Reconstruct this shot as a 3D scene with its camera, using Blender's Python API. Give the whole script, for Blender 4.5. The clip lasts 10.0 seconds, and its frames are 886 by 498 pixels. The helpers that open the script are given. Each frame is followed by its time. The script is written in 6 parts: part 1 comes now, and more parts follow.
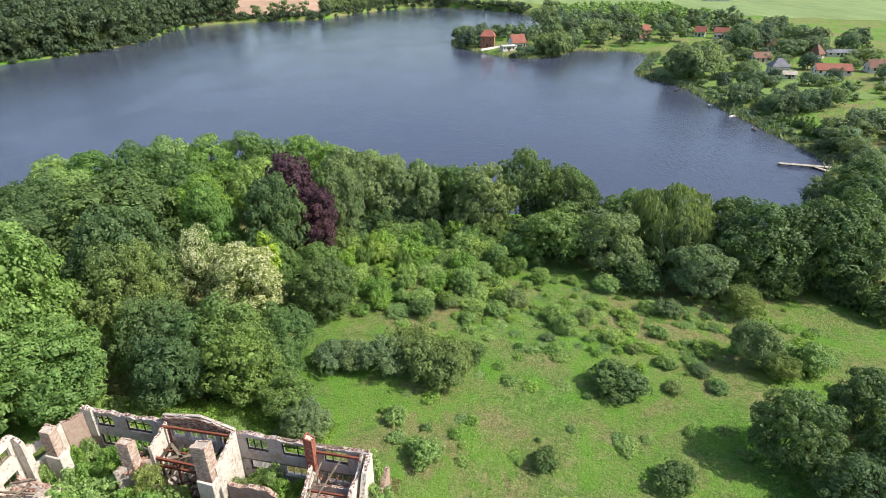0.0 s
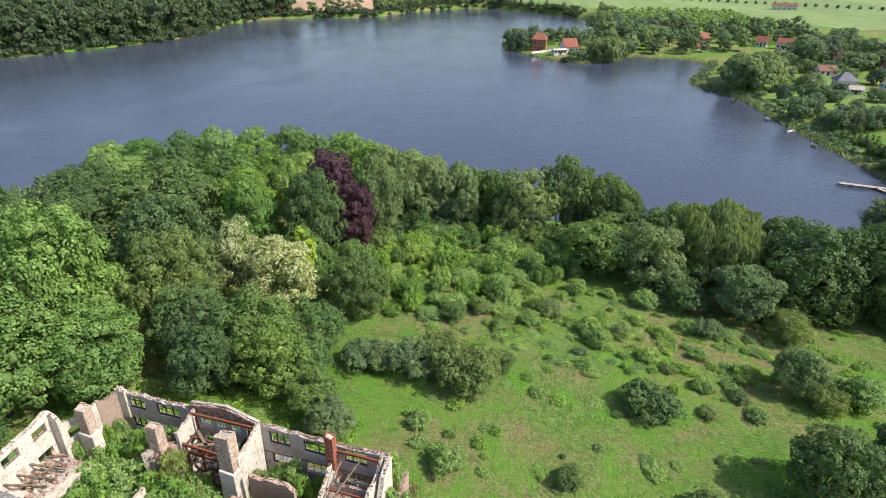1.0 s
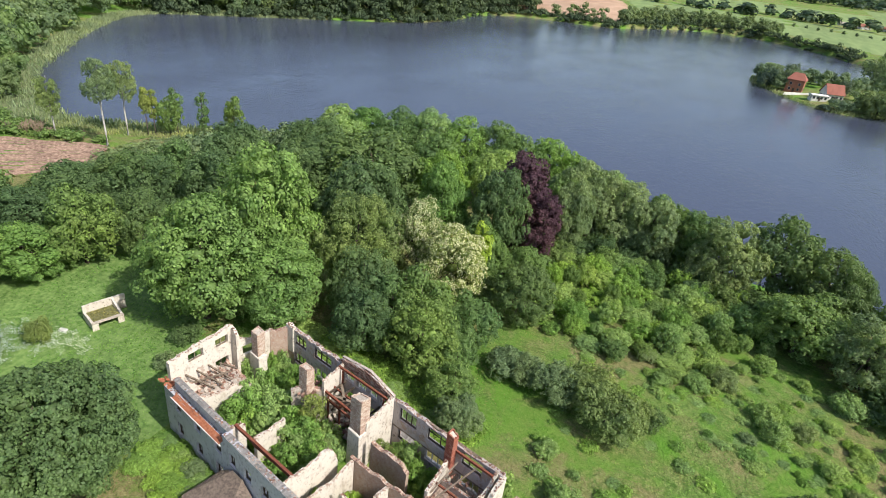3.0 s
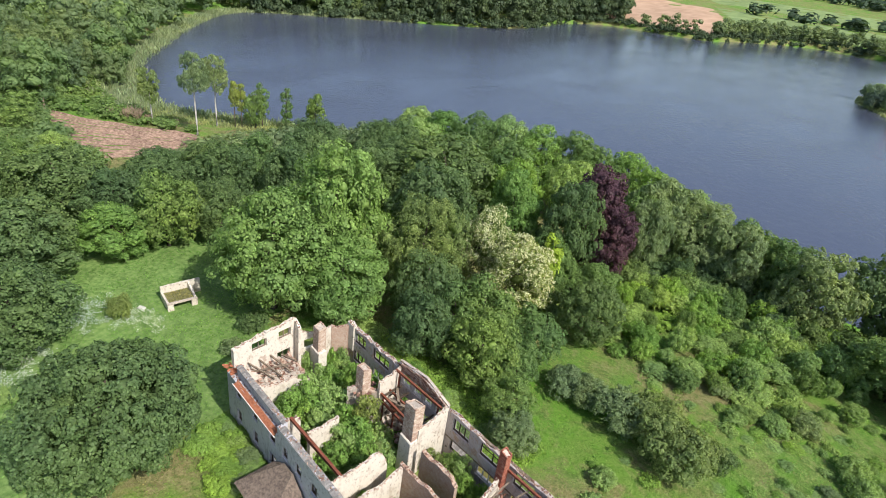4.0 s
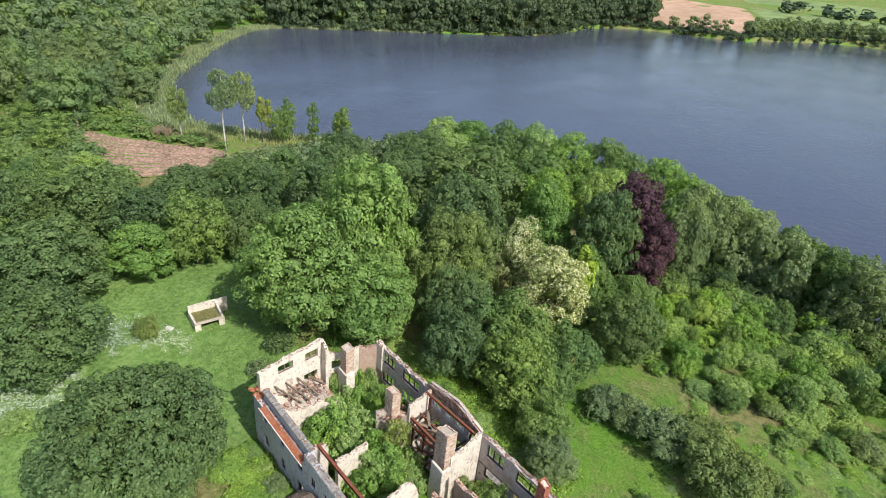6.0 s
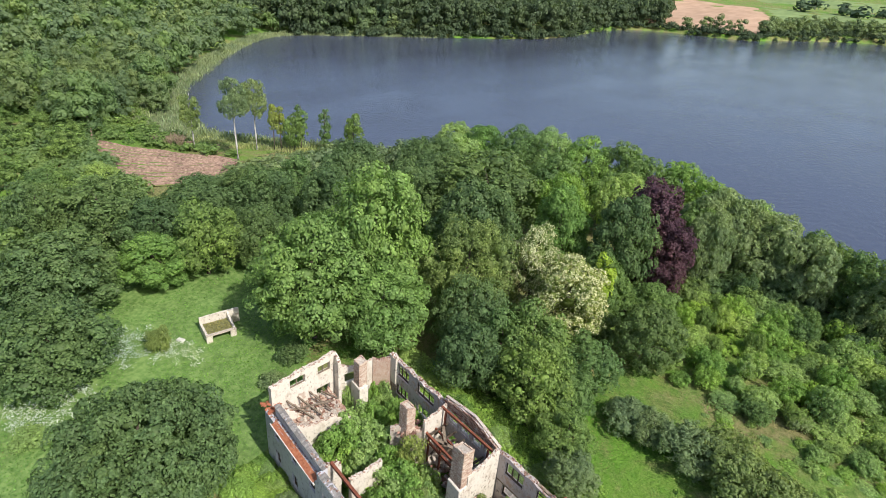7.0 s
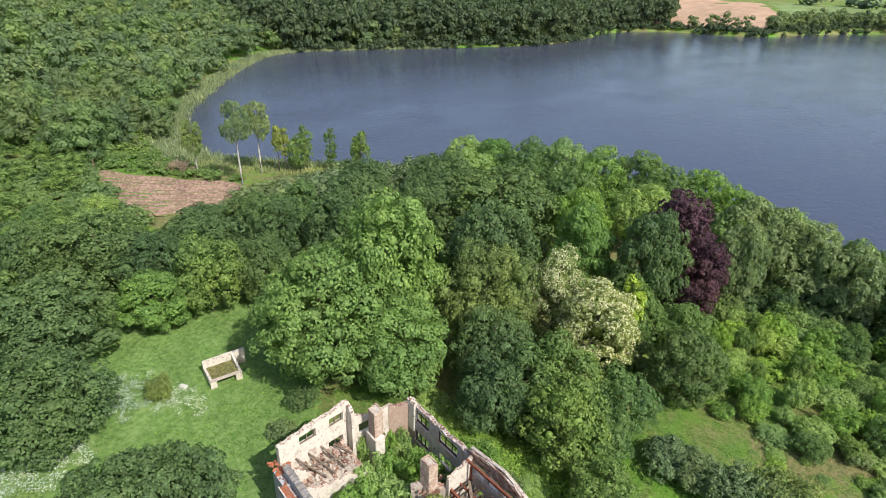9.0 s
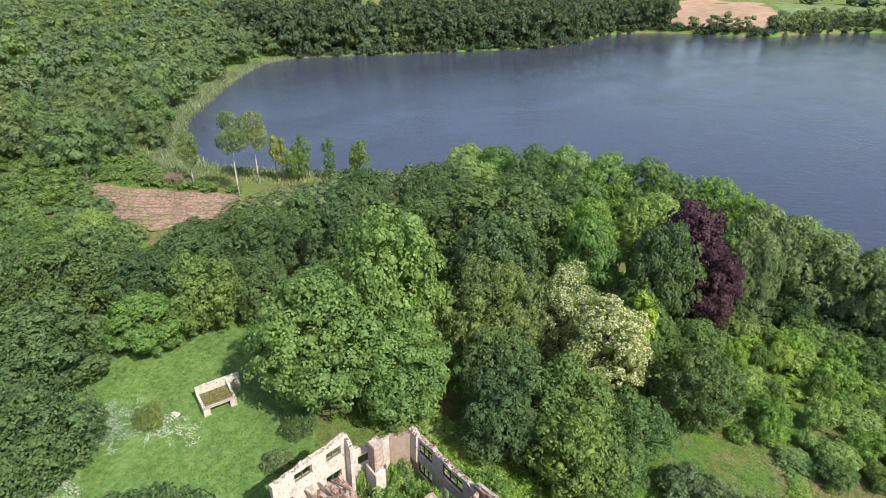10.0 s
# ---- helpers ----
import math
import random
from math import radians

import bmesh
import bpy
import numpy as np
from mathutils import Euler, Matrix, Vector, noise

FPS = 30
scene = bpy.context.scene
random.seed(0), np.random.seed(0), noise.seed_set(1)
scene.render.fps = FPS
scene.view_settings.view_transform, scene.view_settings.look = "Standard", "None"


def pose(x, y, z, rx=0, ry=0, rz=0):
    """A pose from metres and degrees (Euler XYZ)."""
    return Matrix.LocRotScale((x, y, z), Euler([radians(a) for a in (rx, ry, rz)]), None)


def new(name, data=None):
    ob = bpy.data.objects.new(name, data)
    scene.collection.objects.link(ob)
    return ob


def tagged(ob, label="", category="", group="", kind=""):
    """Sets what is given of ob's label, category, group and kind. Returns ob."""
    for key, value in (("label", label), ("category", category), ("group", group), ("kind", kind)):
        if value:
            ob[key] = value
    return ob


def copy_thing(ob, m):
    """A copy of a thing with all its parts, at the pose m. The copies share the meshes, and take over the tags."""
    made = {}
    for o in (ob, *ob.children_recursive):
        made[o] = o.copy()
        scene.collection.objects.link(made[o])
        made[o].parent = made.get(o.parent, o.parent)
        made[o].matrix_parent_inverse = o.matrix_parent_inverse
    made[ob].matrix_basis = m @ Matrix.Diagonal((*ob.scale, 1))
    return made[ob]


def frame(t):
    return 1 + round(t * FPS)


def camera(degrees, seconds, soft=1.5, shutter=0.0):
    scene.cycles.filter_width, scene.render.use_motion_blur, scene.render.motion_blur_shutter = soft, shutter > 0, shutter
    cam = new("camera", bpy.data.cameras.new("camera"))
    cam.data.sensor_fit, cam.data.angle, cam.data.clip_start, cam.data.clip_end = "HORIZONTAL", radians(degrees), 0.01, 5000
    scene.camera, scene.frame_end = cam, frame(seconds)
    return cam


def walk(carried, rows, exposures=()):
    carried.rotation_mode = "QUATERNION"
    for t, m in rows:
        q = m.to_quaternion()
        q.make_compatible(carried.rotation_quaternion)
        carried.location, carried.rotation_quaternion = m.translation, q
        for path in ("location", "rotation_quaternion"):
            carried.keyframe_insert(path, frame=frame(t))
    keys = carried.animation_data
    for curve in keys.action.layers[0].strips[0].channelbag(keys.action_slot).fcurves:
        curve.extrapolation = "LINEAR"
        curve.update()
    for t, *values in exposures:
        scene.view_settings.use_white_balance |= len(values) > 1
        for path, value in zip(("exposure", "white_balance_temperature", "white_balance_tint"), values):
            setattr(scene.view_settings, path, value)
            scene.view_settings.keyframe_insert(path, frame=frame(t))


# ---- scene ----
cam = camera(75.6, 10.0, soft=0.5)
PATH = [
    (0.0, -0.000, 0.000, 51.505, 63.116, 0.314, -1.356),
    (0.5, 0.453, 0.479, 51.581, 63.136, -0.285, 1.256),
    (1.0, 0.742, 0.917, 51.644, 63.131, -0.818, 3.715),
    (1.5, 0.855, 1.287, 51.730, 63.104, -1.401, 6.358),
    (2.0, 0.950, 1.687, 51.738, 62.991, -2.543, 11.108),
    (2.5, 0.868, 2.147, 51.705, 62.672, -4.339, 18.071),
    (3.0, 0.749, 2.634, 51.690, 62.008, -6.338, 26.558),
    (3.2, 0.700, 2.850, 51.670, 61.742, -6.905, 29.930),
    (4.3, -0.199, 4.124, 51.310, 61.598, -6.875, 35.001),
    (4.5, -0.324, 4.339, 51.289, 61.640, -6.668, 35.381),
    (5.0, -0.659, 4.741, 51.211, 61.824, -6.127, 35.892),
    (5.5, -1.039, 5.219, 51.161, 61.998, -5.533, 36.279),
    (6.8, -2.440, 6.745, 50.850, 62.450, -4.221, 37.342),
    (7.0, -2.703, 7.011, 50.827, 62.513, -4.025, 37.548),
    (7.5, -3.651, 7.913, 50.742, 62.725, -3.438, 37.821),
    (8.0, -4.672, 8.900, 50.761, 62.936, -2.824, 37.798),
    (8.5, -5.676, 9.984, 50.804, 63.140, -2.185, 37.642),
    (9.0, -6.690, 11.209, 50.857, 63.312, -1.628, 37.513),
    (9.5, -7.698, 12.546, 50.932, 63.479, -1.231, 37.429),
    (10.0, -8.834, 14.027, 51.100, 63.613, -0.933, 37.380),
]
walk(cam, [(t, pose(*p)) for t, *p in PATH], exposures=[(0.0, 0.64), (1.0, 0.54), (2.5, 0.50), (10.0, 0.46)])

# ---- daylight ----
SUN_AZ, SUN_EL = 101.0, 46.0  # degrees: clockwise from +y, and up
sun_to = Vector((math.sin(radians(SUN_AZ)) * math.cos(radians(SUN_EL)), math.cos(radians(SUN_AZ)) * math.cos(radians(SUN_EL)), math.sin(radians(SUN_EL))))
sun = new("sun", bpy.data.lights.new("sun", "SUN"))
sun.data.energy, sun.data.angle, sun.data.color = 3.8, radians(0.6), (1.0, 0.95, 0.87)
sun.rotation_euler = sun_to.to_track_quat("Z", "Y").to_euler()
world = bpy.data.worlds.new("sky")
scene.world = world
world.use_nodes = True
wn = world.node_tree
sky = wn.nodes.new("ShaderNodeTexSky")
sky.sky_type, sky.sun_disc = "NISHITA", False
sky.sun_elevation, sky.sun_rotation = radians(SUN_EL), radians(SUN_AZ)
sky.dust_density, sky.air_density = 2.0, 1.0
wn.links.new(sky.outputs[0], wn.nodes["Background"].inputs[0])
wn.nodes["Background"].inputs[1].default_value = 0.125

# ---- materials ----
class Mat:
    """A small wrapper to wire node materials."""
    def __init__(self, name, rough=0.8, spec=0.3):
        self.m = bpy.data.materials.new(name)
        self.m.use_nodes = True
        self.t = self.m.node_tree
        self.b = self.t.nodes["Principled BSDF"]
        self.b.inputs["Roughness"].default_value = rough
        self.b.inputs["Specular IOR Level"].default_value = spec

    def node(self, kind, **sets):
        n = self.t.nodes.new("ShaderNode" + kind)
        for k, v in sets.items():
            if k in n.inputs:
                n.inputs[k].default_value = v
            else:
                n.inputs[k.replace("_", " ")].default_value = v
        return n

    def link(self, a, b):
        self.t.links.new(a, b)

    def coords(self, scale=(1, 1, 1), world=True):
        mp = self.t.nodes.new("ShaderNodeMapping")
        mp.inputs["Scale"].default_value = scale
        if world:
            g = self.t.nodes.new("ShaderNodeNewGeometry")
            self.link(g.outputs["Position"], mp.inputs[0])
        else:
            g = self.t.nodes.new("ShaderNodeTexCoord")
            self.link(g.outputs["Object"], mp.inputs[0])
        return mp.outputs[0]

    def noise(self, vec, scale, detail=4.0, rough=0.55, distort=0.0):
        n = self.node("TexNoise", Scale=scale, Detail=detail, Roughness=rough, Distortion=distort)
        self.link(vec, n.inputs["Vector"])
        return n.outputs[0]

    def ramp(self, fac, stops):
        r = self.t.nodes.new("ShaderNodeValToRGB")
        e = r.color_ramp.elements
        while len(e) < len(stops):
            e.new(0.5)
        for el, (p, c) in zip(e, stops):
            el.position, el.color = p, (*c, 1) if len(c) == 3 else c
        self.link(fac, r.inputs[0])
        return r.outputs[0]

    def mask(self, fac, lo, hi):
        return self.ramp(fac, [(lo, (0, 0, 0)), (hi, (1, 1, 1))])

    def mix(self, fac, a, b, mode="MIX"):
        n = self.t.nodes.new("ShaderNodeMix")
        n.data_type, n.blend_type = "RGBA", mode
        for sock, v in ((n.inputs[0], fac), (n.inputs[6], a), (n.inputs[7], b)):
            if isinstance(v, (int, float)):
                sock.default_value = v
            elif isinstance(v, tuple):
                sock.default_value = (*v, 1)
            else:
                self.link(v, sock)
        return n.outputs[2]

    def color(self, v):
        if isinstance(v, tuple):
            self.b.inputs["Base Color"].default_value = (*v, 1)
        else:
            self.link(v, self.b.inputs["Base Color"])
        return self

    def bump(self, h, strength=0.4, dist=0.05):
        n = self.node("Bump", Strength=strength, Distance=dist)
        self.link(h, n.inputs["Height"])
        self.link(n.outputs[0], self.b.inputs["Normal"])
        return self


def leaf_material(name, dark, light, rough=0.55, glow=0.35, bloom=None, share=0.5, spread=1.0):
    """Foliage: each leaf cluster takes its own shade, each tree its own tint; light passes through the leaves."""
    k = Mat(name, rough, 0.25)
    mean = tuple(0.5 * (1.08 * a + 1.9 * b * t) for a, b, t in zip(dark, light, (0.99, 1.0, 1.10)))
    g = k.t.nodes.new("ShaderNodeNewGeometry")
    o = k.t.nodes.new("ShaderNodeObjectInfo")
    isl = g.outputs["Random Per Island"]
    col = k.ramp(isl, [(0.0, tuple((1 - 0.28 * spread) * c for c in mean)), (0.7, mean), (1.0, tuple((1 + 0.38 * spread) * c for c in mean))])
    big = k.noise(k.coords(), 0.35, 2.0)
    col = k.mix(1.0, col, k.ramp(big, [(0.35, (0.88, 0.9, 0.92)), (0.65, (1.14, 1.1, 1.05))]), "MULTIPLY")
    wide = k.noise(k.coords(), 0.075, 2.0)
    col = k.mix(1.0, col, k.ramp(wide, [(0.3, (0.80, 0.85, 0.90)), (0.5, (1, 1, 1)), (0.7, (1.15, 1.1, 0.95))]), "MULTIPLY")
    if bloom:
        patch = k.noise(k.coords(), 0.22, 1.0)
        sel = k.node("Math")
        sel.operation = "MULTIPLY"
        k.link(k.mask(patch, 0.5 - share * 0.35, 0.56 - share * 0.3), sel.inputs[0])
        k.link(k.mask(isl, 0.5, 0.54), sel.inputs[1])
        col = k.mix(sel.outputs[0], col, bloom)
    tint = k.ramp(o.outputs["Random"], [(0.0, (0.8, 0.86, 0.9)), (0.5, (1.0, 1.0, 1.0)), (1.0, (1.14, 1.08, 0.9))])
    col = k.mix(1.0, col, tint, "MULTIPLY")
    grain = k.noise(k.coords(), 3.4, 3.0, 0.7)
    col = k.mix(1.0, col, k.ramp(grain, [(0.3, (0.8, 0.82, 0.84)), (0.5, (1, 1, 1)), (0.7, (1.16, 1.13, 1.08))]), "MULTIPLY")
    k.color(col).bump(grain, 0.3, 0.15)
    tr = k.node("BsdfTranslucent")
    k.link(k.mix(1.0, col, (1.25, 1.3, 0.6), "MULTIPLY"), tr.inputs["Color"])
    sh = k.t.nodes.new("ShaderNodeMixShader")
    sh.inputs[0].default_value = glow
    k.link(k.b.outputs[0], sh.inputs[1])
    k.link(tr.outputs[0], sh.inputs[2])
    k.link(sh.outputs[0], k.t.nodes["Material Output"].inputs["Surface"])
    return k.m


def bark_material(name, a, b, scale=3.0):
    k = Mat(name, 0.9, 0.1)
    n = k.noise(k.coords((1, 1, 0.25), False), scale * 2, 5.0)
    k.color(k.ramp(n, [(0.3, a), (0.7, b)])).bump(n, 0.6, 0.04)
    return k.m


LEAF = {
    "dark": leaf_material("leaves_dark_green", (0.045, 0.085, 0.028), (0.11, 0.165, 0.06)),
    "mid": leaf_material("leaves_mid_green", (0.06, 0.115, 0.03), (0.145, 0.215, 0.065)),
    "bright": leaf_material("leaves_bright_green", (0.07, 0.14, 0.03), (0.155, 0.255, 0.065)),
    "light": leaf_material("leaves_light_green", (0.11, 0.185, 0.05), (0.235, 0.325, 0.11)),
    "grey": leaf_material("leaves_grey_green", (0.095, 0.14, 0.055), (0.19, 0.245, 0.105)),
    "olive": leaf_material("leaves_olive_green", (0.09, 0.13, 0.035), (0.20, 0.25, 0.08)),
    "white": leaf_material("leaves_with_cream_blossom", (0.09, 0.14, 0.04), (0.20, 0.26, 0.09), bloom=(0.58, 0.60, 0.45), share=0.5),
    "beech": leaf_material("leaves_copper_purple", (0.035, 0.018, 0.024), (0.095, 0.045, 0.055), glow=0.2),
    "chest": leaf_material("leaves_chestnut_green", (0.07, 0.13, 0.032), (0.15, 0.235, 0.07)),
    # Lit copy of the chestnut green: sunlight painted in as lighter, yellower leaves.
    "chest_sun": leaf_material("leaves_sunny_chestnut", (0.085, 0.15, 0.032), (0.185, 0.275, 0.075)),
    "yellow": leaf_material("leaves_yellow_green", (0.13, 0.21, 0.032), (0.25, 0.35, 0.06)),
    "weed": leaf_material("leaves_rank_green", (0.09, 0.17, 0.03), (0.20, 0.31, 0.07)),
    # Greyed, lightened green: the haze of far woods is painted into it.
    "forest": leaf_material("leaves_forest", (0.07, 0.11, 0.05), (0.145, 0.195, 0.095)),
    "gloom": leaf_material("leaves_deep_forest", (0.034, 0.058, 0.034), (0.066, 0.098, 0.052)),
    # Distance haze put into the leaf colour: bluish, paler, little contrast between leaves.
    "village": leaf_material("leaves_village_hazed", (0.105, 0.155, 0.085), (0.14, 0.19, 0.115), glow=0.45, spread=0.45),
    "village_deep": leaf_material("leaves_village_deep_hazed", (0.07, 0.105, 0.07), (0.095, 0.13, 0.09), glow=0.45, spread=0.45),
    # Slope greens kept pale and even; the lowered contrast paints in haze.
    "wood_soft": leaf_material("leaves_wood_soft", (0.112, 0.16, 0.066), (0.142, 0.193, 0.09), glow=0.45, spread=0.45),
    "wood_fresh": leaf_material("leaves_wood_fresh", (0.112, 0.178, 0.06), (0.148, 0.21, 0.082), glow=0.45, spread=0.45),
    "wood_deep": leaf_material("leaves_wood_deep", (0.082, 0.13, 0.056), (0.115, 0.163, 0.078), glow=0.45, spread=0.45),
    "reed": leaf_material("reed_blades", (0.13, 0.17, 0.075), (0.25, 0.28, 0.14)),
    "turf": leaf_material("meadow_turf_blades", (0.09, 0.165, 0.028), (0.105, 0.18, 0.035)),
    "turf_lush": leaf_material("lush_turf_blades", (0.10, 0.195, 0.034), (0.115, 0.21, 0.046)),
    "straw": leaf_material("dry_grass_tufts", (0.16, 0.165, 0.055), (0.19, 0.175, 0.075)),
    "daisy": leaf_material("white_meadow_flowers", (0.36, 0.41, 0.28), (0.46, 0.49, 0.38), glow=0.1),
}
BARK = bark_material("bark_grey_brown", (0.05, 0.04, 0.03), (0.14, 0.115, 0.09))
BIRCH = bark_material("bark_white_birch", (0.16, 0.15, 0.13), (0.62, 0.60, 0.55), 1.2)


def ground_material():
    k = Mat("meadow_grass", 0.95, 0.1)
    w = k.coords()
    big, mid, fine = k.noise(w, 0.035, 3.0), k.noise(w, 0.22, 4.0, 0.6), k.noise(w, 2.6, 5.0, 0.7)
    green = k.ramp(fine, [(0.25, (0.08, 0.155, 0.024)), (0.5, (0.17, 0.285, 0.055)), (0.78, (0.29, 0.40, 0.12))])
    dry = k.ramp(fine, [(0.25, (0.19, 0.17, 0.06)), (0.75, (0.42, 0.34, 0.17))])
    patch = k.mix(0.5, big, mid, "ADD")
    col = k.mix(k.mask(patch, 0.62, 0.82), green, dry)
    clump = k.noise(w, 1.1, 5.0, 0.7)
    col = k.mix(k.mask(clump, 0.48, 0.66), col, k.mix(0.6, col, (0.065, 0.15, 0.022)))
    col = k.mix(k.mask(k.noise(w, 0.5, 5.0, 0.7), 0.55, 0.70), col, k.mix(0.6, col, (0.38, 0.32, 0.16)))
    micro = k.noise(w, 7.0, 4.0, 0.8)
    col = k.mix(1.0, col, k.ramp(micro, [(0.32, (0.55, 0.58, 0.55)), (0.5, (1, 1, 1)), (0.68, (1.45, 1.4, 1.4))]), "MULTIPLY")
    lush = k.noise(k.coords((1, 1, 1)), 0.12, 5.0, 0.65, 0.6)
    col = k.mix(k.mask(lush, 0.48, 0.60), col, k.mix(0.6, col, (0.15, 0.34, 0.03)))
    k.color(k.mix(1.0, col, (0.76, 0.84, 0.82), "MULTIPLY")).bump(k.mix(0.5, fine, clump, "ADD"), 1.0, 0.35)
    return k.m


def water_material():
    k = Mat("lake_water", 0.08, 0.5)
    w = k.coords((1.0, 0.45, 1))
    n = k.noise(w, 1.0, 4.0, 0.62, 0.4)
    n2 = k.noise(k.coords((1.0, 0.6, 1)), 0.05, 3.0)
    k.color((0.058, 0.068, 0.106))
    k.b.inputs["IOR"].default_value = 1.33
    h = k.node("Math")
    h.operation = "MULTIPLY"
    k.link(n, h.inputs[0])
    k.link(k.ramp(n2, [(0.3, (0.35, 0.35, 0.35)), (0.7, (1, 1, 1))]), h.inputs[1])
    k.bump(h.outputs[0], 0.85, 0.26)
    return k.m


def noisy(name, a, b, scale=3.0, rough=0.85, bump=0.4, dist=0.03, stretch=(1, 1, 1), spec=0.25, world=False, detail=5.0):
    k = Mat(name, rough, spec)
    n = k.noise(k.coords(stretch, world), scale, detail)
    n2 = k.noise(k.coords(stretch, world), scale * 0.13, 2.0)
    col = k.mix(k.mask(n2, 0.35, 0.65), k.ramp(n, [(0.3, a), (0.72, b)]), k.ramp(n, [(0.3, tuple(0.75 * c for c in a)), (0.72, tuple(0.85 * c for c in b))]))
    k.color(col).bump(n, bump, dist)
    return k.m


def plaster_material(name, fresh, stain, bare, share):
    """Old plaster: stained in streaks, fallen away in patches down to the brick courses."""
    k = Mat(name, 0.9, 0.15)
    w = k.coords()
    br = k.t.nodes.new("ShaderNodeTexBrick")
    br.inputs["Color1"].default_value, br.inputs["Color2"].default_value, br.inputs["Mortar"].default_value = (*bare, 1), (*[0.72 * c for c in bare], 1), (0.42, 0.38, 0.33, 1)
    br.inputs["Scale"].default_value, br.inputs["Mortar Size"].default_value = 1.0, 0.012
    br.inputs["Brick Width"].default_value, br.inputs["Row Height"].default_value = 0.26, 0.085
    sep = k.t.nodes.new("ShaderNodeSeparateXYZ")
    k.link(w, sep.inputs[0])
    add = k.node("Math")
    k.link(sep.outputs[0], add.inputs[0])
    k.link(sep.outputs[1], add.inputs[1])
    com = k.t.nodes.new("ShaderNodeCombineXYZ")
    k.link(add.outputs[0], com.inputs[0])
    k.link(sep.outputs[2], com.inputs[1])
    k.link(com.outputs[0], br.inputs["Vector"])
    n, fine = k.noise(w, 0.9, 6.0, 0.65), k.noise(w, 7.0, 4.0)
    streak = k.noise(k.coords((1.3, 1.3, 0.7)), 0.9, 6.0, 0.7)
    skin = k.mix(k.mask(streak, 0.52, 0.66), fresh, stain)
    skin = k.mix(k.mask(k.noise(w, 2.6, 6.0, 0.75), 0.57, 0.63), skin, tuple(0.55 * c for c in stain))
    skin = k.mix(k.mask(fine, 0.3, 0.8), skin, k.mix(0.22, skin, (0.2, 0.17, 0.14)))
    off = k.mask(n, 1 - share - 0.03, 1 - share + 0.02)
    bare_col = k.mix(k.mask(k.noise(w, 2.3, 5.0, 0.7), 0.35, 0.7), br.outputs[0], k.mix(0.55, br.outputs[0], (0.50, 0.42, 0.34)))
    k.color(k.mix(off, skin, bare_col)).bump(k.mix(0.5, off, fine), 0.5, 0.03)
    return k.m


GRASS, WATER = ground_material(), water_material()
PLASTER_IN = plaster_material("old_white_plaster", (0.66, 0.605, 0.525), (0.47, 0.40, 0.325), (0.44, 0.32, 0.25), 0.36)
PLASTER_PALE = plaster_material("old_grey_plaster", (0.46, 0.41, 0.39), (0.31, 0.27, 0.26), (0.36, 0.22, 0.17), 0.42)
PLASTER_OUT = plaster_material("weathered_facade_render", (0.52, 0.52, 0.57), (0.33, 0.33, 0.365), (0.36, 0.28, 0.24), 0.27)
BRICKWORK = plaster_material("bare_brickwork", (0.46, 0.37, 0.30), (0.36, 0.27, 0.21), (0.36, 0.20, 0.14), 0.62)
def brick_mix(name, *stops):
    """Old bricks, each with its own shade, smeared with mortar."""
    k = Mat(name, 0.92, 0.1)
    g = k.t.nodes.new("ShaderNodeNewGeometry")
    col = k.ramp(g.outputs["Random Per Island"], [(i / (len(stops) - 1), c) for i, c in enumerate(stops)])
    n = k.noise(k.coords(), 9.0, 4.0, 0.7)
    col = k.mix(1.0, col, k.ramp(n, [(0.3, (0.6, 0.58, 0.56)), (0.55, (1, 1, 1)), (0.75, (1.25, 1.22, 1.18))]), "MULTIPLY")
    k.color(col).bump(n, 0.6, 0.02)
    return k.m


BRICK_OLD = brick_mix("old_mixed_bricks", (0.15, 0.085, 0.07), (0.29, 0.16, 0.12), (0.37, 0.25, 0.19), (0.47, 0.36, 0.29))
BRICK_PALE = brick_mix("pale_plastered_bricks", (0.36, 0.24, 0.185), (0.45, 0.33, 0.26), (0.53, 0.42, 0.34), (0.60, 0.51, 0.42))
BRICK_RED = brick_mix("red_stack_bricks", (0.22, 0.07, 0.05), (0.32, 0.11, 0.075), (0.38, 0.15, 0.10), (0.38, 0.21, 0.16))
RUBBLE = noisy("brick_rubble", (0.20, 0.13, 0.10), (0.50, 0.40, 0.33), 5.0, world=True)
PALE_STONE = noisy("mortar_crumbs", (0.35, 0.29, 0.24), (0.62, 0.55, 0.47), 6.0, world=True)
TILE_RED = noisy("red_roof_tile", (0.30, 0.095, 0.05), (0.50, 0.20, 0.11), 4.0, world=True)
RIDGE = brick_mix("grey_coping_tiles", (0.20, 0.19, 0.18), (0.28, 0.26, 0.25), (0.36, 0.34, 0.32))
TILE_OLD = noisy("mossy_roof_tile", (0.11, 0.085, 0.07), (0.27, 0.21, 0.17), 4.0, world=True)
RUST = noisy("rusted_steel", (0.14, 0.045, 0.028), (0.30, 0.10, 0.06), 6.0, 0.75, world=True)
TIMBER = noisy("weathered_timber", (0.13, 0.10, 0.075), (0.30, 0.24, 0.18), 4.0, stretch=(1, 1, 0.3), world=True)
DARK_WOOD = noisy("old_dark_timber", (0.05, 0.035, 0.025), (0.12, 0.09, 0.065), 4.0, world=True)
WHITE_PAINT = noisy("flaking_white_paint", (0.48, 0.46, 0.43), (0.76, 0.74, 0.70), 5.0, world=True)
RED_BRICK = noisy("red_chimney_brick", (0.24, 0.075, 0.05), (0.40, 0.14, 0.09), 8.0, world=True)
EARTH = noisy("bare_earth", (0.16, 0.11, 0.08), (0.30, 0.22, 0.16), 1.0, world=True)
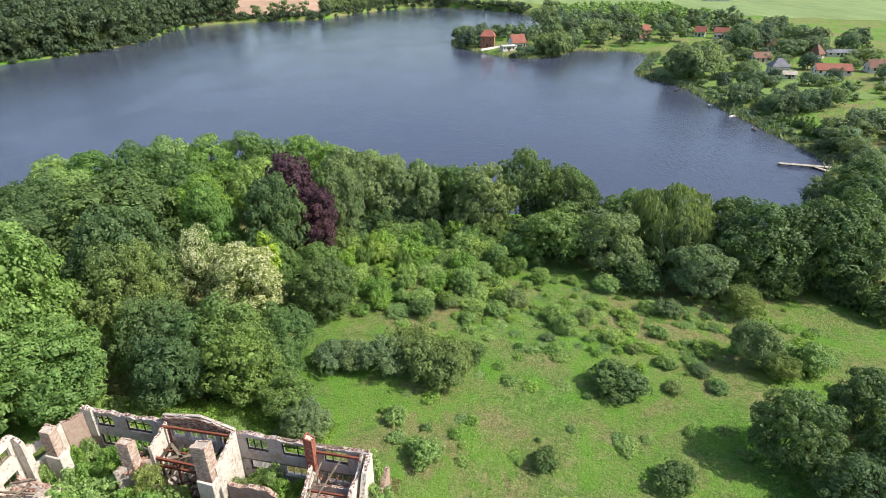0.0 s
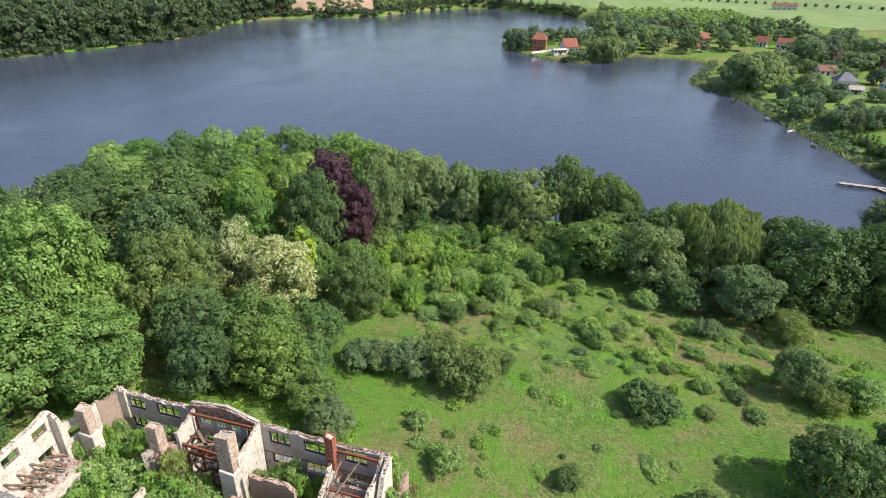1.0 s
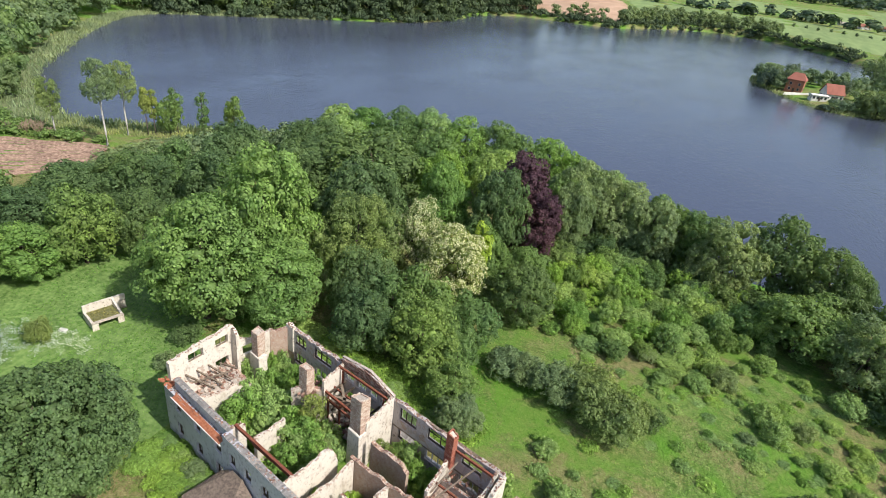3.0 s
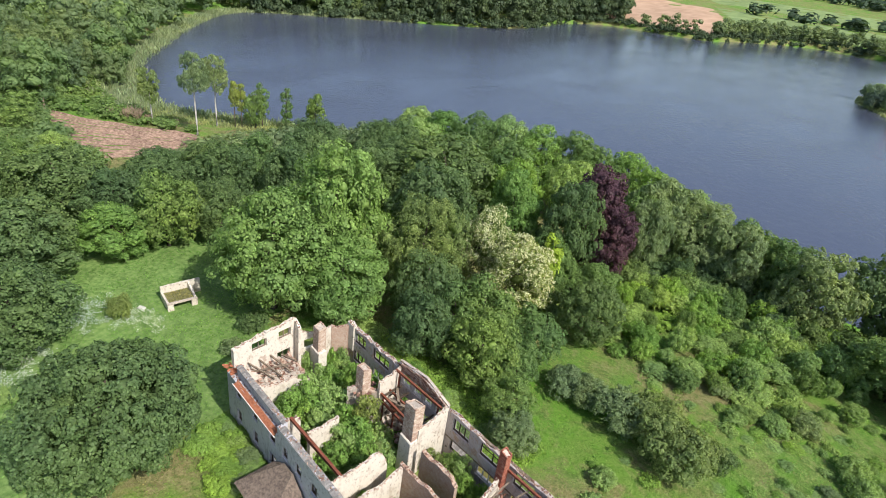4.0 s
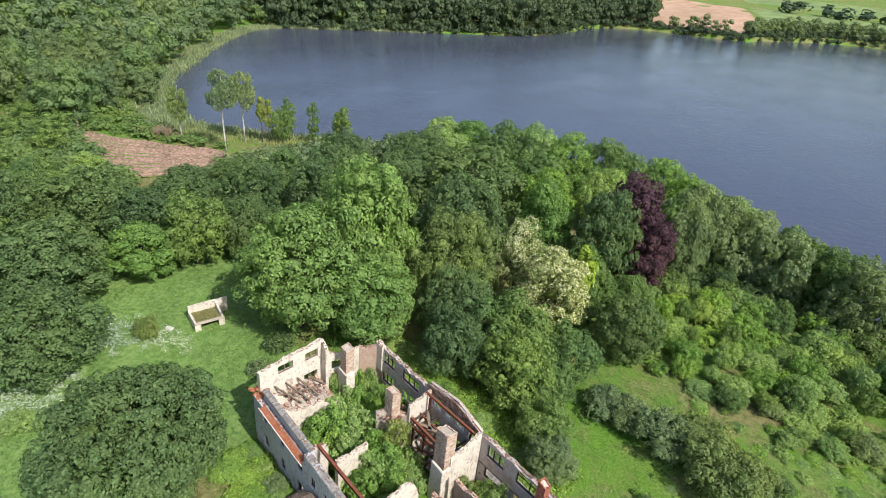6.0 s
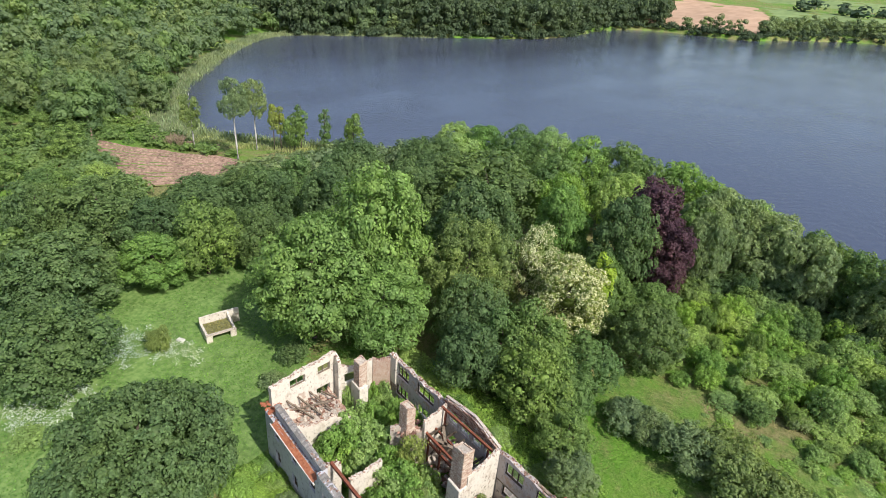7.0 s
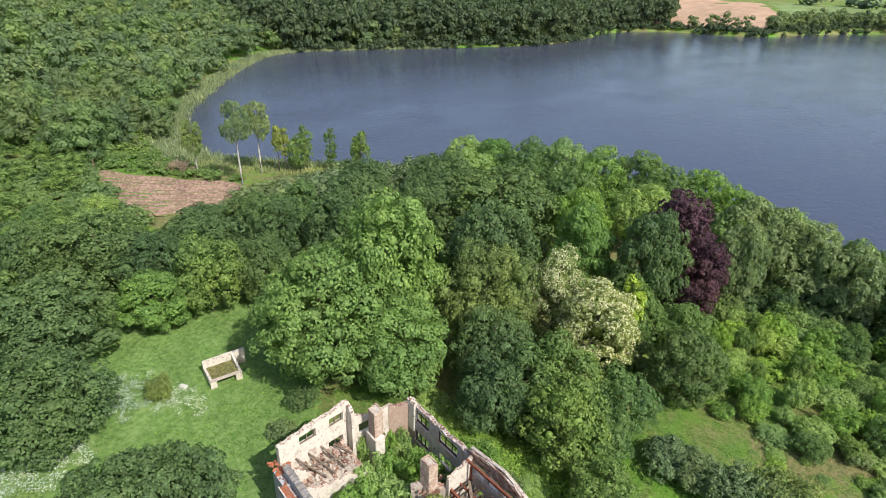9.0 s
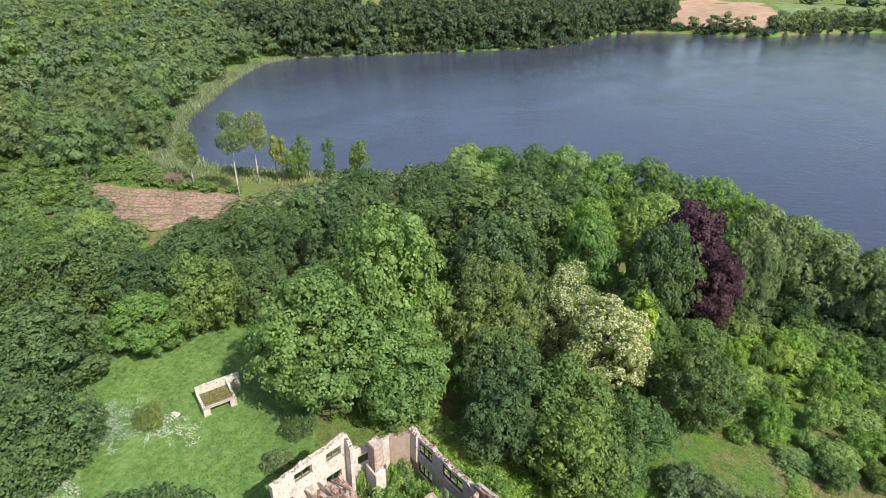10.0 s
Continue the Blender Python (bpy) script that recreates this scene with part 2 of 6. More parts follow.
# Crop green dulled towards blue, with distance haze painted into the colour.
FIELD_GREEN = noisy("hazed_crop_field", (0.17, 0.245, 0.085), (0.25, 0.325, 0.12), 0.12, world=True, stretch=(1, 0.2, 1))
FIELD_PALE = noisy("pale_mown_meadow", (0.24, 0.29, 0.11), (0.36, 0.39, 0.18), 0.2, world=True, stretch=(0.25, 1, 1))
FIELD_TAN = noisy("bare_tan_field", (0.42, 0.27, 0.17), (0.56, 0.38, 0.26), 0.1, world=True, stretch=(1, 0.2, 1))
LAWN = noisy("garden_lawn", (0.12, 0.20, 0.045), (0.20, 0.28, 0.075), 0.5, world=True)
PLOUGH = noisy("ploughed_earth", (0.15, 0.09, 0.07), (0.43, 0.30, 0.225), 1.6, world=True)
MOSS = noisy("mossy_soil", (0.10, 0.12, 0.04), (0.27, 0.25, 0.12), 1.5, world=True)
REED_BED = noisy("reed_bed_floor", (0.12, 0.16, 0.065), (0.24, 0.27, 0.13), 1.5, world=True)
HOUSE_WHITE = noisy("white_house_render", (0.66, 0.64, 0.60), (0.80, 0.78, 0.74), 2.0)
HOUSE_TRIM = noisy("painted_window_trim", (0.52, 0.50, 0.47), (0.66, 0.64, 0.60), 3.0)
HOUSE_BRICK = noisy("red_house_brick", (0.34, 0.13, 0.08), (0.46, 0.20, 0.13), 5.0)
ROOF_RED = noisy("red_tile_roof", (0.25, 0.085, 0.06), (0.36, 0.15, 0.11), 3.0)
ROOF_BROWN = noisy("brown_tile_roof", (0.17, 0.09, 0.065), (0.27, 0.15, 0.11), 3.0)
ROOF_GREY = noisy("grey_slate_roof", (0.15, 0.15, 0.17), (0.27, 0.27, 0.30), 3.0)
DARK_GLASS = noisy("dark_window_glass", (0.02, 0.025, 0.03), (0.05, 0.06, 0.07), 1.0, 0.15, 0.0, spec=0.6)
# Near-black fill for gaps; no part uses it.
DARK_GAP = noisy("dark_cavity_fill", (0.03, 0.028, 0.028), (0.08, 0.075, 0.07), 2.0)
CLEARING = noisy("fresh_clearing_grass", (0.095, 0.185, 0.042), (0.22, 0.325, 0.10), 1.6, world=True, bump=0.8, dist=0.15)

# ---- the land: one sheet round a lake whose level is 0 ----
SHORE_SOUTH = [(-150, 95), (-139, 102), (-128, 108), (-113, 121), (-98, 126), (-86, 131), (-70, 136), (-50, 141), (-28, 136), (-8, 124), (10, 120), (27, 118), (38, 112), (48, 106), (60, 105), (74, 110), (90, 124), (106, 142)]
SHORE_EAST = [(113, 152), (112, 180), (112, 204), (112, 229), (114, 258), (107, 273), (103, 290), (108, 304), (122, 330), (134, 355), (121, 371), (105, 370), (93, 377), (84, 362), (70, 347), (55, 341), (38, 358), (24, 384), (15, 408), (18, 436), (36, 446), (62, 447), (86, 454), (95, 464), (84, 478), (92, 504), (110, 526), (112, 590)]
SHORE_NORTH = [(104, 628), (82, 683), (40, 730), (0, 748), (-36, 735), (-84, 662), (-101, 607), (-130, 588), (-168, 577), (-198, 562), (-211, 520), (-211, 480), (-204, 430), (-214, 385), (-236, 345)]
SHORE_WEST = [(-258, 310), (-280, 272), (-295, 246), (-294, 226), (-280, 202), (-252, 168), (-222, 138), (-203, 118), (-187, 108), (-165, 98)]
SHORE = np.array(SHORE_SOUTH + SHORE_EAST + SHORE_NORTH + SHORE_WEST, float)


def rounded(loop, times=2):
    """Corner cutting: a smoother closed line through the same bays and capes."""
    for _ in range(times):
        nxt = np.roll(loop, -1, axis=0)
        loop = np.stack([0.75 * loop + 0.25 * nxt, 0.25 * loop + 0.75 * nxt], 1).reshape(-1, 2)
    return loop


SHORE = rounded(SHORE)


def off_shore(x, y):
    """Metres from the shoreline, positive on land."""
    p = np.stack([np.ravel(x), np.ravel(y)], 1).astype(float)
    a, b = SHORE, np.roll(SHORE, -1, axis=0)
    ab = b - a
    best, inside = np.full(len(p), 1e9), np.zeros(len(p), bool)
    for (ax, ay), (dx, dy) in zip(a, ab):
        px, py = p[:, 0] - ax, p[:, 1] - ay
        s = np.clip((px * dx + py * dy) / (dx * dx + dy * dy), 0, 1)
        best = np.minimum(best, (px - s * dx) ** 2 + (py - s * dy) ** 2)
        if dy:
            inside ^= ((ay > p[:, 1]) != (ay + dy > p[:, 1])) & (px < dx * py / dy)
    return np.where(inside, -1, 1).reshape(np.shape(x)) * np.sqrt(best).reshape(np.shape(x))


def heights(x, y):
    x, y = np.asarray(x, float), np.asarray(y, float)
    d = off_shore(x, y)
    r = np.hypot(x, y)
    land = 0.25 + 3.4 * (1 - np.exp(-np.maximum(d, 0) / 26))
    land += 0.18 * np.sin(x / 9.0 + 1.3) * np.cos(y / 11.0) * np.clip(d / 30, 0, 1)
    land += 0.012 * np.clip(r - 420, 0, 700) + 0.045 * np.clip(r - 1100, 0, 2600)
    land += 14 * np.clip((-x - 230) / 260, 0, 1) ** 1.2 * np.clip(d / 120, 0, 1)
    return np.where(d > 0, land, np.maximum(-3.0, 0.25 + d * 0.9))


def height(x, y):
    return float(heights(np.array([x]), np.array([y]))[0])


def mesh_of(name, verts, faces, material, smooth=False):
    me = bpy.data.meshes.new(name)
    me.from_pydata([tuple(v) for v in verts], [], faces)
    me.materials.append(material)
    if smooth:
        me.polygons.foreach_set("use_smooth", np.ones(len(me.polygons), bool))
    me.update()
    return me


def sheet(name, xs, ys, material, lift=0.0, keep=None):
    X, Y = np.meshgrid(xs, ys)
    Z = heights(X, Y) + lift
    n, m = X.shape
    v = np.stack([X, Y, Z], 2).reshape(-1, 3)
    i = (np.arange(n - 1)[:, None] * m + np.arange(m - 1)).ravel()
    f = np.stack([i, i + 1, i + m + 1, i + m], 1)
    if keep is not None:
        c = v[f].mean(1)
        f = f[keep(c[:, 0], c[:, 1])]
    return new(name, mesh_of(name, v, f.tolist(), material, True))


def steps(*spans):
    return np.unique(np.concatenate([np.arange(a, b + 1e-6, s) for a, b, s in spans]))


ground = sheet("ground", steps((-4200, -600, 150), (-600, -336, 14), (-336, -180, 6), (-180, 140, 2.5), (140, 600, 14), (600, 4200, 150)),
               steps((-1200, -100, 100), (-100, 0, 10), (0, 150, 2.5), (150, 460, 6), (460, 760, 7.5), (760, 900, 14), (900, 4800, 130)), GRASS)
tagged(ground, "rough green meadow grass with dry patches round the lake", "ground", kind="structure")
lake = new("water", mesh_of("water", [(-330, 80, 0), (160, 80, 0), (160, 780, 0), (-330, 780, 0)], [(0, 1, 2, 3)], WATER))
tagged(lake, "calm dark blue lake water with fine ripples", "lake", kind="structure")

# ---- plants ----
ICO1 = bmesh.new()
bmesh.ops.create_icosphere(ICO1, subdivisions=1, radius=1)
ICO1_V = np.array([v.co[:] for v in ICO1.verts])
ICO1_F = np.array([[v.index for v in f.verts] for f in ICO1.faces])
ICO1.free()


def unit(a):
    return a / np.maximum(np.linalg.norm(a, axis=-1, keepdims=True), 1e-9)


def cards(rng, p, nrm, size, long=1.0, droop=0.0, jitter=0.6):
    """Leaf clusters: a pointed blade at each place, turned about its normal."""
    n = len(p)
    nrm = unit(nrm + jitter * rng.normal(size=(n, 3)))
    t = unit(np.cross(nrm, rng.normal(size=(n, 3))))
    if droop:
        t = unit((1 - droop) * t + droop * np.array([0, 0, -1.0]))
        nrm = unit(np.cross(t, rng.normal(size=(n, 3))))
    b = np.cross(nrm, t)
    s = size * rng.uniform(0.6, 1.35, (n, 1))
    w = s * rng.uniform(0.28, 0.5, (n, 1))
    v = np.stack([p - t * s * 0.45 * long + b * w, p + t * s * 0.65 * long, p - t * s * 0.45 * long - b * w], 1)
    return v.reshape(-1, 3), np.arange(3 * n).reshape(-1, 3)


def lumps_round(rng, R, z0, z1, n, fat=0.33, flat=1.0, egg=0.5):
    """Places and sizes of the boughs that make up a crown between two heights."""
    out = []
    zc, hz = z0 + (z1 - z0) * egg, (z1 - z0) / 2
    k = 0
    while len(out) < n and k < 4000:
        k += 1
        d = unit(rng.normal(size=3))
        if d[2] < -0.85:
            continue
        r = R * fat * rng.uniform(0.7, 1.3)
        q = rng.uniform(0.55, 0.86)
        hh = (z1 - zc) if d[2] > 0 else (zc - z0)
        c = np.array([d[0] * R * q, d[1] * R * q, zc + d[2] * (hh - r * 0.6) * q * 1.1])
        if all(np.linalg.norm(c - o[0]) > 0.62 * (r + o[1]) * 0.9 for o in out):
            out.append((c, r))
    out.append((np.array([0, 0, zc]), R * 0.5))
    return out


def sprays(rng, lumps, gap, leaf, per=28, flat=0.45, jitter=0.35, long=1.0, droop=0.0, up=0.45, squash=0.85, bottom=0.25, core=0.5, rough=0.10, simple=False):
    """Foliage: leafy domes set over the outside of the boughs, each a tuft of small kite-shaped leaves, and an inner mass.
    Returns corners, four-sided leaves and three-sided core faces."""
    C = np.array([c for c, r in lumps])
    Rr = np.array([r for c, r in lumps])
    sq = np.array([1, 1, squash])
    mid = C.mean(0) - np.array([0, 0, 1.0])
    S, A = [], []
    for i, (c, r) in enumerate(lumps):
        n = max(7, int(1.15 * 4 * math.pi * r * r / gap ** 2))
        k = np.arange(n) + 0.5
        ph, th = np.arccos(1 - 2 * k / n), math.pi * (1 + 5 ** 0.5) * k + rng.uniform(0, 6.3)
        d = unit(np.stack([np.cos(th) * np.sin(ph), np.sin(th) * np.sin(ph), np.cos(ph)], 1) + rng.normal(size=(n, 3)) * 0.3 * gap / r)
        p = c + d * r * sq * (1 + rough * rng.normal(size=(n, 1)))
        keep = np.ones(n, bool)
        for j in range(len(C)):
            if j != i and np.linalg.norm(C[j] - c) < r + Rr[j]:
                keep &= np.linalg.norm((p - C[j]) / sq, axis=1) > 0.84 * Rr[j]
        keep &= (d[:, 2] > -0.35) | (rng.uniform(size=n) < bottom)
        inward = (d * (mid - c)).sum(1) / max(np.linalg.norm(mid - c), 1e-6)
        keep &= (inward < 0.3) | (rng.uniform(size=n) < 0.25)
        S.append(p[keep])
        A.append(d[keep])
    S, A = np.concatenate(S), np.concatenate(A)
    n = len(S)
    A = unit(A + np.array([0, 0, up]) + 0.15 * rng.normal(size=(n, 3)))
    E1 = unit(np.cross(A, rng.normal(size=(n, 3))))
    E2 = np.cross(A, E1)
    rad = gap * rng.uniform(0.42, 0.74, (n, 1))
    rep = lambda x: np.repeat(x, per, axis=0)
    m = n * per
    q, th = np.sqrt(rng.uniform(0.02, 1, (m, 1))), rng.uniform(0, 2 * math.pi, (m, 1))
    out = np.cos(th) * rep(E1) + np.sin(th) * rep(E2)
    p = rep(S) + rep(rad) * (q * out + (flat * (1 - 1.5 * q * q) + 0.12 * rng.normal(size=(m, 1))) * rep(A))
    nrm = unit(rep(A) + 1.0 * q * out + jitter * rng.normal(size=(m, 3)))
    t = out + 0.7 * rng.normal(size=(m, 3))
    if droop:
        t = (1 - droop) * unit(t) + droop * np.array([0, 0, -1.6])
    t = unit(t - (t * nrm).sum(1, keepdims=True) * nrm * (1 - droop))
    if droop:
        nrm = unit(np.cross(t, np.cross(nrm, t)))
    b = np.cross(nrm, t)
    ln = leaf * rng.uniform(0.65, 1.3, (m, 1))
    w = ln * rng.uniform(0.30, 0.44, (m, 1)) / long ** 0.5
    ln = ln * long * 0.5
    if simple:
        V = np.stack([p - t * ln * 0.8 + b * w * 1.25, p + t * ln * 1.1, p - t * ln * 0.8 - b * w * 1.25], 1).reshape(-1, 3)
        Q, T = np.zeros((0, 4), int), [np.arange(3 * m).reshape(-1, 3)]
    else:
        Q, T = np.arange(4 * m).reshape(-1, 4), []
        V = np.stack([p - t * ln, p + b * w - t * ln * 0.1 + nrm * w * 0.2, p + t * ln, p - b * w - t * ln * 0.1 + nrm * w * 0.2], 1).reshape(-1, 3)
    VV, off = [V], len(V)
    if core:
        for i, (c, r) in enumerate(lumps):
            wv = 1 + 0.12 * np.sin(ICO1_V[:, :1] * 5 + i) + 0.08 * rng.normal(size=(len(ICO1_V), 1))
            VV.append(c + ICO1_V * r * core * wv * sq)
            T.append(ICO1_F + off)
            off += len(ICO1_V)
    return np.concatenate(VV), Q, np.concatenate(T) if T else np.zeros((0, 3), int)


def fast_mesh(name, V, Q, T, material):
    """A large mesh from arrays of corners, four-sided and three-sided faces."""
    me = bpy.data.meshes.new(name)
    nq, nt = len(Q), len(T)
    me.vertices.add(len(V))
    me.vertices.foreach_set("co", np.asarray(V, np.float32).ravel())
    me.loops.add(4 * nq + 3 * nt)
    me.loops.foreach_set("vertex_index", np.concatenate([np.ravel(Q), np.ravel(T)]).astype(np.int32))
    me.polygons.add(nq + nt)
    me.polygons.foreach_set("loop_start", np.concatenate([np.arange(nq) * 4, 4 * nq + np.arange(nt) * 3]).astype(np.int32))
    me.materials.append(material)
    me.update(calc_edges=True)
    return me


def tube(points, radii, sides=7):
    """A tapered round limb along a line of points."""
    v, f = [], []
    for i, (p, r) in enumerate(zip(points, radii)):
        q = Vector(points[min(i + 1, len(points) - 1)]) - Vector(points[max(i - 1, 0)])
        m = q.to_track_quat("Z", "Y").to_matrix()
        for s in range(sides):
            a = 2 * math.pi * s / sides
            v.append(Vector(p) + m @ Vector((r * math.cos(a), r * math.sin(a), 0)))
        if i:
            for s in range(sides):
                a, b = (i - 1) * sides + s, (i - 1) * sides + (s + 1) % sides
                f.append((a, b, b + sides, a + sides))
    f.append(tuple(range(len(v) - sides, len(v))))
    return v, f


def trunk_mesh(rng, h, girth, lumps, limbs=6, material=None, lean=0.03):
    V, F = [], []
    pts = [(lean * h * math.sin(k * 1.7) * k / 5, lean * h * math.cos(k * 2.3) * k / 5, h * k / 5 - (0.4 if k == 0 else 0)) for k in range(6)]
    rad = [girth * (1.35 if k == 0 else 1 - 0.15 * k) for k in range(6)]
    v, f = tube(pts, rad, 8)
    V += v
    F += f
    for c, r in sorted(lumps, key=lambda o: o[0][2])[:limbs * 2:2]:
        a = Vector(pts[2]).lerp(Vector(pts[4]), rng.uniform(0, 1))
        b = Vector(c)
        mid = a.lerp(b, 0.5) + Vector((0, 0, 0.12 * h * rng.uniform(0, 0.5)))
        v, f = tube([a, mid, b], [girth * 0.45, girth * 0.3, girth * 0.12], 5)
        F += [tuple(i + len(V) for i in q) for q in f]
        V += v
    me = mesh_of("trunk", V, F, material or BARK, True)
    return me


def plant(name, label, category, crown, trunk=None, group=""):
    """A tree or shrub: an empty at its foot with trunk and crown."""
    ob = new(name)
    tagged(ob, label, category, group)
    if trunk:
        t = new("trunk", trunk)
        t.parent = ob
    c = new("crown" if trunk else "foliage", crown)
    c.parent = ob
    return ob


def make_tree(seed, kind, name, label, R, h, leaf, gap=1.2, n=26, fat=0.34, z0=0.0, egg=0.44, long=1.0, droop=0.0, squash=0.85, girth=None, category="tree", jitter=0.35, per=26, flat=0.45, up=0.45, rough=0.10):
    rng = np.random.default_rng(seed)
    lumps = lumps_round(rng, R, h * z0, h, n, fat, 1.0, egg)
    crown = fast_mesh("crown", *sprays(rng, lumps, gap, leaf, per, flat, jitter, long, droop, up, squash, rough=rough), LEAF[kind])
    trunk = trunk_mesh(rng, h * 0.8, girth or 0.03 * h, lumps)
    return plant(name, label, category, crown, trunk)


def make_shrub(seed, kind, name, label, R, h, leaf, gap=0.62, n=10, fat=0.42, long=1.0, category="shrub", droop=0.0, per=22, jitter=0.45):
    rng = np.random.default_rng(seed)
    lumps = lumps_round(rng, R, 0.02 * h, h, n + 6, fat * 0.82, 1.0, 0.35)
    crown = fast_mesh("foliage", *sprays(rng, lumps, gap, leaf, per, 0.5, jitter, long, droop, 0.5, 0.9, 0.15, 0.6, 0.16), LEAF[kind])
    stems = trunk_mesh(rng, h * 0.6, 0.03 * h, lumps, 4)
    return plant(name, label, category, crown, stems)


def stand(ob, x, y, size=1.0, tall=None, turn=0.0, first=False, sink=0.1):
    """Puts a plant, or a copy of it, on the ground."""
    m = pose(x, y, height(x, y) - sink, 0, 0, turn) @ Matrix.Diagonal((size, size, tall or size, 1))
    if first:
        ob.matrix_basis = m
        return ob
    return copy_thing(ob, m)


# Kinds of park tree at their usual size: radius and height are those of the mesh.
KINDS = {}


def kind_of(key, R, h, *makers):
    KINDS[key] = (R, h, makers, [])


def grow(key, rows, group=""):
    """Rows of x, y, height and crown radius; kinds with several shapes take turns."""
    R, h, makers, made = KINDS[key]
    for i, (x, y, hh, rr) in enumerate(rows):
        j = len(made) % len(makers)
        turn = (37 * len(made) + 11 * i) % 360
        if len(made) < len(makers):
            src = makers[j]()
            stand(src, x, y, rr / R, hh / h, turn, True)
            src.scale = (rr / R, rr / R, hh / h)
            made.append(src)
        else:
            src = made[j]
            m = pose(x, y, height(x, y) - 0.1, 0, 0, turn) @ Matrix.Diagonal((rr / R / src.scale[0], rr / R / src.scale[1], hh / h / src.scale[2], 1))
            made.append(copy_thing(src, m))
        if group:
            tagged(made[-1], group=group)


kind_of("dark", 6.5, 14, lambda: make_tree(1, "dark", "deciduous_tree", "dense dark green broadleaved park tree", 6.5, 14, 0.36, 1.2, 46, 0.25),
        lambda: make_tree(2, "dark", "deciduous_tree", "full dark green broadleaved tree with lobed crown", 6.5, 14, 0.34, 1.1, 56, 0.22, squash=0.75),
        lambda: make_tree(3, "dark", "deciduous_tree", "dull dark green broadleaved tree with uneven crown", 6.5, 14, 0.34, 1.2, 40, 0.27, rough=0.15))
kind_of("bright", 6.2, 14, lambda: make_tree(4, "bright", "maple_tree", "fresh bright green maple with layered boughs", 6.2, 14, 0.36, 1.15, 54, 0.23, squash=0.6),
        lambda: make_tree(5, "bright", "maple_tree", "bright green broadleaved tree with loose crown", 6.2, 14, 0.34, 1.2, 44, 0.25, squash=0.7, rough=0.15))
kind_of("light", 6.2, 14, lambda: make_tree(6, "light", "deciduous_tree", "light yellowish green broadleaved lakeside tree", 6.2, 14, 0.32, 1.1, 42, 0.26),
        lambda: make_tree(7, "mid", "deciduous_tree", "soft green broadleaved tree at the lake edge", 6.2, 14, 0.34, 1.2, 40, 0.27))
kind_of("grey", 5.8, 13, lambda: make_tree(8, "grey", "willow_tree", "silvery grey-green willow with a feathery crown", 5.8, 13, 0.34, 1.0, 30, 0.3, long=1.8, droop=0.35, jitter=0.5),
        lambda: make_tree(9, "grey", "willow_tree", "dull grey-green tree with upright boughs", 5.8, 13, 0.3, 1.0, 34, 0.28, long=1.3, jitter=0.5))
kind_of("mid", 5.0, 12, lambda: make_tree(10, "mid", "deciduous_tree", "mid green broadleaved tree with rounded crown", 5.0, 12, 0.32, 1.05, 34, 0.28),
        lambda: make_tree(18, "mid", "deciduous_tree", "mid green broadleaved tree with domed lobes", 5.0, 12, 0.34, 1.15, 30, 0.3, z0=0.02))
kind_of("olive", 7.0, 14, lambda: make_tree(11, "olive", "robinia_tree", "open olive-green robinia with fine leaves", 7.0, 14, 0.27, 0.95, 44, 0.25, jitter=0.6, rough=0.18, per=24))
kind_of("white", 5.0, 16, lambda: make_tree(12, "white", "robinia_tree", "robinia covered in cream white blossom clusters", 5.0, 16, 0.28, 0.85, 36, 0.28, jitter=0.5, rough=0.16, per=26),
        lambda: make_tree(13, "white", "robinia_tree", "green robinia with patches of cream blossom", 5.0, 16, 0.28, 0.85, 32, 0.3, jitter=0.5, rough=0.16, per=26))
kind_of("beech", 5.0, 18, lambda: make_tree(14, "beech", "copper_beech", "tall copper beech with dark purple leaves", 5.0, 18, 0.32, 1.0, 44, 0.28, z0=0.03, egg=0.45, jitter=0.45))
kind_of("chest", 7.5, 18, lambda: make_tree(15, "chest_sun", "chestnut_tree", "huge horse chestnut with tiered sunlit green boughs", 7.5, 18, 0.36, 1.65, 70, 0.22, squash=0.66, z0=0.03, per=48, jitter=0.24, flat=0.55, rough=0.14),
        lambda: make_tree(19, "chest", "chestnut_tree", "broad horse chestnut with domed leafy boughs", 7.5, 18, 0.36, 1.65, 62, 0.24, squash=0.68, z0=0.03, per=48, jitter=0.24, flat=0.55, rough=0.14))
kind_of("maple", 8.0, 14, lambda: make_tree(16, "dark", "maple_tree", "broad dark green maple standing in the grass by the ruin", 8.0, 14, 0.27, 0.9, 84, 0.19, squash=0.75, z0=0.08, per=40, jitter=0.45, flat=0.4, rough=0.16))
kind_of("willow", 7.5, 14, lambda: make_tree(17, "grey", "weeping_willow", "pale weeping willow with long hanging twigs", 7.5, 14, 0.36, 1.1, 34, 0.28, long=2.4, droop=0.75, z0=0.1))
kind_of("shrub", 2.5, 3.2, lambda: make_shrub(20, "light", "shrub", "rounded green shrub in the meadow", 2.5, 3.2, 0.24),
        lambda: make_shrub(21, "light", "shrub", "fresh green self-sown shrub in rough grass", 2.5, 3.2, 0.24, jitter=0.6),
        lambda: make_shrub(22, "grey", "shrub", "pale grey-green bush in the grass", 2.5, 3.2, 0.22, jitter=0.6))
kind_of("deep", 2.5, 3.2, lambda: make_shrub(23, "dark", "shrub", "dark green bush in the grass", 2.5, 3.2, 0.24))
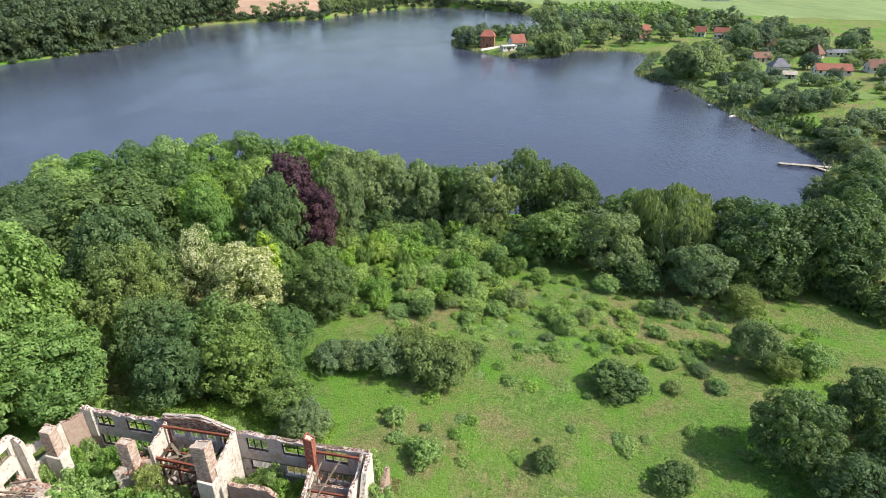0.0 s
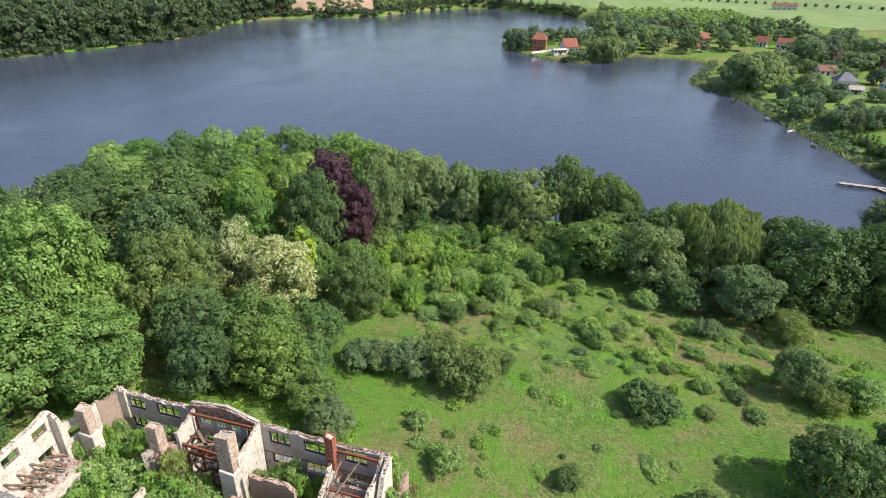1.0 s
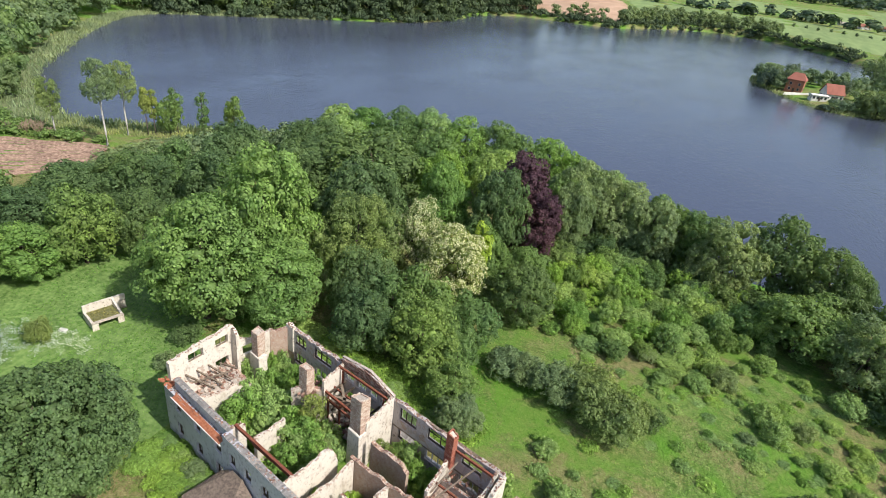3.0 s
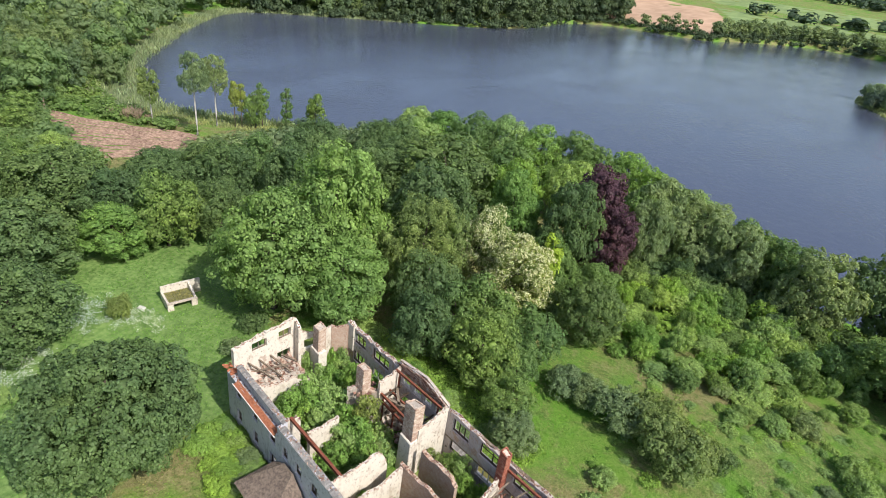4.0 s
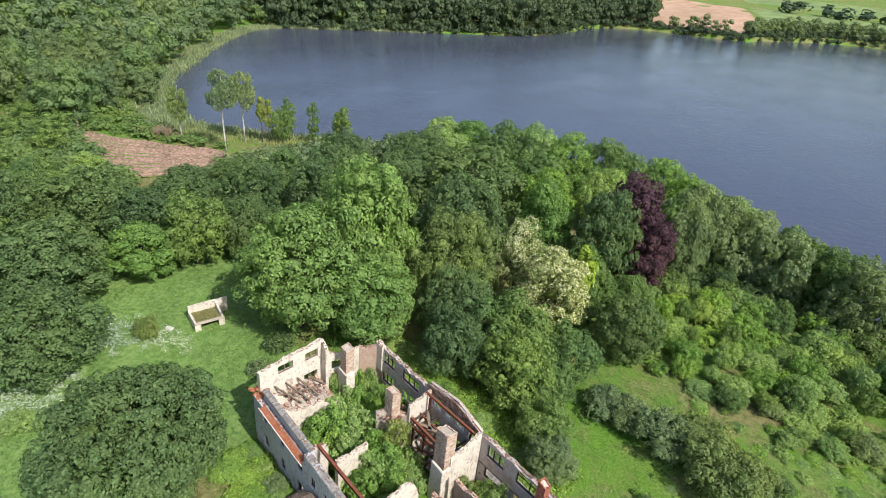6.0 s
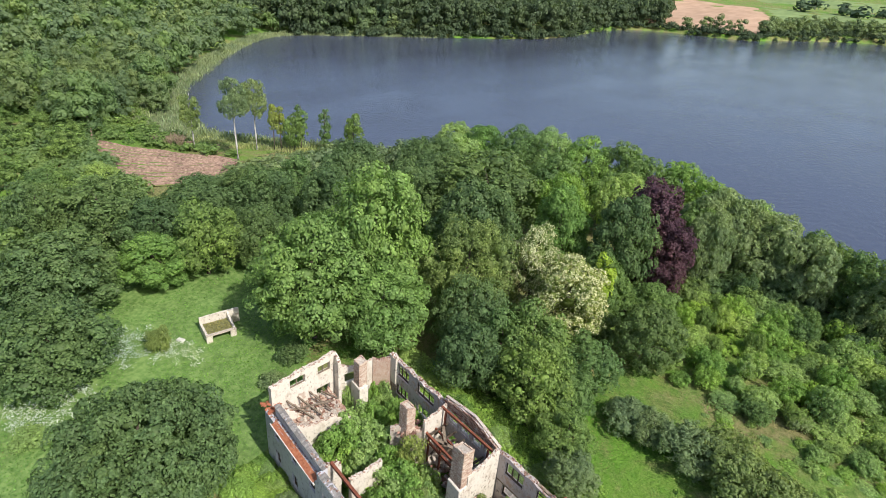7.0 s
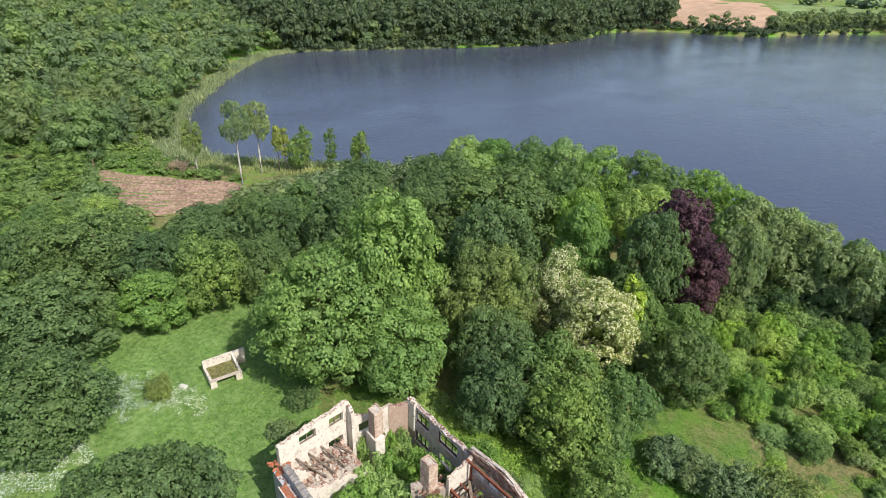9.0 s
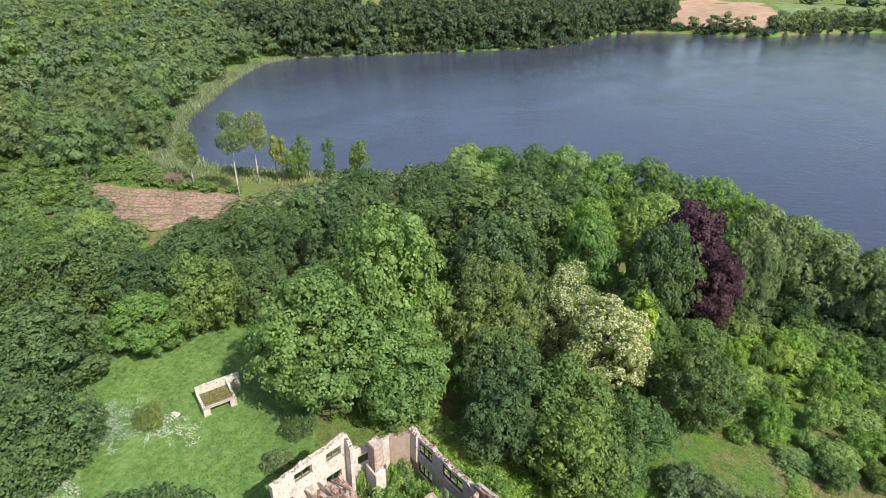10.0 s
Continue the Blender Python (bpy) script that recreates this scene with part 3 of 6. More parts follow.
kind_of("fruit", 3.2, 5.5, lambda: make_tree(24, "light", "fruit_tree", "old unpruned fruit tree in the overgrown orchard", 3.2, 5.5, 0.27, 0.8, 20, 0.32, z0=0.05, jitter=0.5, rough=0.18, per=24),
        lambda: make_tree(25, "mid", "fruit_tree", "overgrown orchard tree with fresh green leaves", 3.2, 5.5, 0.27, 0.8, 22, 0.3, z0=0.05, jitter=0.5, rough=0.18, per=24),
        lambda: make_tree(26, "light", "fruit_tree", "pale green orchard tree among brambles", 3.2, 5.5, 0.26, 0.8, 18, 0.34, z0=0.05, jitter=0.5, rough=0.18, per=24),
        lambda: make_tree(30, "weed", "fruit_tree", "fresh green orchard tree with spreading boughs", 3.2, 5.5, 0.27, 0.8, 18, 0.32, z0=0.05, jitter=0.5, rough=0.18, per=24))

# ---- trees of the park, from the lake edge inward ----
grow("light", [(-83.6, 122.4, 13, 5.4), (-66.3, 122.0, 15, 6.5), (-58.8, 126.0, 16, 6.4), (-41.5, 127.4, 16, 6.2), (-75, 112, 13, 6), (-50, 112, 14, 6.5), (-36, 113, 14, 6), (-35, 121, 15.5, 6.2), (-12, 117, 14.5, 5.6), (-21, 112, 13, 5.5)], "trees along the lake edge")
grow("bright", [(-75.3, 122.2, 14, 6.7), (-49.9, 125.6, 16, 7.0), (-28.8, 124.7, 16.5, 6.6), (-21.5, 121, 16, 6.0), (-36.8, 87, 17.5, 4.8), (-42, 98, 16, 6), (-78.6, 41.0, 9, 5.2), (-104, 47, 6, 5)])
grow("grey", [(-17.1, 116.3, 16, 7.3), (-9.7, 112.3, 15, 6.5), (-3.2, 110.3, 14, 5.8), (10.6, 104.9, 15, 6.1), (-17.1, 102.9, 15, 3.9), (31.0, 88.2, 12, 5.6), (42.9, 78.8, 9, 4.9), (-14.4, 48.5, 5, 2.6)])
grow("mid", [(-23.2, 55.2, 11, 4.3), (-16.8, 51.6, 6.5, 3.1), (-19.6, 58.0, 7.5, 3.2), (-29.5, 58.5, 10, 4.2), (-99, 61.0, 6.5, 4.8), (-76.7, 48.3, 13, 5.2), (4.9, 111.7, 14, 4.7), (38.0, 102.5, 11, 4.6), (-26.0, 80.5, 12, 3.8), (-86.1, 73.2, 12, 5.2), (22.6, 92.3, 11, 6.2), (-27, 62, 11, 4.5), (-20, 63, 9, 4), (-19.5, 85.5, 7, 3.8), (-22.5, 84, 6, 3.4), (-3.5, 114, 13.5, 5.2), (2.5, 113.5, 13.5, 5)])
grow("dark", [(19.0, 109.5, 17, 6.4), (26.4, 105.9, 15, 6.3), (31.0, 105.8, 12, 3.5), (-54.6, 91.7, 17, 10.6), (-26.8, 89.6, 18.5, 5.6), (-74.9, 102.2, 14, 7.9), (-64.8, 82.6, 14, 6.7), (-16.0, 73.7, 10.5, 4.6), (-35.5, 60.5, 12, 5.0), (-31.3, 54.4, 9.5, 4.2), (-46.5, 77, 18.0, 7.3)])
grow("dark", [(54.8, 83.4, 15, 8.0), (62.1, 83.2, 15, 6.0), (54.3, 93.4, 13, 5.1), (66.5, 81.7, 16, 8.3), (37.6, 43.4, 9, 4.4), (48.2, 47.2, 9, 4.3), (40.5, 36.3, 7, 4.6), (76, 88, 15, 7), (84, 100, 14, 7), (80, 75, 14, 7), (92, 112, 13, 6), (47, 39, 9, 5), (57, 41, 10, 5)])
grow("dark", [(-94.1, 41.1, 13, 7.5), (-79.7, 28.8, 13, 7.7), (-66.4, 22.8, 11, 6.6), (-82.2, 63.8, 13, 5.9), (-81.4, 82.0, 13, 6.5), (-99.5, 34.5, 13, 5.5), (-90, 93, 11, 6), (-96, 60, 9, 5), (-66, 95, 14, 7), (-72, 70, 14, 6), (-88, 54, 12, 6), (-85, 16, 12, 7), (-73.5, 55.5, 11, 5.0), (-91, 66, 10.5, 5.5), (-86.5, 45.5, 11, 5.5), (-93.5, 49.5, 7.5, 4.8)])
grow("light", [(-112.5, 47.5, 7, 4.0), (-119, 43, 8, 4.5), (-122, 53, 6, 3.2), (-108, 38, 9, 4.5)], "feathery trees before the ploughed strip")
grow("olive", [(-40.2, 66.0, 16.5, 6.6), (47.0, 72.4, 5, 2.9)])
grow("white", [(-34.2, 74.3, 16, 4.0), (-27.2, 72.0, 14.5, 5.0)])
grow("beech", [(-25.6, 96.8, 20.0, 5.6), (-20.4, 93.6, 14.5, 3.6)])
grow("chest", [(-51.5, 59.4, 23, 7.6), (-52.4, 48.3, 18.5, 7.5), (-44.5, 53.0, 13, 6.5), (-59.0, 56.0, 14, 6.5)])
grow("maple", [(-42.4, 20.9, 14, 8.0)])
grow("willow", [(43.1, 92.4, 14, 7.6)])

# the overgrown orchard between the meadow and the lake trees
orng = random.Random(5)
orchard = []
while len(orchard) < 72:
    x, y = orng.uniform(-16, 19), orng.uniform(72, 102)
    edge = 84 - 0.35 * (x + 16) if x < 5 else 80 + 0.9 * (x - 5)
    if y < edge - 9 or (x + 20.7) ** 2 + (y - 91.5) ** 2 < 30 or any((x - p[0]) ** 2 + (y - p[1]) ** 2 < 7.5 for p in orchard):
        continue
    far = min(1.0, max(0.0, (y - edge + 9) / 12))
    orchard.append((x, y, (1.7 + 2.1 * far) * orng.uniform(0.6, 1.5), (1.2 + 0.8 * far) * orng.uniform(0.7, 1.35)))
grow("fruit", orchard, "overgrown orchard trees")

# bushes scattered in the meadow
grow("shrub", [(6.5, 78.2, 2.6, 2.3), (10.5, 79.9, 2.4, 2.1), (13.2, 76.3, 2.3, 2.0), (9.8, 73.2, 2.0, 1.7), (5.1, 71.1, 1.5, 1.3), (2.5, 75.8, 2.0, 1.6), (18.2, 72.2, 2.2, 1.8), (19.3, 69.1, 2.4, 1.9), (22.7, 71.3, 1.8, 1.5), (26.3, 75.1, 1.4, 1.2), (23.3, 83.1, 1.4, 1.2), (16.3, 66.4, 1.1, 1.0)], "bushes in the meadow")
grow("shrub", [(25.5, 66.1, 1.7, 1.5), (32.4, 67.3, 1.5, 1.3), (35.9, 73.2, 2.6, 2.1), (33.5, 74.0, 2.0, 1.6), (29.3, 71.8, 1.6, 1.4), (27.5, 63.4, 1.2, 1.0), (31.0, 60.3, 1.7, 1.4), (37.2, 63.1, 2.0, 1.7), (34.8, 58.4, 1.4, 1.2), (28.9, 81.1, 2.6, 2.4), (49.4, 59.1, 3.4, 2.7), (29.8, 55.2, 1.3, 1.2), (35.5, 55.1, 1.3, 1.2)], "bushes in the meadow")
grow("deep", [(22.8, 55.4, 3.2, 3.3), (4.7, 61.7, 2.6, 1.9), (11.6, 43.6, 1.9, 1.5), (34.4, 81.8, 4.5, 4.2), (69.5, 70.5, 5.0, 4.6), (24.3, 40.7, 2.2, 2.1), (-50.8, 43.5, 2.2, 1.8)], "dark bushes in the meadow")
grow("shrub", [(-1.3, 44.8, 2.5, 1.9), (-13.5, 61.8, 3.0, 3.0), (-4.6, 51.0, 1.6, 1.4), (-59.1, 17.1, 2.0, 1.7), (-48.7, 38.7, 1.8, 1.5), (-39.1, 53.0, 1.4, 2.3), (-34.4, 51.6, 1.4, 2.0), (-69.7, 21.8, 2.4, 2.5), (-30.5, 50.4, 1.3, 1.8)], "bushes by the ruin")
kind_of("feather", 3.4, 5.0, lambda: make_tree(44, "olive", "thicket_shrub", "tall feathery olive-brown shrub in the meadow", 3.4, 5.0, 0.2, 0.62, 30, 0.26, z0=0.0, jitter=0.5, rough=0.26, per=24, long=1.2, up=0.7),
        lambda: make_tree(45, "grey", "thicket_shrub", "tall feathery grey-green shrub in the meadow", 3.4, 5.0, 0.2, 0.62, 30, 0.26, z0=0.0, jitter=0.5, rough=0.26, per=24, long=1.2, up=0.7))
grow("feather", [(0.2, 58.2, 5.6, 4.2), (-6.3, 60.3, 4.6, 3.6), (-2.6, 61.8, 5.0, 3.6), (-10.4, 61.2, 3.4, 2.8), (2.6, 60.6, 4.2, 2.8), (-13.6, 62.4, 3.0, 2.4), (-64.3, 33.4, 3.6, 1.5), (42.3, 60.6, 6.5, 3.2), (44.5, 57.2, 3.4, 2.2)], "thicket in the meadow")
kind_of("yellow", 1.6, 8.0, lambda: make_tree(46, "yellow", "young_tree", "slender young tree with bright yellow-green leaves", 1.6, 8.0, 0.26, 0.7, 16, 0.34, z0=0.1))
grow("yellow", [(-25.2, 78.8, 13.0, 1.8), (-60.5, 64.0, 12, 1.8)])
# bushes under the lake trees close the gaps between trunks
urng = random.Random(9)
under = [(x + urng.uniform(-2, 2), y + urng.uniform(-2, 1), urng.uniform(3.0, 5.5), urng.uniform(2.6, 4.0)) for x, y in
         [(-14, 104), (-8, 104), (-2, 104), (4, 103), (9, 100), (15, 102), (20, 101), (26, 99), (30, 97), (36, 94), (39, 88), (46, 84), (50, 79), (57, 81), (65, 78), (72, 74), (75, 69), (44, 86), (-24, 100), (-22, 76), (-30, 62), (-24, 58), (-11, 108), (-5, 107), (1, 106), (12, 99), (23, 97), (33, 92), (48, 80), (54, 81), (61, 81), (68, 77), (29, 101), (42, 96), (-18, 98), (-27, 88)]]
grow("deep", under, "undergrowth below the lake trees")
grow("shrub", [(-33.8 + 2.1 * i + urng.uniform(-0.6, 0.6), 48.3 - 0.47 * i + (i % 3) * 1.4 + urng.uniform(0, 0.8), urng.uniform(0.9, 1.5), urng.uniform(1.2, 1.8)) for i in range(9)], "weeds along the wall")

kind_of("tussock", 1.0, 0.9, lambda: make_shrub(41, "light", "weed_clump", "pale green clump of tall weeds in the meadow", 1.0, 0.9, 0.15, 0.36, 6, 0.5, per=14),
        lambda: make_shrub(42, "weed", "weed_clump", "fresh green clump of nettles in the meadow", 1.0, 0.9, 0.15, 0.36, 6, 0.5, per=14),
        lambda: make_shrub(43, "light", "weed_clump", "pale green clump of meadow weeds", 1.0, 0.9, 0.15, 0.36, 6, 0.5, per=14))
clumps = []
while len(clumps) < 300:
    x, y = urng.uniform(-8, 56), urng.uniform(44, 88)
    if y < 62 - 0.05 * x and urng.random() < 0.72 or y > 84 - 0.3 * abs(x - 20):
        continue
    clumps.append((x, y, urng.uniform(0.2, 0.75), urng.uniform(0.3, 1.1)))
grow("tussock", clumps, "weed clumps in the meadow")

# ---- woods, reeds and grass: what nobody could count ----
def template(seed, R, h, leaf, gap, n, fat, squash=0.8, per=9):
    rng = np.random.default_rng(seed)
    return sprays(rng, lumps_round(rng, R, -0.03 * h, h, n, fat, 1.0, 0.42), gap, leaf, per, 0.5, 0.22, 1.0, 0.0, 0.4, squash, 0.1, 0.70, 0.08, True)


def woods(name, label, places, templates, material, seed):
    """One object of many trees; places: rows of x, y, height scale, width scale."""
    rng = np.random.default_rng(seed)
    z = heights(np.array([p[0] for p in places]), np.array([p[1] for p in places]))
    VV, QQ, TT, off = [], [], [], 0
    for (x, y, sh, sw), g in zip(places, z):
        V, Q, T = templates[rng.integers(len(templates))]
        a = rng.uniform(0, 2 * math.pi)
        c, s = math.cos(a) * sw, math.sin(a) * sw
        VV.append(np.stack([V[:, 0] * c - V[:, 1] * s + x, V[:, 0] * s + V[:, 1] * c + y, V[:, 2] * sh + g - 0.3], 1))
        QQ.append(Q + off)
        TT.append(T + off)
        off += len(V)
    ob = new(name, fast_mesh(name, np.concatenate(VV), np.concatenate(QQ), np.concatenate(TT), material))
    return tagged(ob, label, "woods", kind="stuff")


def scatter(seed, n, x0, x1, y0, y1, keep, gap):
    """Places in a field, no two nearer than gap, where keep(x, y, metres from the shore) holds."""
    rng = np.random.default_rng(seed)
    X, Y = rng.uniform(x0, x1, n), rng.uniform(y0, y1, n)
    D = off_shore(X, Y)
    ok = keep(X, Y, D)
    out, cells = [], {}
    for x, y in zip(X[ok], Y[ok]):
        c = (int(x // gap), int(y // gap))
        if any((x - p) ** 2 + (y - q) ** 2 < gap * gap for i in (-1, 0, 1) for j in (-1, 0, 1) for p, q in cells.get((c[0] + i, c[1] + j), ())):
            continue
        cells.setdefault(c, []).append((x, y))
        out.append((x, y))
    return out


VAST_T = [template(66 + i, 5.2, 16, 1.7, 3.2, 8, 0.4, per=7) for i in range(4)]
WOOD_T = [template(50 + i, 5.6, 14, 0.52, 1.5, 22, 0.29, per=13) for i in range(5)]
FAR_T = [template(60 + i, 5.2, 16, 1.1, 2.4, 11, 0.37, per=8) for i in range(5)]
BUSH_T = [template(70 + i, 2.6, 4.2, 0.6, 1.6, 6, 0.46, per=8) for i in range(4)]
wr = np.random.default_rng(3)


def sized(places, lo=0.8, hi=1.25):
    return [(x, y, h, h ** 0.6 * wr.uniform(0.8, 1.15)) for (x, y), h in zip(places, wr.uniform(lo, hi, len(places)))]


def in_strip(x, y):
    """Metres along and across the ploughed strip from its west corner."""
    dx, dy = x + 154.0, y - 68.0
    return dx * 0.892 + dy * 0.452, dx * 0.452 - dy * 0.892


def off_strip(x, y, room, front):
    a, b = in_strip(x, y)
    return ~((a > -room) & (a < 38 + room) & (b > -room) & (b < 0.67 * np.clip(a, 0, 32) + room + front * (a > 4)))


# wooded slope west of the lake, its near edge behind the ploughed strip
west = scatter(31, 9000, -520, -146, 20, 330, lambda x, y, d: (d > 5.5) & (y > 64 + 0.1 * (x + 150)) & ~((x > -168) & (d < 22)) & ((x < -158) | (y < 66)), 7.6)
for n_, (kind, what) in enumerate((("wood_soft", "soft green"), ("wood_fresh", "fresh green"), ("wood_soft", "dull soft green"), ("wood_deep", "darker green"))):
    part_of = [p for i, p in enumerate(sized(west)) if (i * 7 + i // 5) % 4 == n_]
    near = [p for p in part_of if math.hypot(p[0], p[1]) < 245]
    woods("woodland", what + " broadleaved trees of the wooded slope by the lake", near, WOOD_T, LEAF[kind], 1 + 20 * n_)
    woods("woodland", what + " broadleaved trees on the far wooded slope", [p for p in part_of if math.hypot(p[0], p[1]) >= 245], FAR_T, LEAF[kind], 2 + 20 * n_)
bank = scatter(32, 16000, -480, -150, 235, 800, lambda x, y, d: (d > 1.5) & (d < 90) & ~((y > 560) & (x > -188 - 0.31 * (y - 600))) & (y > 232 - 0.3 * (x + 300)), 8.2)
woods("forest", "dark tall forest along the far lake bank", sized(bank, 1.3, 1.9), FAR_T, LEAF["gloom"], 2)
north = scatter(33, 5000, -165, 120, 560, 900, lambda x, y, d: (d > 2) & (d < np.where(x < -112, 13, 30)) & ~((x > -118) & (x < -104) & (y < 700)) & (x > -188) & ~((x > 40) & (y > 600)), 7.0)
woods("lakeside_trees", "line of broadleaved trees along the north shore", sized(north, 0.75, 1.15), FAR_T, LEAF["forest"], 3)
brush = scatter(34, 1500, -185, -112, 60, 112, lambda x, y, d: (d > 5) & (in_strip(x, y)[1] < -1.2) & (in_strip(x, y)[1] > np.where(x < -137, -60, -4)) & (x < -124) & ~((d < 12) & (x > -190)), 2.4)
woods("scrub", "low willow scrub between field and reeds", sized(brush, 0.35, 0.8), BUSH_T, LEAF["mid"], 4)
verge = scatter(46, 1800, -172, -112, 42, 76, lambda x, y, d: off_strip(x, y, 3.5, 3) & (y < 71 + 0.4 * (x + 150)) & (y > 48 - 0.1 * (x + 150)) & ((x < -145) | (in_strip(x, y)[1] > 3)), 2.8)
woods("scrub", "dense green scrub beside the ploughed strip", sized(verge, 0.5, 1.0), BUSH_T, LEAF["wood_fresh"], 16)
thicket = scatter(44, 2500, -117, -84, 58, 126, lambda x, y, d: (d > 3) & (y > 62 - 0.3 * (x + 117)) & off_strip(x, y, 3, 8), 4.0)
woods("thicket", "dense young trees between field and park", [(x, y, h * (0.5 if x < -104 else 1.0), w) for x, y, h, w in sized(thicket, 0.7, 1.5)], BUSH_T, LEAF["forest"], 15)
near_w = scatter(35, 1600, -210, -96, -30, 72, lambda x, y, d: (y < 5 - 0.40 * x) & (y > 5 - 0.12 * x - 25) & ((x < -104) | (y < 30)) & off_strip(x, y, 1, 22), 7.4)
woods("woodland", "mixed green trees at the edge of the clearing", sized(near_w, 0.4, 0.72), WOOD_T, LEAF["mid"], 5)
edge_b = scatter(43, 70000, -330, 120, 235, 800, lambda x, y, d: (d > -1.2) & (d < 8) & (y > 245) & ~((x > 0) & (y < 540)) & ~((x > 60) & (y < 640)), 4.2)
woods("bank_scrub", "dark scrub overhanging the far shore", sized(edge_b, 0.8, 2.0), BUSH_T, LEAF["gloom"], 14)
# trees of the far side: village and farmland
east = scatter(36, 2600, 84, 330, 330, 640, lambda x, y, d: (d > 4) & (((x < 165) & (y > 378) & (y < 500)) | ((x > 150) & (x < 235) & (y > 335) & (y < 470) & (y > 395 - 0.3 * (x - 150)))) & ~((x > 166) & (x < 206) & (y > 362) & (y < 416)) & ~((x > 142) & (x < 162) & (y > 400) & (y < 434)), 7.6)
for n_, (kind, what) in enumerate((("village_deep", "dark green"), ("village", "soft green"), ("grey", "pale green"))):
    woods("village_trees", what + " trees round the village houses", [p for i, p in enumerate(sized(east, 0.4, 1.05)) if (i * 5 + i // 3) % 3 == n_], FAR_T, LEAF[kind], 6 + 30 * n_)
poplar = scatter(37, 900, 100, 240, 505, 620, lambda x, y, d: (d > 6), 6.4)
woods("plantation", "light green young plantation beyond the bay", sized(poplar, 0.4, 0.6), VAST_T, LEAF["light"], 7)
gardens = scatter(38, 1500, 118, 260, 165, 345, lambda x, y, d: (d > 3) & ~((x > 124) & (x < 172) & (y > 176) & (y < 212)) & ~((x > 150) & (x < 205) & (y > 245) & (y < 300)) & ~((x < 160) & (y > 218) & (y < 262) & (x > 122)), 10.5)
woods("garden_trees", "fruit trees and bushes in the lakeside gardens", sized(gardens, 0.6, 1.3), BUSH_T, LEAF["village"], 8)
rightbank = scatter(39, 900, 82, 200, 96, 172, lambda x, y, d: (d > 2.5) & ~((x > 124) & (y > 164)), 8.5)
woods("bank_trees", "thick green trees on the near east bank", sized(rightbank, 0.4, 0.65), WOOD_T, LEAF["village"], 9)
rim = scatter(40, 12000, 98, 150, 140, 345, lambda x, y, d: (d > 0.5) & (d < 5) & ~((x < 112) & (y < 160)), 2.6)
woods("shore_bushes", "bushes and reeds along the garden shore", sized(rim, 0.25, 0.6), BUSH_T, LEAF["village"], 10)
isle = scatter(41, 500, 12, 110, 338, 470, lambda x, y, d: (d > 2) & ((x < 30) | (y > 395) | (x > 62)) & ~((x > 28) & (x < 64) & (y > 336) & (y < 400)), 8.5)
woods("island_trees", "trees round the houses on the wooded point", sized(isle, 0.45, 0.75), FAR_T, LEAF["village"], 11)
hills = scatter(42, 5200, -900, 1900, 1000, 2600, lambda x, y, d: np.sin(x / 170.0 + 1.0) + np.sin(y / 120.0 + x / 400.0) > 1.15, 17)
woods("hill_woods", "dark woods on the distant hills", [(x, y, 1.3, 2.2) for x, y in hills], [template(80 + i, 4.4, 15, 3.4, 6.0, 4, 0.5, per=4) for i in range(3)], LEAF["gloom"], 12)
ridge = scatter(47, 700, 190, 470, 985, 1260, lambda x, y, d: (x - 330) ** 2 / 19000 + (y - 1115 - 0.5 * (x - 330)) ** 2 / 5200 < 1 + 0.3 * np.sin(x / 31), 12)
woods("hill_woods", "dark wood behind the distant farm", [(x, y, 1.1, 1.5) for x, y in ridge], VAST_T, LEAF["gloom"], 17)
rows = [(240 + 9 * i, 830 - 0.62 * 9 * i, 0.3, 0.42) for i in range(80)] + [(60 + 14 * i, 905 - 2.2 * i, 0.3, 0.4) for i in range(14)]
woods("roadside_trees", "row of young trees along the field road", rows, VAST_T, LEAF["gloom"], 13)

# fields
def field(name, label, x0, x1, y0, y1, keep, material, step, lift=0.12):
    return tagged(sheet(name, np.arange(x0, x1, step), np.arange(y0, y1, step), material, lift, keep), label, "field", kind="structure")


field("field", "broad light green crop field beyond the village", 160, 2000, 330, 1500, lambda x, y: (x > 205 + 0.0 * y) & (y > 520 - 0.62 * (x - 300)) & (y > 340), FIELD_GREEN, 12)
field("field", "bare tan field above the north shore", -420, -80, 585, 1000, lambda x, y: (off_shore(x, y) > 8) & (x < -95 - 0.28 * (y - 680)), FIELD_TAN, 5, 0.2)
field("field", "light green field north of the lake", -330, 500, 640, 1350, lambda x, y: (off_shore(x, y) > 40) & (x > -85 - 0.28 * (y - 680)), FIELD_GREEN, 8, 0.16)
field("field", "striped pale mown meadow by the gardens", 122, 260, 172, 214, lambda x, y: (y < 178 + 0.55 * (x - 122)) & (y > 150 + 0.35 * (x - 122)), FIELD_PALE, 1.2)
field("garden", "mown lawn of the lakeside gardens", 114, 175, 215, 300, lambda x, y: off_shore(x, y) > 3, LAWN, 2)

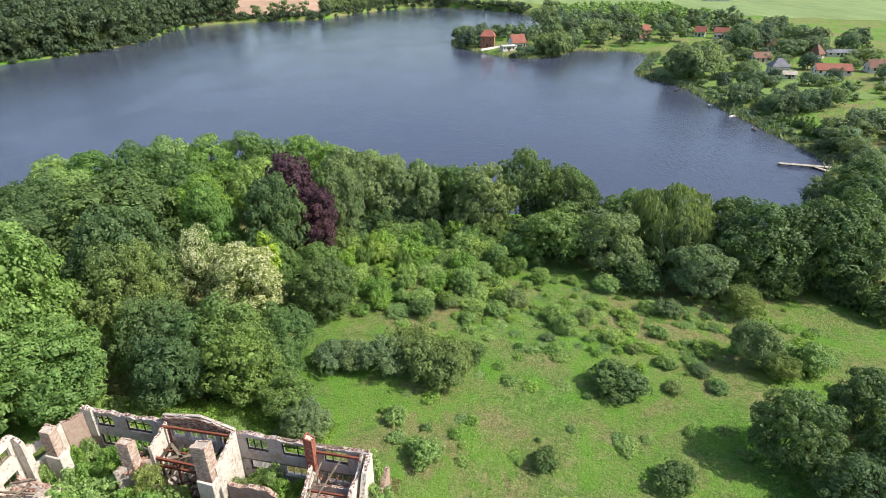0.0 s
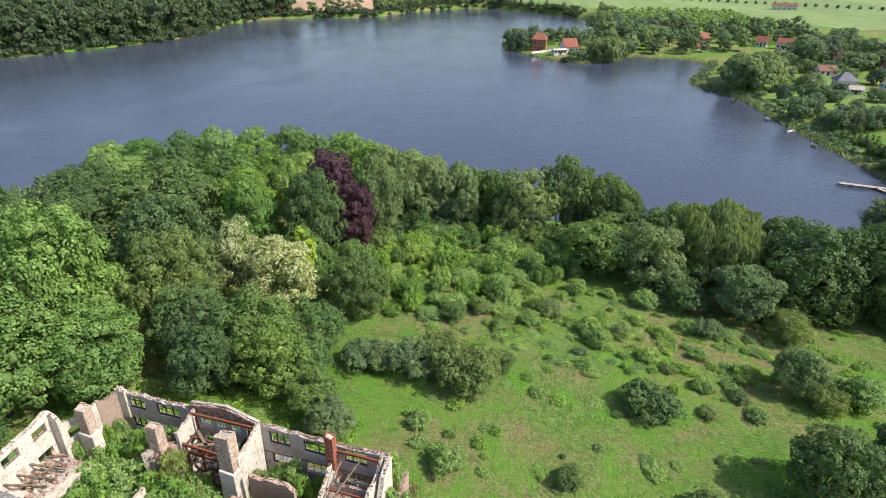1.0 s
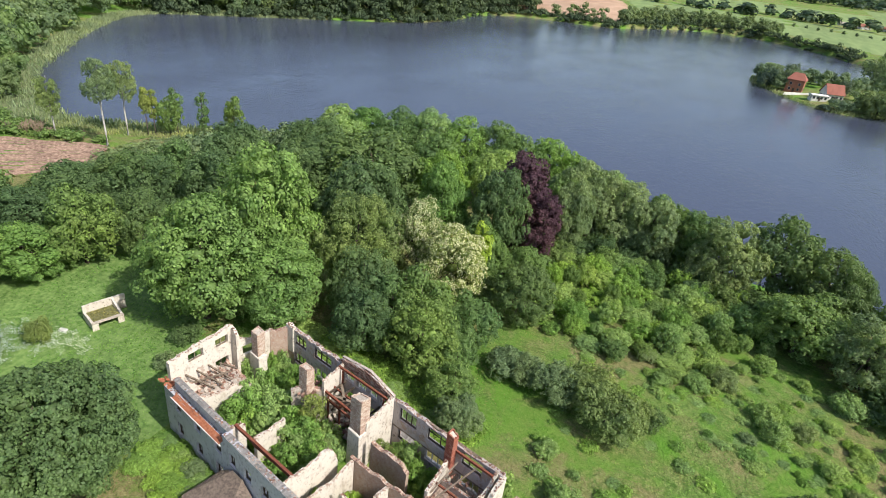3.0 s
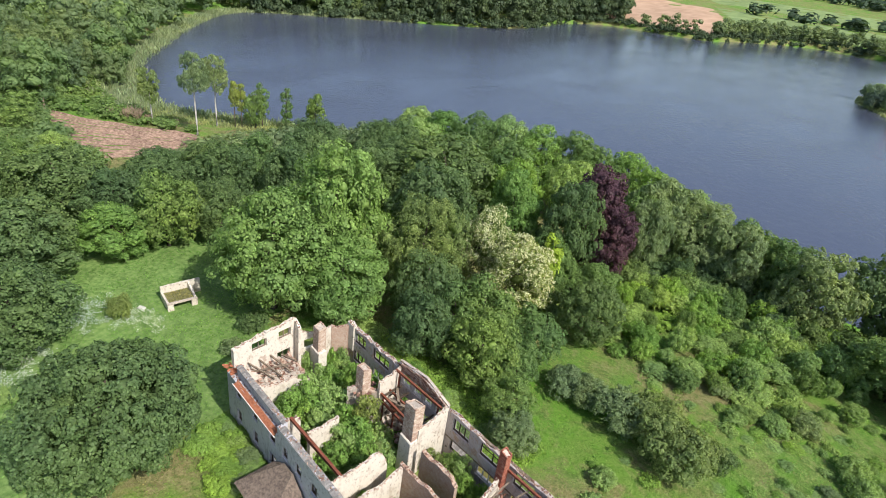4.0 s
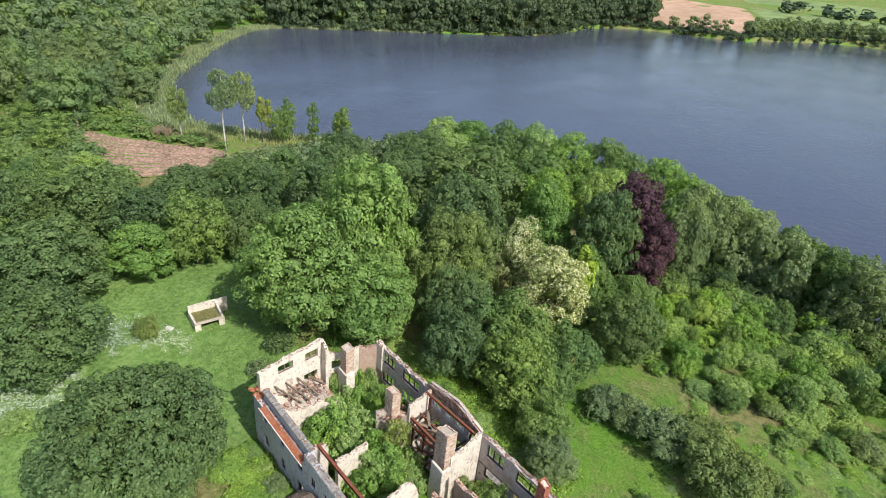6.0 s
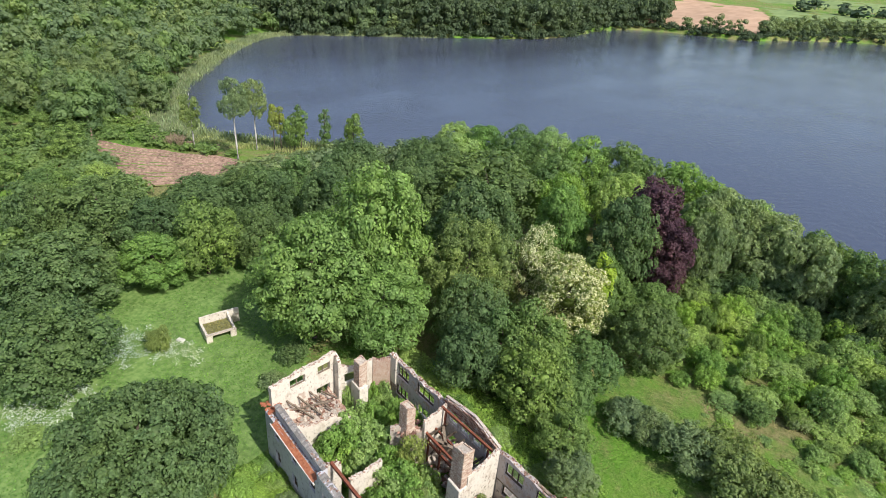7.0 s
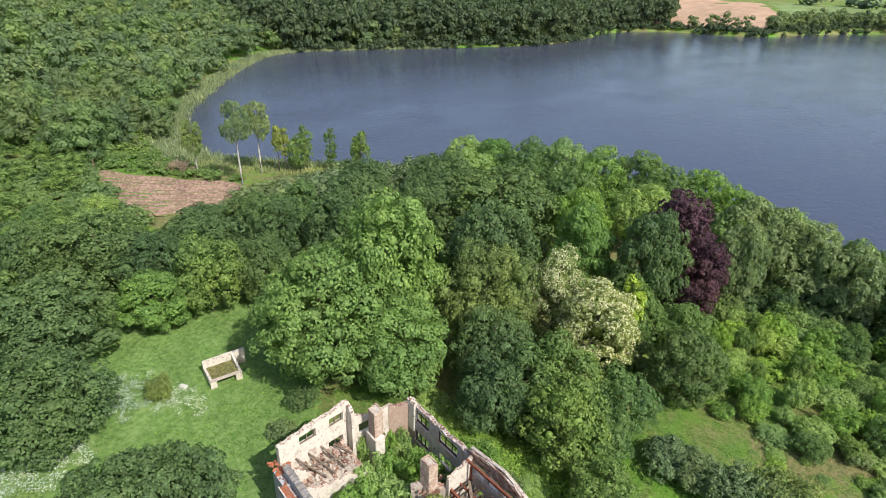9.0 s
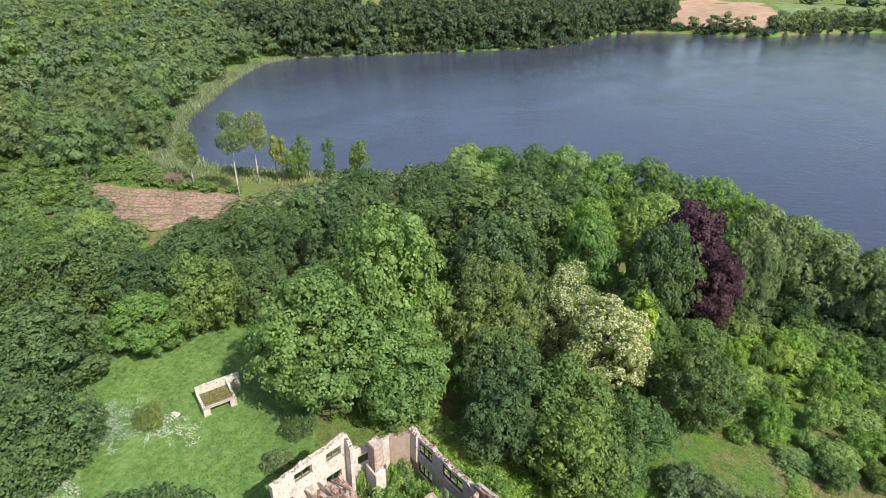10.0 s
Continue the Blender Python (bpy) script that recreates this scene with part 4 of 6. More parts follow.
# ploughed strip near the birches, with its furrows
ff, nx_, ny_ = [], 60, 130
A_, B_ = np.meshgrid(np.arange(nx_ + 1) / nx_, np.arange(ny_ + 1) / ny_)
corner = [np.array(c) for c in ((-156.5, 66.0), (-120.5, 85.0), (-109.5, 73.0), (-117.5, 57.0))]
wx, wy = [(1 - A_) * (1 - B_) * corner[0][k] + A_ * (1 - B_) * corner[1][k] + A_ * B_ * corner[2][k] + (1 - A_) * B_ * corner[3][k] for k in (0, 1)]
wx, wy = wx + 0.5 * np.sin(B_ * 23 + A_ * 5), wy + 0.5 * np.sin(A_ * 17)
wz = heights(wx, wy) + 0.10 + (0.22 + 0.1 * np.sin(A_ * 31) * np.sin(B_ * 19)) * np.sin(B_ * 88 + 0.7 * np.sin(A_ * 9)) + 0.06 * np.sin(wx * 2.3 + wy) * np.sin(wx * 0.7)
fv = np.stack([wx, wy, wz], 2).reshape(-1, 3)
for j in range(ny_):
    for i in range(nx_):
        k = j * (nx_ + 1) + i
        ff.append((k, k + 1, k + nx_ + 2, k + nx_ + 1))
tagged(new("ploughed_field", mesh_of("ploughed_field", fv, ff, PLOUGH)), "freshly ploughed reddish brown strip with furrows", "field", kind="structure")

# reeds along the west bay and grass in the meadow
def blades(name, label, places, size, tall, material, seed, per=3):
    rng = np.random.default_rng(seed)
    P = np.repeat(np.array(places), per, axis=0) + rng.normal(0, size * 0.5, (len(places) * per, 2))
    z = heights(P[:, 0], P[:, 1])
    n = len(P)
    a = rng.uniform(0, 2 * math.pi, n)
    w, h = size * rng.uniform(0.5, 1.0, n), tall * rng.uniform(0.6, 1.3, n)
    dx, dy = np.cos(a) * w / 2, np.sin(a) * w / 2
    lx, ly = rng.normal(0, 0.35, n) * h, rng.normal(0, 0.35, n) * h
    z = np.maximum(z, -0.2)
    V = np.stack([np.stack([P[:, 0] - dx, P[:, 1] - dy, z], 1), np.stack([P[:, 0] + dx, P[:, 1] + dy, z], 1),
                  np.stack([P[:, 0] + dx * 0.7 + lx, P[:, 1] + dy * 0.7 + ly, z + h], 1), np.stack([P[:, 0] - dx * 0.4 + lx, P[:, 1] - dy * 0.4 + ly, z + h * 0.9], 1)], 1).reshape(-1, 3)
    return tagged(new(name, fast_mesh(name, V, np.arange(4 * n).reshape(-1, 4), np.zeros((0, 3), int), material)), label, "grass", kind="stuff")


reed = scatter(51, 60000, -310, -120, 84, 330, lambda x, y, d: (d > -2.0) & (d < 6.5 + 9 * ((x > -190) & (x < -146))), 0.7)
blades("reeds", "pale green reed belt along the west bay", reed, 0.4, 1.3, LEAF["reed"], 1, 3)
sedge = scatter(55, 24000, -150, -110, 70, 124, lambda x, y, d: (d > -1.0) & (d < 14) & (in_strip(x, y)[1] < -1.0), 0.6)
blades("reeds", "pale dry sedge between birches and water", sedge, 0.25, 0.7, LEAF["reed"], 7, 3)
reed2 = scatter(52, 60000, -300, 140, 240, 780, lambda x, y, d: (d > -0.8) & (d < 0.3), 1.5)
blades("reeds", "thin pale reed fringe along the far shore", reed2, 0.5, 0.8, LEAF["grey"], 2, 2)
reed3 = scatter(57, 90000, 8, 150, 140, 480, lambda x, y, d: (d > -1.2) & (d < 2.6 + 1.6 * np.sin(x * 0.13 + y * 0.09)), 1.1)
blades("reeds", "light green reed fringe along the village shore", reed3, 0.6, 1.2, LEAF["reed"], 9, 3)
bed = sheet("reed_bed", np.arange(-312, -120, 2.0), np.arange(84, 330, 2.0), REED_BED, 0.1, lambda x, y: (off_shore(x, y) < 7.5 + 9 * ((x > -190) & (x < -146))) & (off_shore(x, y) > -1.5))
tagged(bed, "pale trampled reed bed at the bay", "reeds", kind="structure")


def in_ruin(x, y):
    dx, dy = x + 36.5, y - 46.6
    u, v = dx * 0.975 - dy * 0.2215, -dx * 0.2215 - dy * 0.975
    return (u > -1.8) & (u < 31.6) & (v > -0.5) & (v < 15.6)


def turf(name, label, places, size, lift, material, seed, per=2):
    """Low leafy cover: small blades lying at all angles just above the soil."""
    rng = np.random.default_rng(seed)
    P = np.repeat(np.array(places), per, axis=0) + rng.normal(0, 0.22, (len(places) * per, 2))
    p = np.concatenate([P, (heights(P[:, 0], P[:, 1]) + rng.uniform(0.3, 1.2, len(P)) * lift)[:, None]], 1)
    v, t = cards(rng, p, np.tile([0, 0, 1.0], (len(p), 1)), size, 1.2, 0.0, 0.5)
    return tagged(new(name, fast_mesh(name, v, np.zeros((0, 4), int), t, material)), label, "grass", kind="stuff")


tuft = scatter(53, 150000, -60, 62, 14, 92, lambda x, y, d: ~in_ruin(x, y), 0.30)
tn = np.array([(-0.35 if x < -46 and y < 46 else 0.0) + noise.noise((x * 0.09, y * 0.09, 3.0)) + 0.6 * noise.noise((x * 0.42, y * 0.42, 7.0)) for x, y in tuft])
turf("grass", "uneven rough grass tufts of the meadow", [p for p, q in zip(tuft, tn) if -0.2 < q < 0.2], 0.11, 0.10, LEAF["turf"], 3)
turf("grass", "dry straw-coloured grass in the meadow", [p for p, q in zip(tuft, tn) if q >= 0.2], 0.11, 0.10, LEAF["straw"], 4)
turf("weeds", "rank bright green weeds in the meadow", [p for p, q in zip(tuft, tn) if q <= -0.2], 0.14, 0.16, LEAF["turf_lush"], 5)
def along_front(n, u0, u1, v0, v1, seed):
    """Places in a band beside the ruin's north front."""
    rng = np.random.default_rng(seed)
    u, v = rng.uniform(u0, u1, n), rng.uniform(v0, v1, n)
    return [(x, y) for x, y in zip(-36.5 + 0.975 * u - 0.2215 * v, 46.6 - 0.2215 * u - 0.975 * v)]


turf("grass", "dry tan grass strip along the ruin's foot", along_front(5200, 14, 33, -2.6, -0.4, 61), 0.16, 0.16, LEAF["straw"], 62)
turf("weeds", "rank bright green nettles behind the ruin", along_front(9000, -2, 24, -9.5, -2.6, 63), 0.22, 0.5, LEAF["weed"], 64)
dry_spot = scatter(58, 9000, -50, -38, 30, 46, lambda x, y, d: ((x + 43.2 + 0.4 * (y - 38)) ** 2 / 2.2 + (y - 38) ** 2 / 26 < 1 + 0.4 * np.sin(x * 1.7 + y)) & ~in_ruin(x, y), 0.14)
turf("grass", "worn tan grass beside the ruin's corner", dry_spot, 0.15, 0.10, LEAF["straw"], 65)
clearing = sheet("clearing", np.arange(-110, -40, 1.0), np.arange(2, 58, 1.0), CLEARING, 0.03,
                 lambda x, y: (x + 70 + 6 * np.sin(y * 0.31)) ** 2 / 950 + (y - 30 + 3 * np.sin(x * 0.27)) ** 2 / 560 < 1)
tagged(clearing, "fresh green mown clearing west of the ruin", "grass", kind="structure")
flow = scatter(54, 90000, -74, -54, 13, 39, lambda x, y, d: ((x + 67) ** 2 / 12 + (y - 31.5) ** 2 / 9 < 1.4 + 0.6 * np.sin(x * 2.1 + y)) | ((x + 61.5) ** 2 / 9 + (y - 35) ** 2 / 3 < 1 + 0.4 * np.sin(x * 3)) | ((x + 63) ** 2 / 12 + (y - 20) ** 2 / 16 < 1.1 + 0.5 * np.sin(y * 1.9)), 0.13)
flow = [p for p in flow if noise.noise((p[0] * 0.6, p[1] * 0.6, 2.0)) > -0.15]
herb = scatter(56, 90000, -98, -44, 6, 56, lambda x, y, d: ~in_ruin(x, y), 0.26)
turf("weeds", "leafy green herbs of the clearing", [p for p in herb if noise.noise((p[0] * 0.35, p[1] * 0.35, 5.0)) > -0.2], 0.17, 0.18, LEAF["turf_lush"], 8)
turf("meadow_flowers", "white flowering cow parsley in the grass", flow, 0.12, 0.5, LEAF["daisy"], 6, 2)

# ---- the ruined manor: its own axes, u along the front and v across it, from the north-west corner ----
RUIN = pose(-36.5, 46.6, 3.6, 0, 0, -12.8)


def part(name, bm, material, parent, label="", kind=""):
    me = bpy.data.meshes.new(name)
    bm.to_mesh(me)
    bm.free()
    me.materials.append(material)
    ob = new(name, me)
    ob.parent = parent
    return tagged(ob, label, kind=kind)


def hexa(bm, c):
    """A block from eight corners: the four of the foot, then the four of the top."""
    v = [bm.verts.new(p) for p in c]
    for f in ((3, 2, 1, 0), (4, 5, 6, 7), (0, 1, 5, 4), (1, 2, 6, 5), (2, 3, 7, 6), (3, 0, 4, 7)):
        bm.faces.new([v[i] for i in f])


def box(bm, x0, y0, z0, x1, y1, z1):
    hexa(bm, [(x0, y0, z0), (x1, y0, z0), (x1, y1, z0), (x0, y1, z0), (x0, y0, z1), (x1, y0, z1), (x1, y1, z1), (x0, y1, z1)])


def slab(bm, m, sx, sy, sz):
    """A block of that size, turned and placed by m."""
    hexa(bm, [m @ Vector((x * sx / 2, y * sy / 2, z * sz / 2)) for z in (-1, 1) for x, y in ((-1, -1), (1, -1), (1, 1), (-1, 1))])


def rod(bm, a, b, w, h):
    """A straight beam of that width and height between two points."""
    a, b = Vector(a), Vector(b)
    d = b - a
    m = Matrix.Translation((a + b) / 2) @ d.to_track_quat("X", "Z").to_matrix().to_4x4()
    slab(bm, m, d.length, w, h)


def ruin_wall(a, b, top, thick, holes=(), foot=-0.3, ragged=0.15, seed=0, step=0.42):
    """A standing wall from a to b (u, v) with openings (from, to, sill, head) along it and a broken crest.
    top: heights along the wall as (share of its length, height). Returns the mesh and the crest's points."""
    rng = random.Random(seed)
    ax, ay = a[0], -a[1]
    bx, by = b[0], -b[1]
    ln = math.hypot(bx - ax, by - ay)
    dx, dy = (bx - ax) / ln, (by - ay) / ln
    nx, ny = -dy * thick / 2, dx * thick / 2
    cuts = sorted({0.0, ln, *[h[i] for h in holes for i in (0, 1) if 0 < h[i] < ln], *[t[0] * ln for t in top]})
    s = []
    for p, q in zip(cuts, cuts[1:]):
        k = max(1, round((q - p) / step))
        s += [p + (q - p) * i / k for i in range(k)]
    s.append(ln)
    levels = sorted({z for h in holes for z in h[2:4]})

    def crest(x):
        t = x / ln
        for (t0, h0), (t1, h1) in zip(top, top[1:]):
            if t <= t1 + 1e-6:
                return h0 + (h1 - h0) * (t - t0) / max(t1 - t0, 1e-6)
        return top[-1][1]
    hs = [crest(x) + 1.4 * ragged * noise.noise((x * 0.7, seed * 3.1, 0.5)) + 0.6 * rng.uniform(-ragged, ragged) for x in s]
    bm = bmesh.new()
    for i in range(len(s) - 1):
        m = (s[i] + s[i + 1]) / 2
        spans, z = [], foot
        for h in sorted((h for h in holes if h[0] < m < h[1]), key=lambda h: h[2]):
            spans.append((z, h[2]))
            z = h[3]
        low = min(hs[i], hs[i + 1]) - 0.05
        spans.append((z, None))
        for lo, hi in spans:
            stops = [lo] + [q for q in levels if lo < q < (low if hi is None else hi)] + [hi]
            for z0, z1 in zip(stops, stops[1:]):
                h0, h1 = (z1, z1) if z1 is not None else (max(hs[i], z0 + 0.02), max(hs[i + 1], z0 + 0.02))
                p0, p1 = (ax + dx * s[i], ay + dy * s[i]), (ax + dx * s[i + 1], ay + dy * s[i + 1])
                hexa(bm, [(p0[0] - nx, p0[1] - ny, z0), (p1[0] - nx, p1[1] - ny, z0), (p1[0] + nx, p1[1] + ny, z0), (p0[0] + nx, p0[1] + ny, z0),
                          (p0[0] - nx, p0[1] - ny, h0), (p1[0] - nx, p1[1] - ny, h1), (p1[0] + nx, p1[1] + ny, h1), (p0[0] + nx, p0[1] + ny, h0)])
    bmesh.ops.remove_doubles(bm, verts=bm.verts, dist=0.002)
    bm.verts.index_update()
    seen = {}
    for f in bm.faces:
        seen.setdefault(frozenset(v.index for v in f.verts), []).append(f)
    bmesh.ops.delete(bm, geom=[f for fs in seen.values() if len(fs) > 1 for f in fs], context="FACES_ONLY")
    return bm, [(ax + dx * x, ay + dy * x, h) for x, h in zip(s, hs)], (dx, dy)


def crest_bricks(line, along, thick, seed, per=3.0):
    """Loose bricks and mortar lumps left on a broken wall head."""
    rng = random.Random(seed)
    bm = bmesh.new()
    for (x0, y0, z0), (x1, y1, z1) in zip(line, line[1:]):
        for _ in range(max(1, round(per * math.hypot(x1 - x0, y1 - y0)))):
            t, o = rng.random(), rng.uniform(-0.42, 0.42) * thick
            m = Matrix.Translation((x0 + (x1 - x0) * t - along[1] * o, y0 + (y1 - y0) * t + along[0] * o, z0 + (z1 - z0) * t + rng.uniform(-0.03, 0.09))) @ Euler((rng.uniform(-0.3, 0.3), rng.uniform(-0.3, 0.3), rng.uniform(0, 3.2))).to_matrix().to_4x4()
            slab(bm, m, rng.uniform(0.10, 0.25), rng.uniform(0.08, 0.13), rng.uniform(0.05, 0.11))
    return bm


ruin = new("manor_ruin")
ruin.matrix_basis = RUIN
tagged(ruin, "roofless two-storey manor ruin with peeling walls and broken crests", "ruin")
WALLS = []


def put_wall(a, b, top, thick, material, holes=(), label="", seed=0, crest=BRICK_OLD, ragged=0.2, foot=-0.3, per=8):
    bm, line, along = ruin_wall(a, b, top, thick, holes, foot, ragged, seed)
    w = part("wall", bm, material, ruin, label)
    c = part("loose_bricks", crest_bricks(line, along, thick, seed + 100, per), crest, w, kind="stuff")
    return w


def frame_in(wall, a, b, p, q, z0, z1, lights, material, missing=0.0, seed=0):
    """A window frame with its mullions in the opening from p to q along the wall a-b."""
    rng = random.Random(seed)
    ln = math.hypot(b[0] - a[0], b[1] - a[1])
    at = lambda s, z: (a[0] + (b[0] - a[0]) * s / ln, -(a[1] + (b[1] - a[1]) * s / ln), z)
    bm = bmesh.new()
    rod(bm, at(p, z0 + 0.05), at(q, z0 + 0.05), 0.16, 0.10)
    rod(bm, at(p, z1 - 0.05), at(q, z1 - 0.05), 0.10, 0.10)
    for i in range(lights + 1):
        if rng.random() < missing and 0 < i < lights:
            continue
        s = p + 0.05 + (q - p - 0.1) * i / lights
        rod(bm, at(s, z0 + 0.1), at(s, z1 - 0.1), 0.09, 0.09)
    if rng.random() > missing:
        rod(bm, at(p, z0 + 0.62 * (z1 - z0)), at(q, z0 + 0.62 * (z1 - z0)), 0.07, 0.06)
    return part("window_frame", bm, material, wall)


# the north front: two storeys of windows, a low brick gable over the middle bay
UP, LOW = (4.25, 5.92), (1.55, 3.1)
GUP = (4.45, 6.05)
NORTH = [(0.9, 3.2), (4.6, 7.6), (9.9, 11.4), (11.8, 13.2), (13.6, 14.9), (15.3, 16.7), (18.2, 20.5), (22.0, 24.4), (26.4, 28.8)]
nw = put_wall((0, 0), (31, 0), [(0, 6.7), (0.02, 6.1), (0.29, 6.2), (0.297, 6.9), (0.36, 7.25), (0.44, 7.5), (0.54, 6.6), (0.549, 6.3), (1, 6.2)], 0.5, PLASTER_PALE,
              [(p, q, *(UP if not 9 < p < 17 else GUP)) for p, q in NORTH] + [(p, q, *LOW) for p, q in NORTH], "grey plastered wall with two rows of empty windows and a gable", 1)
for i, (p, q) in enumerate(NORTH):
    frame_in(nw, (0, 0), (31, 0), p, q, *(GUP if 2 <= i <= 5 else UP), 3, WHITE_PAINT if 2 <= i <= 5 else DARK_WOOD, 0.25, i)
    frame_in(nw, (0, 0), (31, 0), p, q, *LOW, 3, WHITE_PAINT if i % 3 else DARK_WOOD, 0.3, i + 20)
bm = bmesh.new()
grng = random.Random(12)
for r in range(11):
    z = 6.12 + 0.13 * r
    for i in range(26):
        u = 9.3 + 0.3 * i + (0.15 if r % 2 else 0)
        if u > 17 or z > (6.8 + 0.18 * (u - 9.25) if u < 13.2 else 7.45 - 0.26 * (u - 13.2)) or grng.random() < 0.06:
            continue
        m = Matrix.Translation((u, -0.26, z)) @ Euler((0, grng.uniform(-0.05, 0.05), grng.uniform(-0.04, 0.04))).to_matrix().to_4x4()
        slab(bm, m, 0.28, 0.06 + grng.uniform(0, 0.06), 0.11)
part("gable_brickwork", bm, BRICK_OLD, nw, "red brick gable stripped of its plaster", "stuff")
bm = bmesh.new()
for p, q, h0, h1 in ((9.2, 13.5, 7.05, 7.62), (13.5, 17.1, 7.62, 6.5)):
    rod(bm, (p, 0.05, h0), (q, 0.05, h1), 0.3, 0.06)
part("gable_coping", bm, PALE_STONE, nw, "pale stone coping of the gable")
bm = bmesh.new()
rod(bm, (17.4, 0.1, 6.15), (31, 0.1, 6.1), 0.3, 0.12)
part("wall_plate", bm, TIMBER, nw, "rotten timber wall plate")
bm = bmesh.new()
rod(bm, (0.8, 0.1, 5.55), (8.2, 0.1, 5.5), 0.16, 0.16)
part("lintel", bm, PALE_STONE, nw)
bm = bmesh.new()
box(bm, 17.4, -0.275, 2.95, 31, -0.252, 3.12)
part("floor_ledge", bm, TIMBER, nw)

# the south front: render outside, a set-back parapet, a strip of tiles left at the eaves
SOUTH = [(1.3, 2.4), (4.9, 6.0), (8.4, 9.6), (10.9, 11.9), (13.2, 14.3), (15.8, 16.9), (18.4, 19.5), (21.0, 22.1), (23.6, 24.7), (26.2, 27.3), (28.8, 29.9)]
sw = put_wall((-0.6, 14.93), (31, 15.1), [(0, 5.9), (0.335, 5.8), (0.337, 7.0), (1, 7.0)], 0.55, PLASTER_OUT,
              [(p + 0.6, q + 0.6, 3.9, 5.4) for p, q in SOUTH] + [(p + 0.6, q + 0.6, 0.7, 2.4) for p, q in SOUTH], "grey weathered outer front with dark windows", 2, ragged=0.05)
for i, (p, q) in enumerate(SOUTH):
    frame_in(sw, (-0.6, 14.93), (31, 15.1), p + 0.6, q + 0.6, 3.9, 5.4, 2, DARK_WOOD, 0.2, i)
    frame_in(sw, (-0.6, 14.93), (31, 15.1), p + 0.6, q + 0.6, 0.7, 2.4, 2, DARK_WOOD, 0.2, i + 40)
put_wall((0.6, 14.42), (10.2, 14.5), [(0, 7.0), (1, 7.05)], 0.4, PLASTER_OUT, (), "grey parapet above the eaves", 21, foot=5.5, ragged=0.04)
# grey ridge tiles capping the parapet and the south front
crng = random.Random(17)
for name_, a_, b_, z_, wide in (("parapet_coping", (0.6, 14.42), (10.2, 14.5), 7.1, 0.62), ("wall_coping", (10.3, 14.99), (31, 15.1), 7.06, 0.72)):
    bm = bmesh.new()
    n_ = int(math.hypot(b_[0] - a_[0], b_[1] - a_[1]) / 0.2)
    for i in range(n_):
        if crng.random() < 0.05:
            continue
        t_ = (i + 0.5) / n_
        for side in (-1, 1):
            m = Matrix.Translation((a_[0] + (b_[0] - a_[0]) * t_, -(a_[1] + (b_[1] - a_[1]) * t_) + side * wide * 0.24, z_ + crng.uniform(-0.02, 0.02))) @ Euler((-side * 0.38, crng.uniform(-0.05, 0.05), crng.uniform(-0.05, 0.05))).to_matrix().to_4x4()
            slab(bm, m, 0.19, wide * 0.54, 0.03)
    part(name_, bm, RIDGE, ruin, "grey weathered coping tiles on the wall head", "stuff")
tiles = bmesh.new()
trng = random.Random(4)
for i in range(44):
    for j in range(2):
        u = 1.5 + i * 0.19
        m = Matrix.Translation((u, -15.33 + j * 0.24 - 0.004 * u, 5.78 + j * 0.14)) @ Euler((radians(28) + trng.uniform(-0.05, 0.05), trng.uniform(-0.04, 0.04), trng.uniform(-0.05, 0.05))).to_matrix().to_4x4()
        slab(tiles, m, 0.18, 0.34, 0.025)
eaves = part("roof_remnant", tiles, TILE_RED, ruin, "strip of red roof tiles left along the eaves", "stuff")
bm = bmesh.new()
rod(bm, (1.2, -15.5, 5.68), (10.0, -15.53, 5.66), 0.12, 0.1)
part("gutter", bm, WHITE_PAINT, ruin, "pale bent eaves gutter")
heap = bmesh.new()
for i in range(46):
    m = Matrix.Translation((trng.uniform(-1.5, 0.4), -trng.uniform(13.6, 15.2), 5.9 + trng.uniform(0, 0.25))) @ Euler((trng.uniform(-0.4, 0.4), trng.uniform(-0.4, 0.4), trng.uniform(0, 3))).to_matrix().to_4x4()
    slab(heap, m, 0.36, 0.22, 0.03)
part("tile_heap", heap, TILE_RED, ruin, "loose red tiles heaped on the wall corner", "stuff")

# the west end
W0, W1 = (-0.7, 14.5), (-1.5, 6.8)
ww = put_wall(W0, W1, [(0, 8.4), (0.5, 8.6), (0.8, 8.7), (1, 8.8)], 0.5, PLASTER_IN,
              [(2.1, 3.9, 7.0, 8.1), (5.4, 7.0, 7.0, 8.1), (5.2, 6.9, 3.9, 5.3)], "white plastered gable end with empty windows", 3, crest=BRICK_PALE)
for i, (p, q, a, b) in enumerate([(2.1, 3.9, 7.0, 8.1), (5.4, 7.0, 7.0, 8.1), (5.2, 6.9, 3.9, 5.3)]):
    frame_in(ww, W0, W1, p, q, a, b, 2, TIMBER, 0.6, i)
put_wall((-1.6, 6.8), (-0.1, 7.0), [(0, 9.0), (0.5, 8.7), (1, 8.2)], 0.34, PLASTER_IN, (), "", 31)
put_wall((-1.4, 6.6), (-1.0, 2.3), [(0, 6.9), (0.5, 6.2), (1, 6.3)], 0.34, PLASTER_IN, [(0.8, 3.3, 4.2, 5.5)], "", 4, crest=BRICK_PALE)
put_wall((-1.0, 2.3), (0, 0), [(0, 6.3), (0.3, 5.7), (0.6, 6.0), (0.85, 6.2), (1, 6.5)], 0.5, BRICKWORK, (), "bare brown brick wall with a mossy broken head", 5, ragged=0.3)
put_wall((-0.2, 0.25), (1.0, 0.25), [(0, 6.8), (1, 6.5)], 0.5, PLASTER_IN, (), "", 32, foot=3.0)
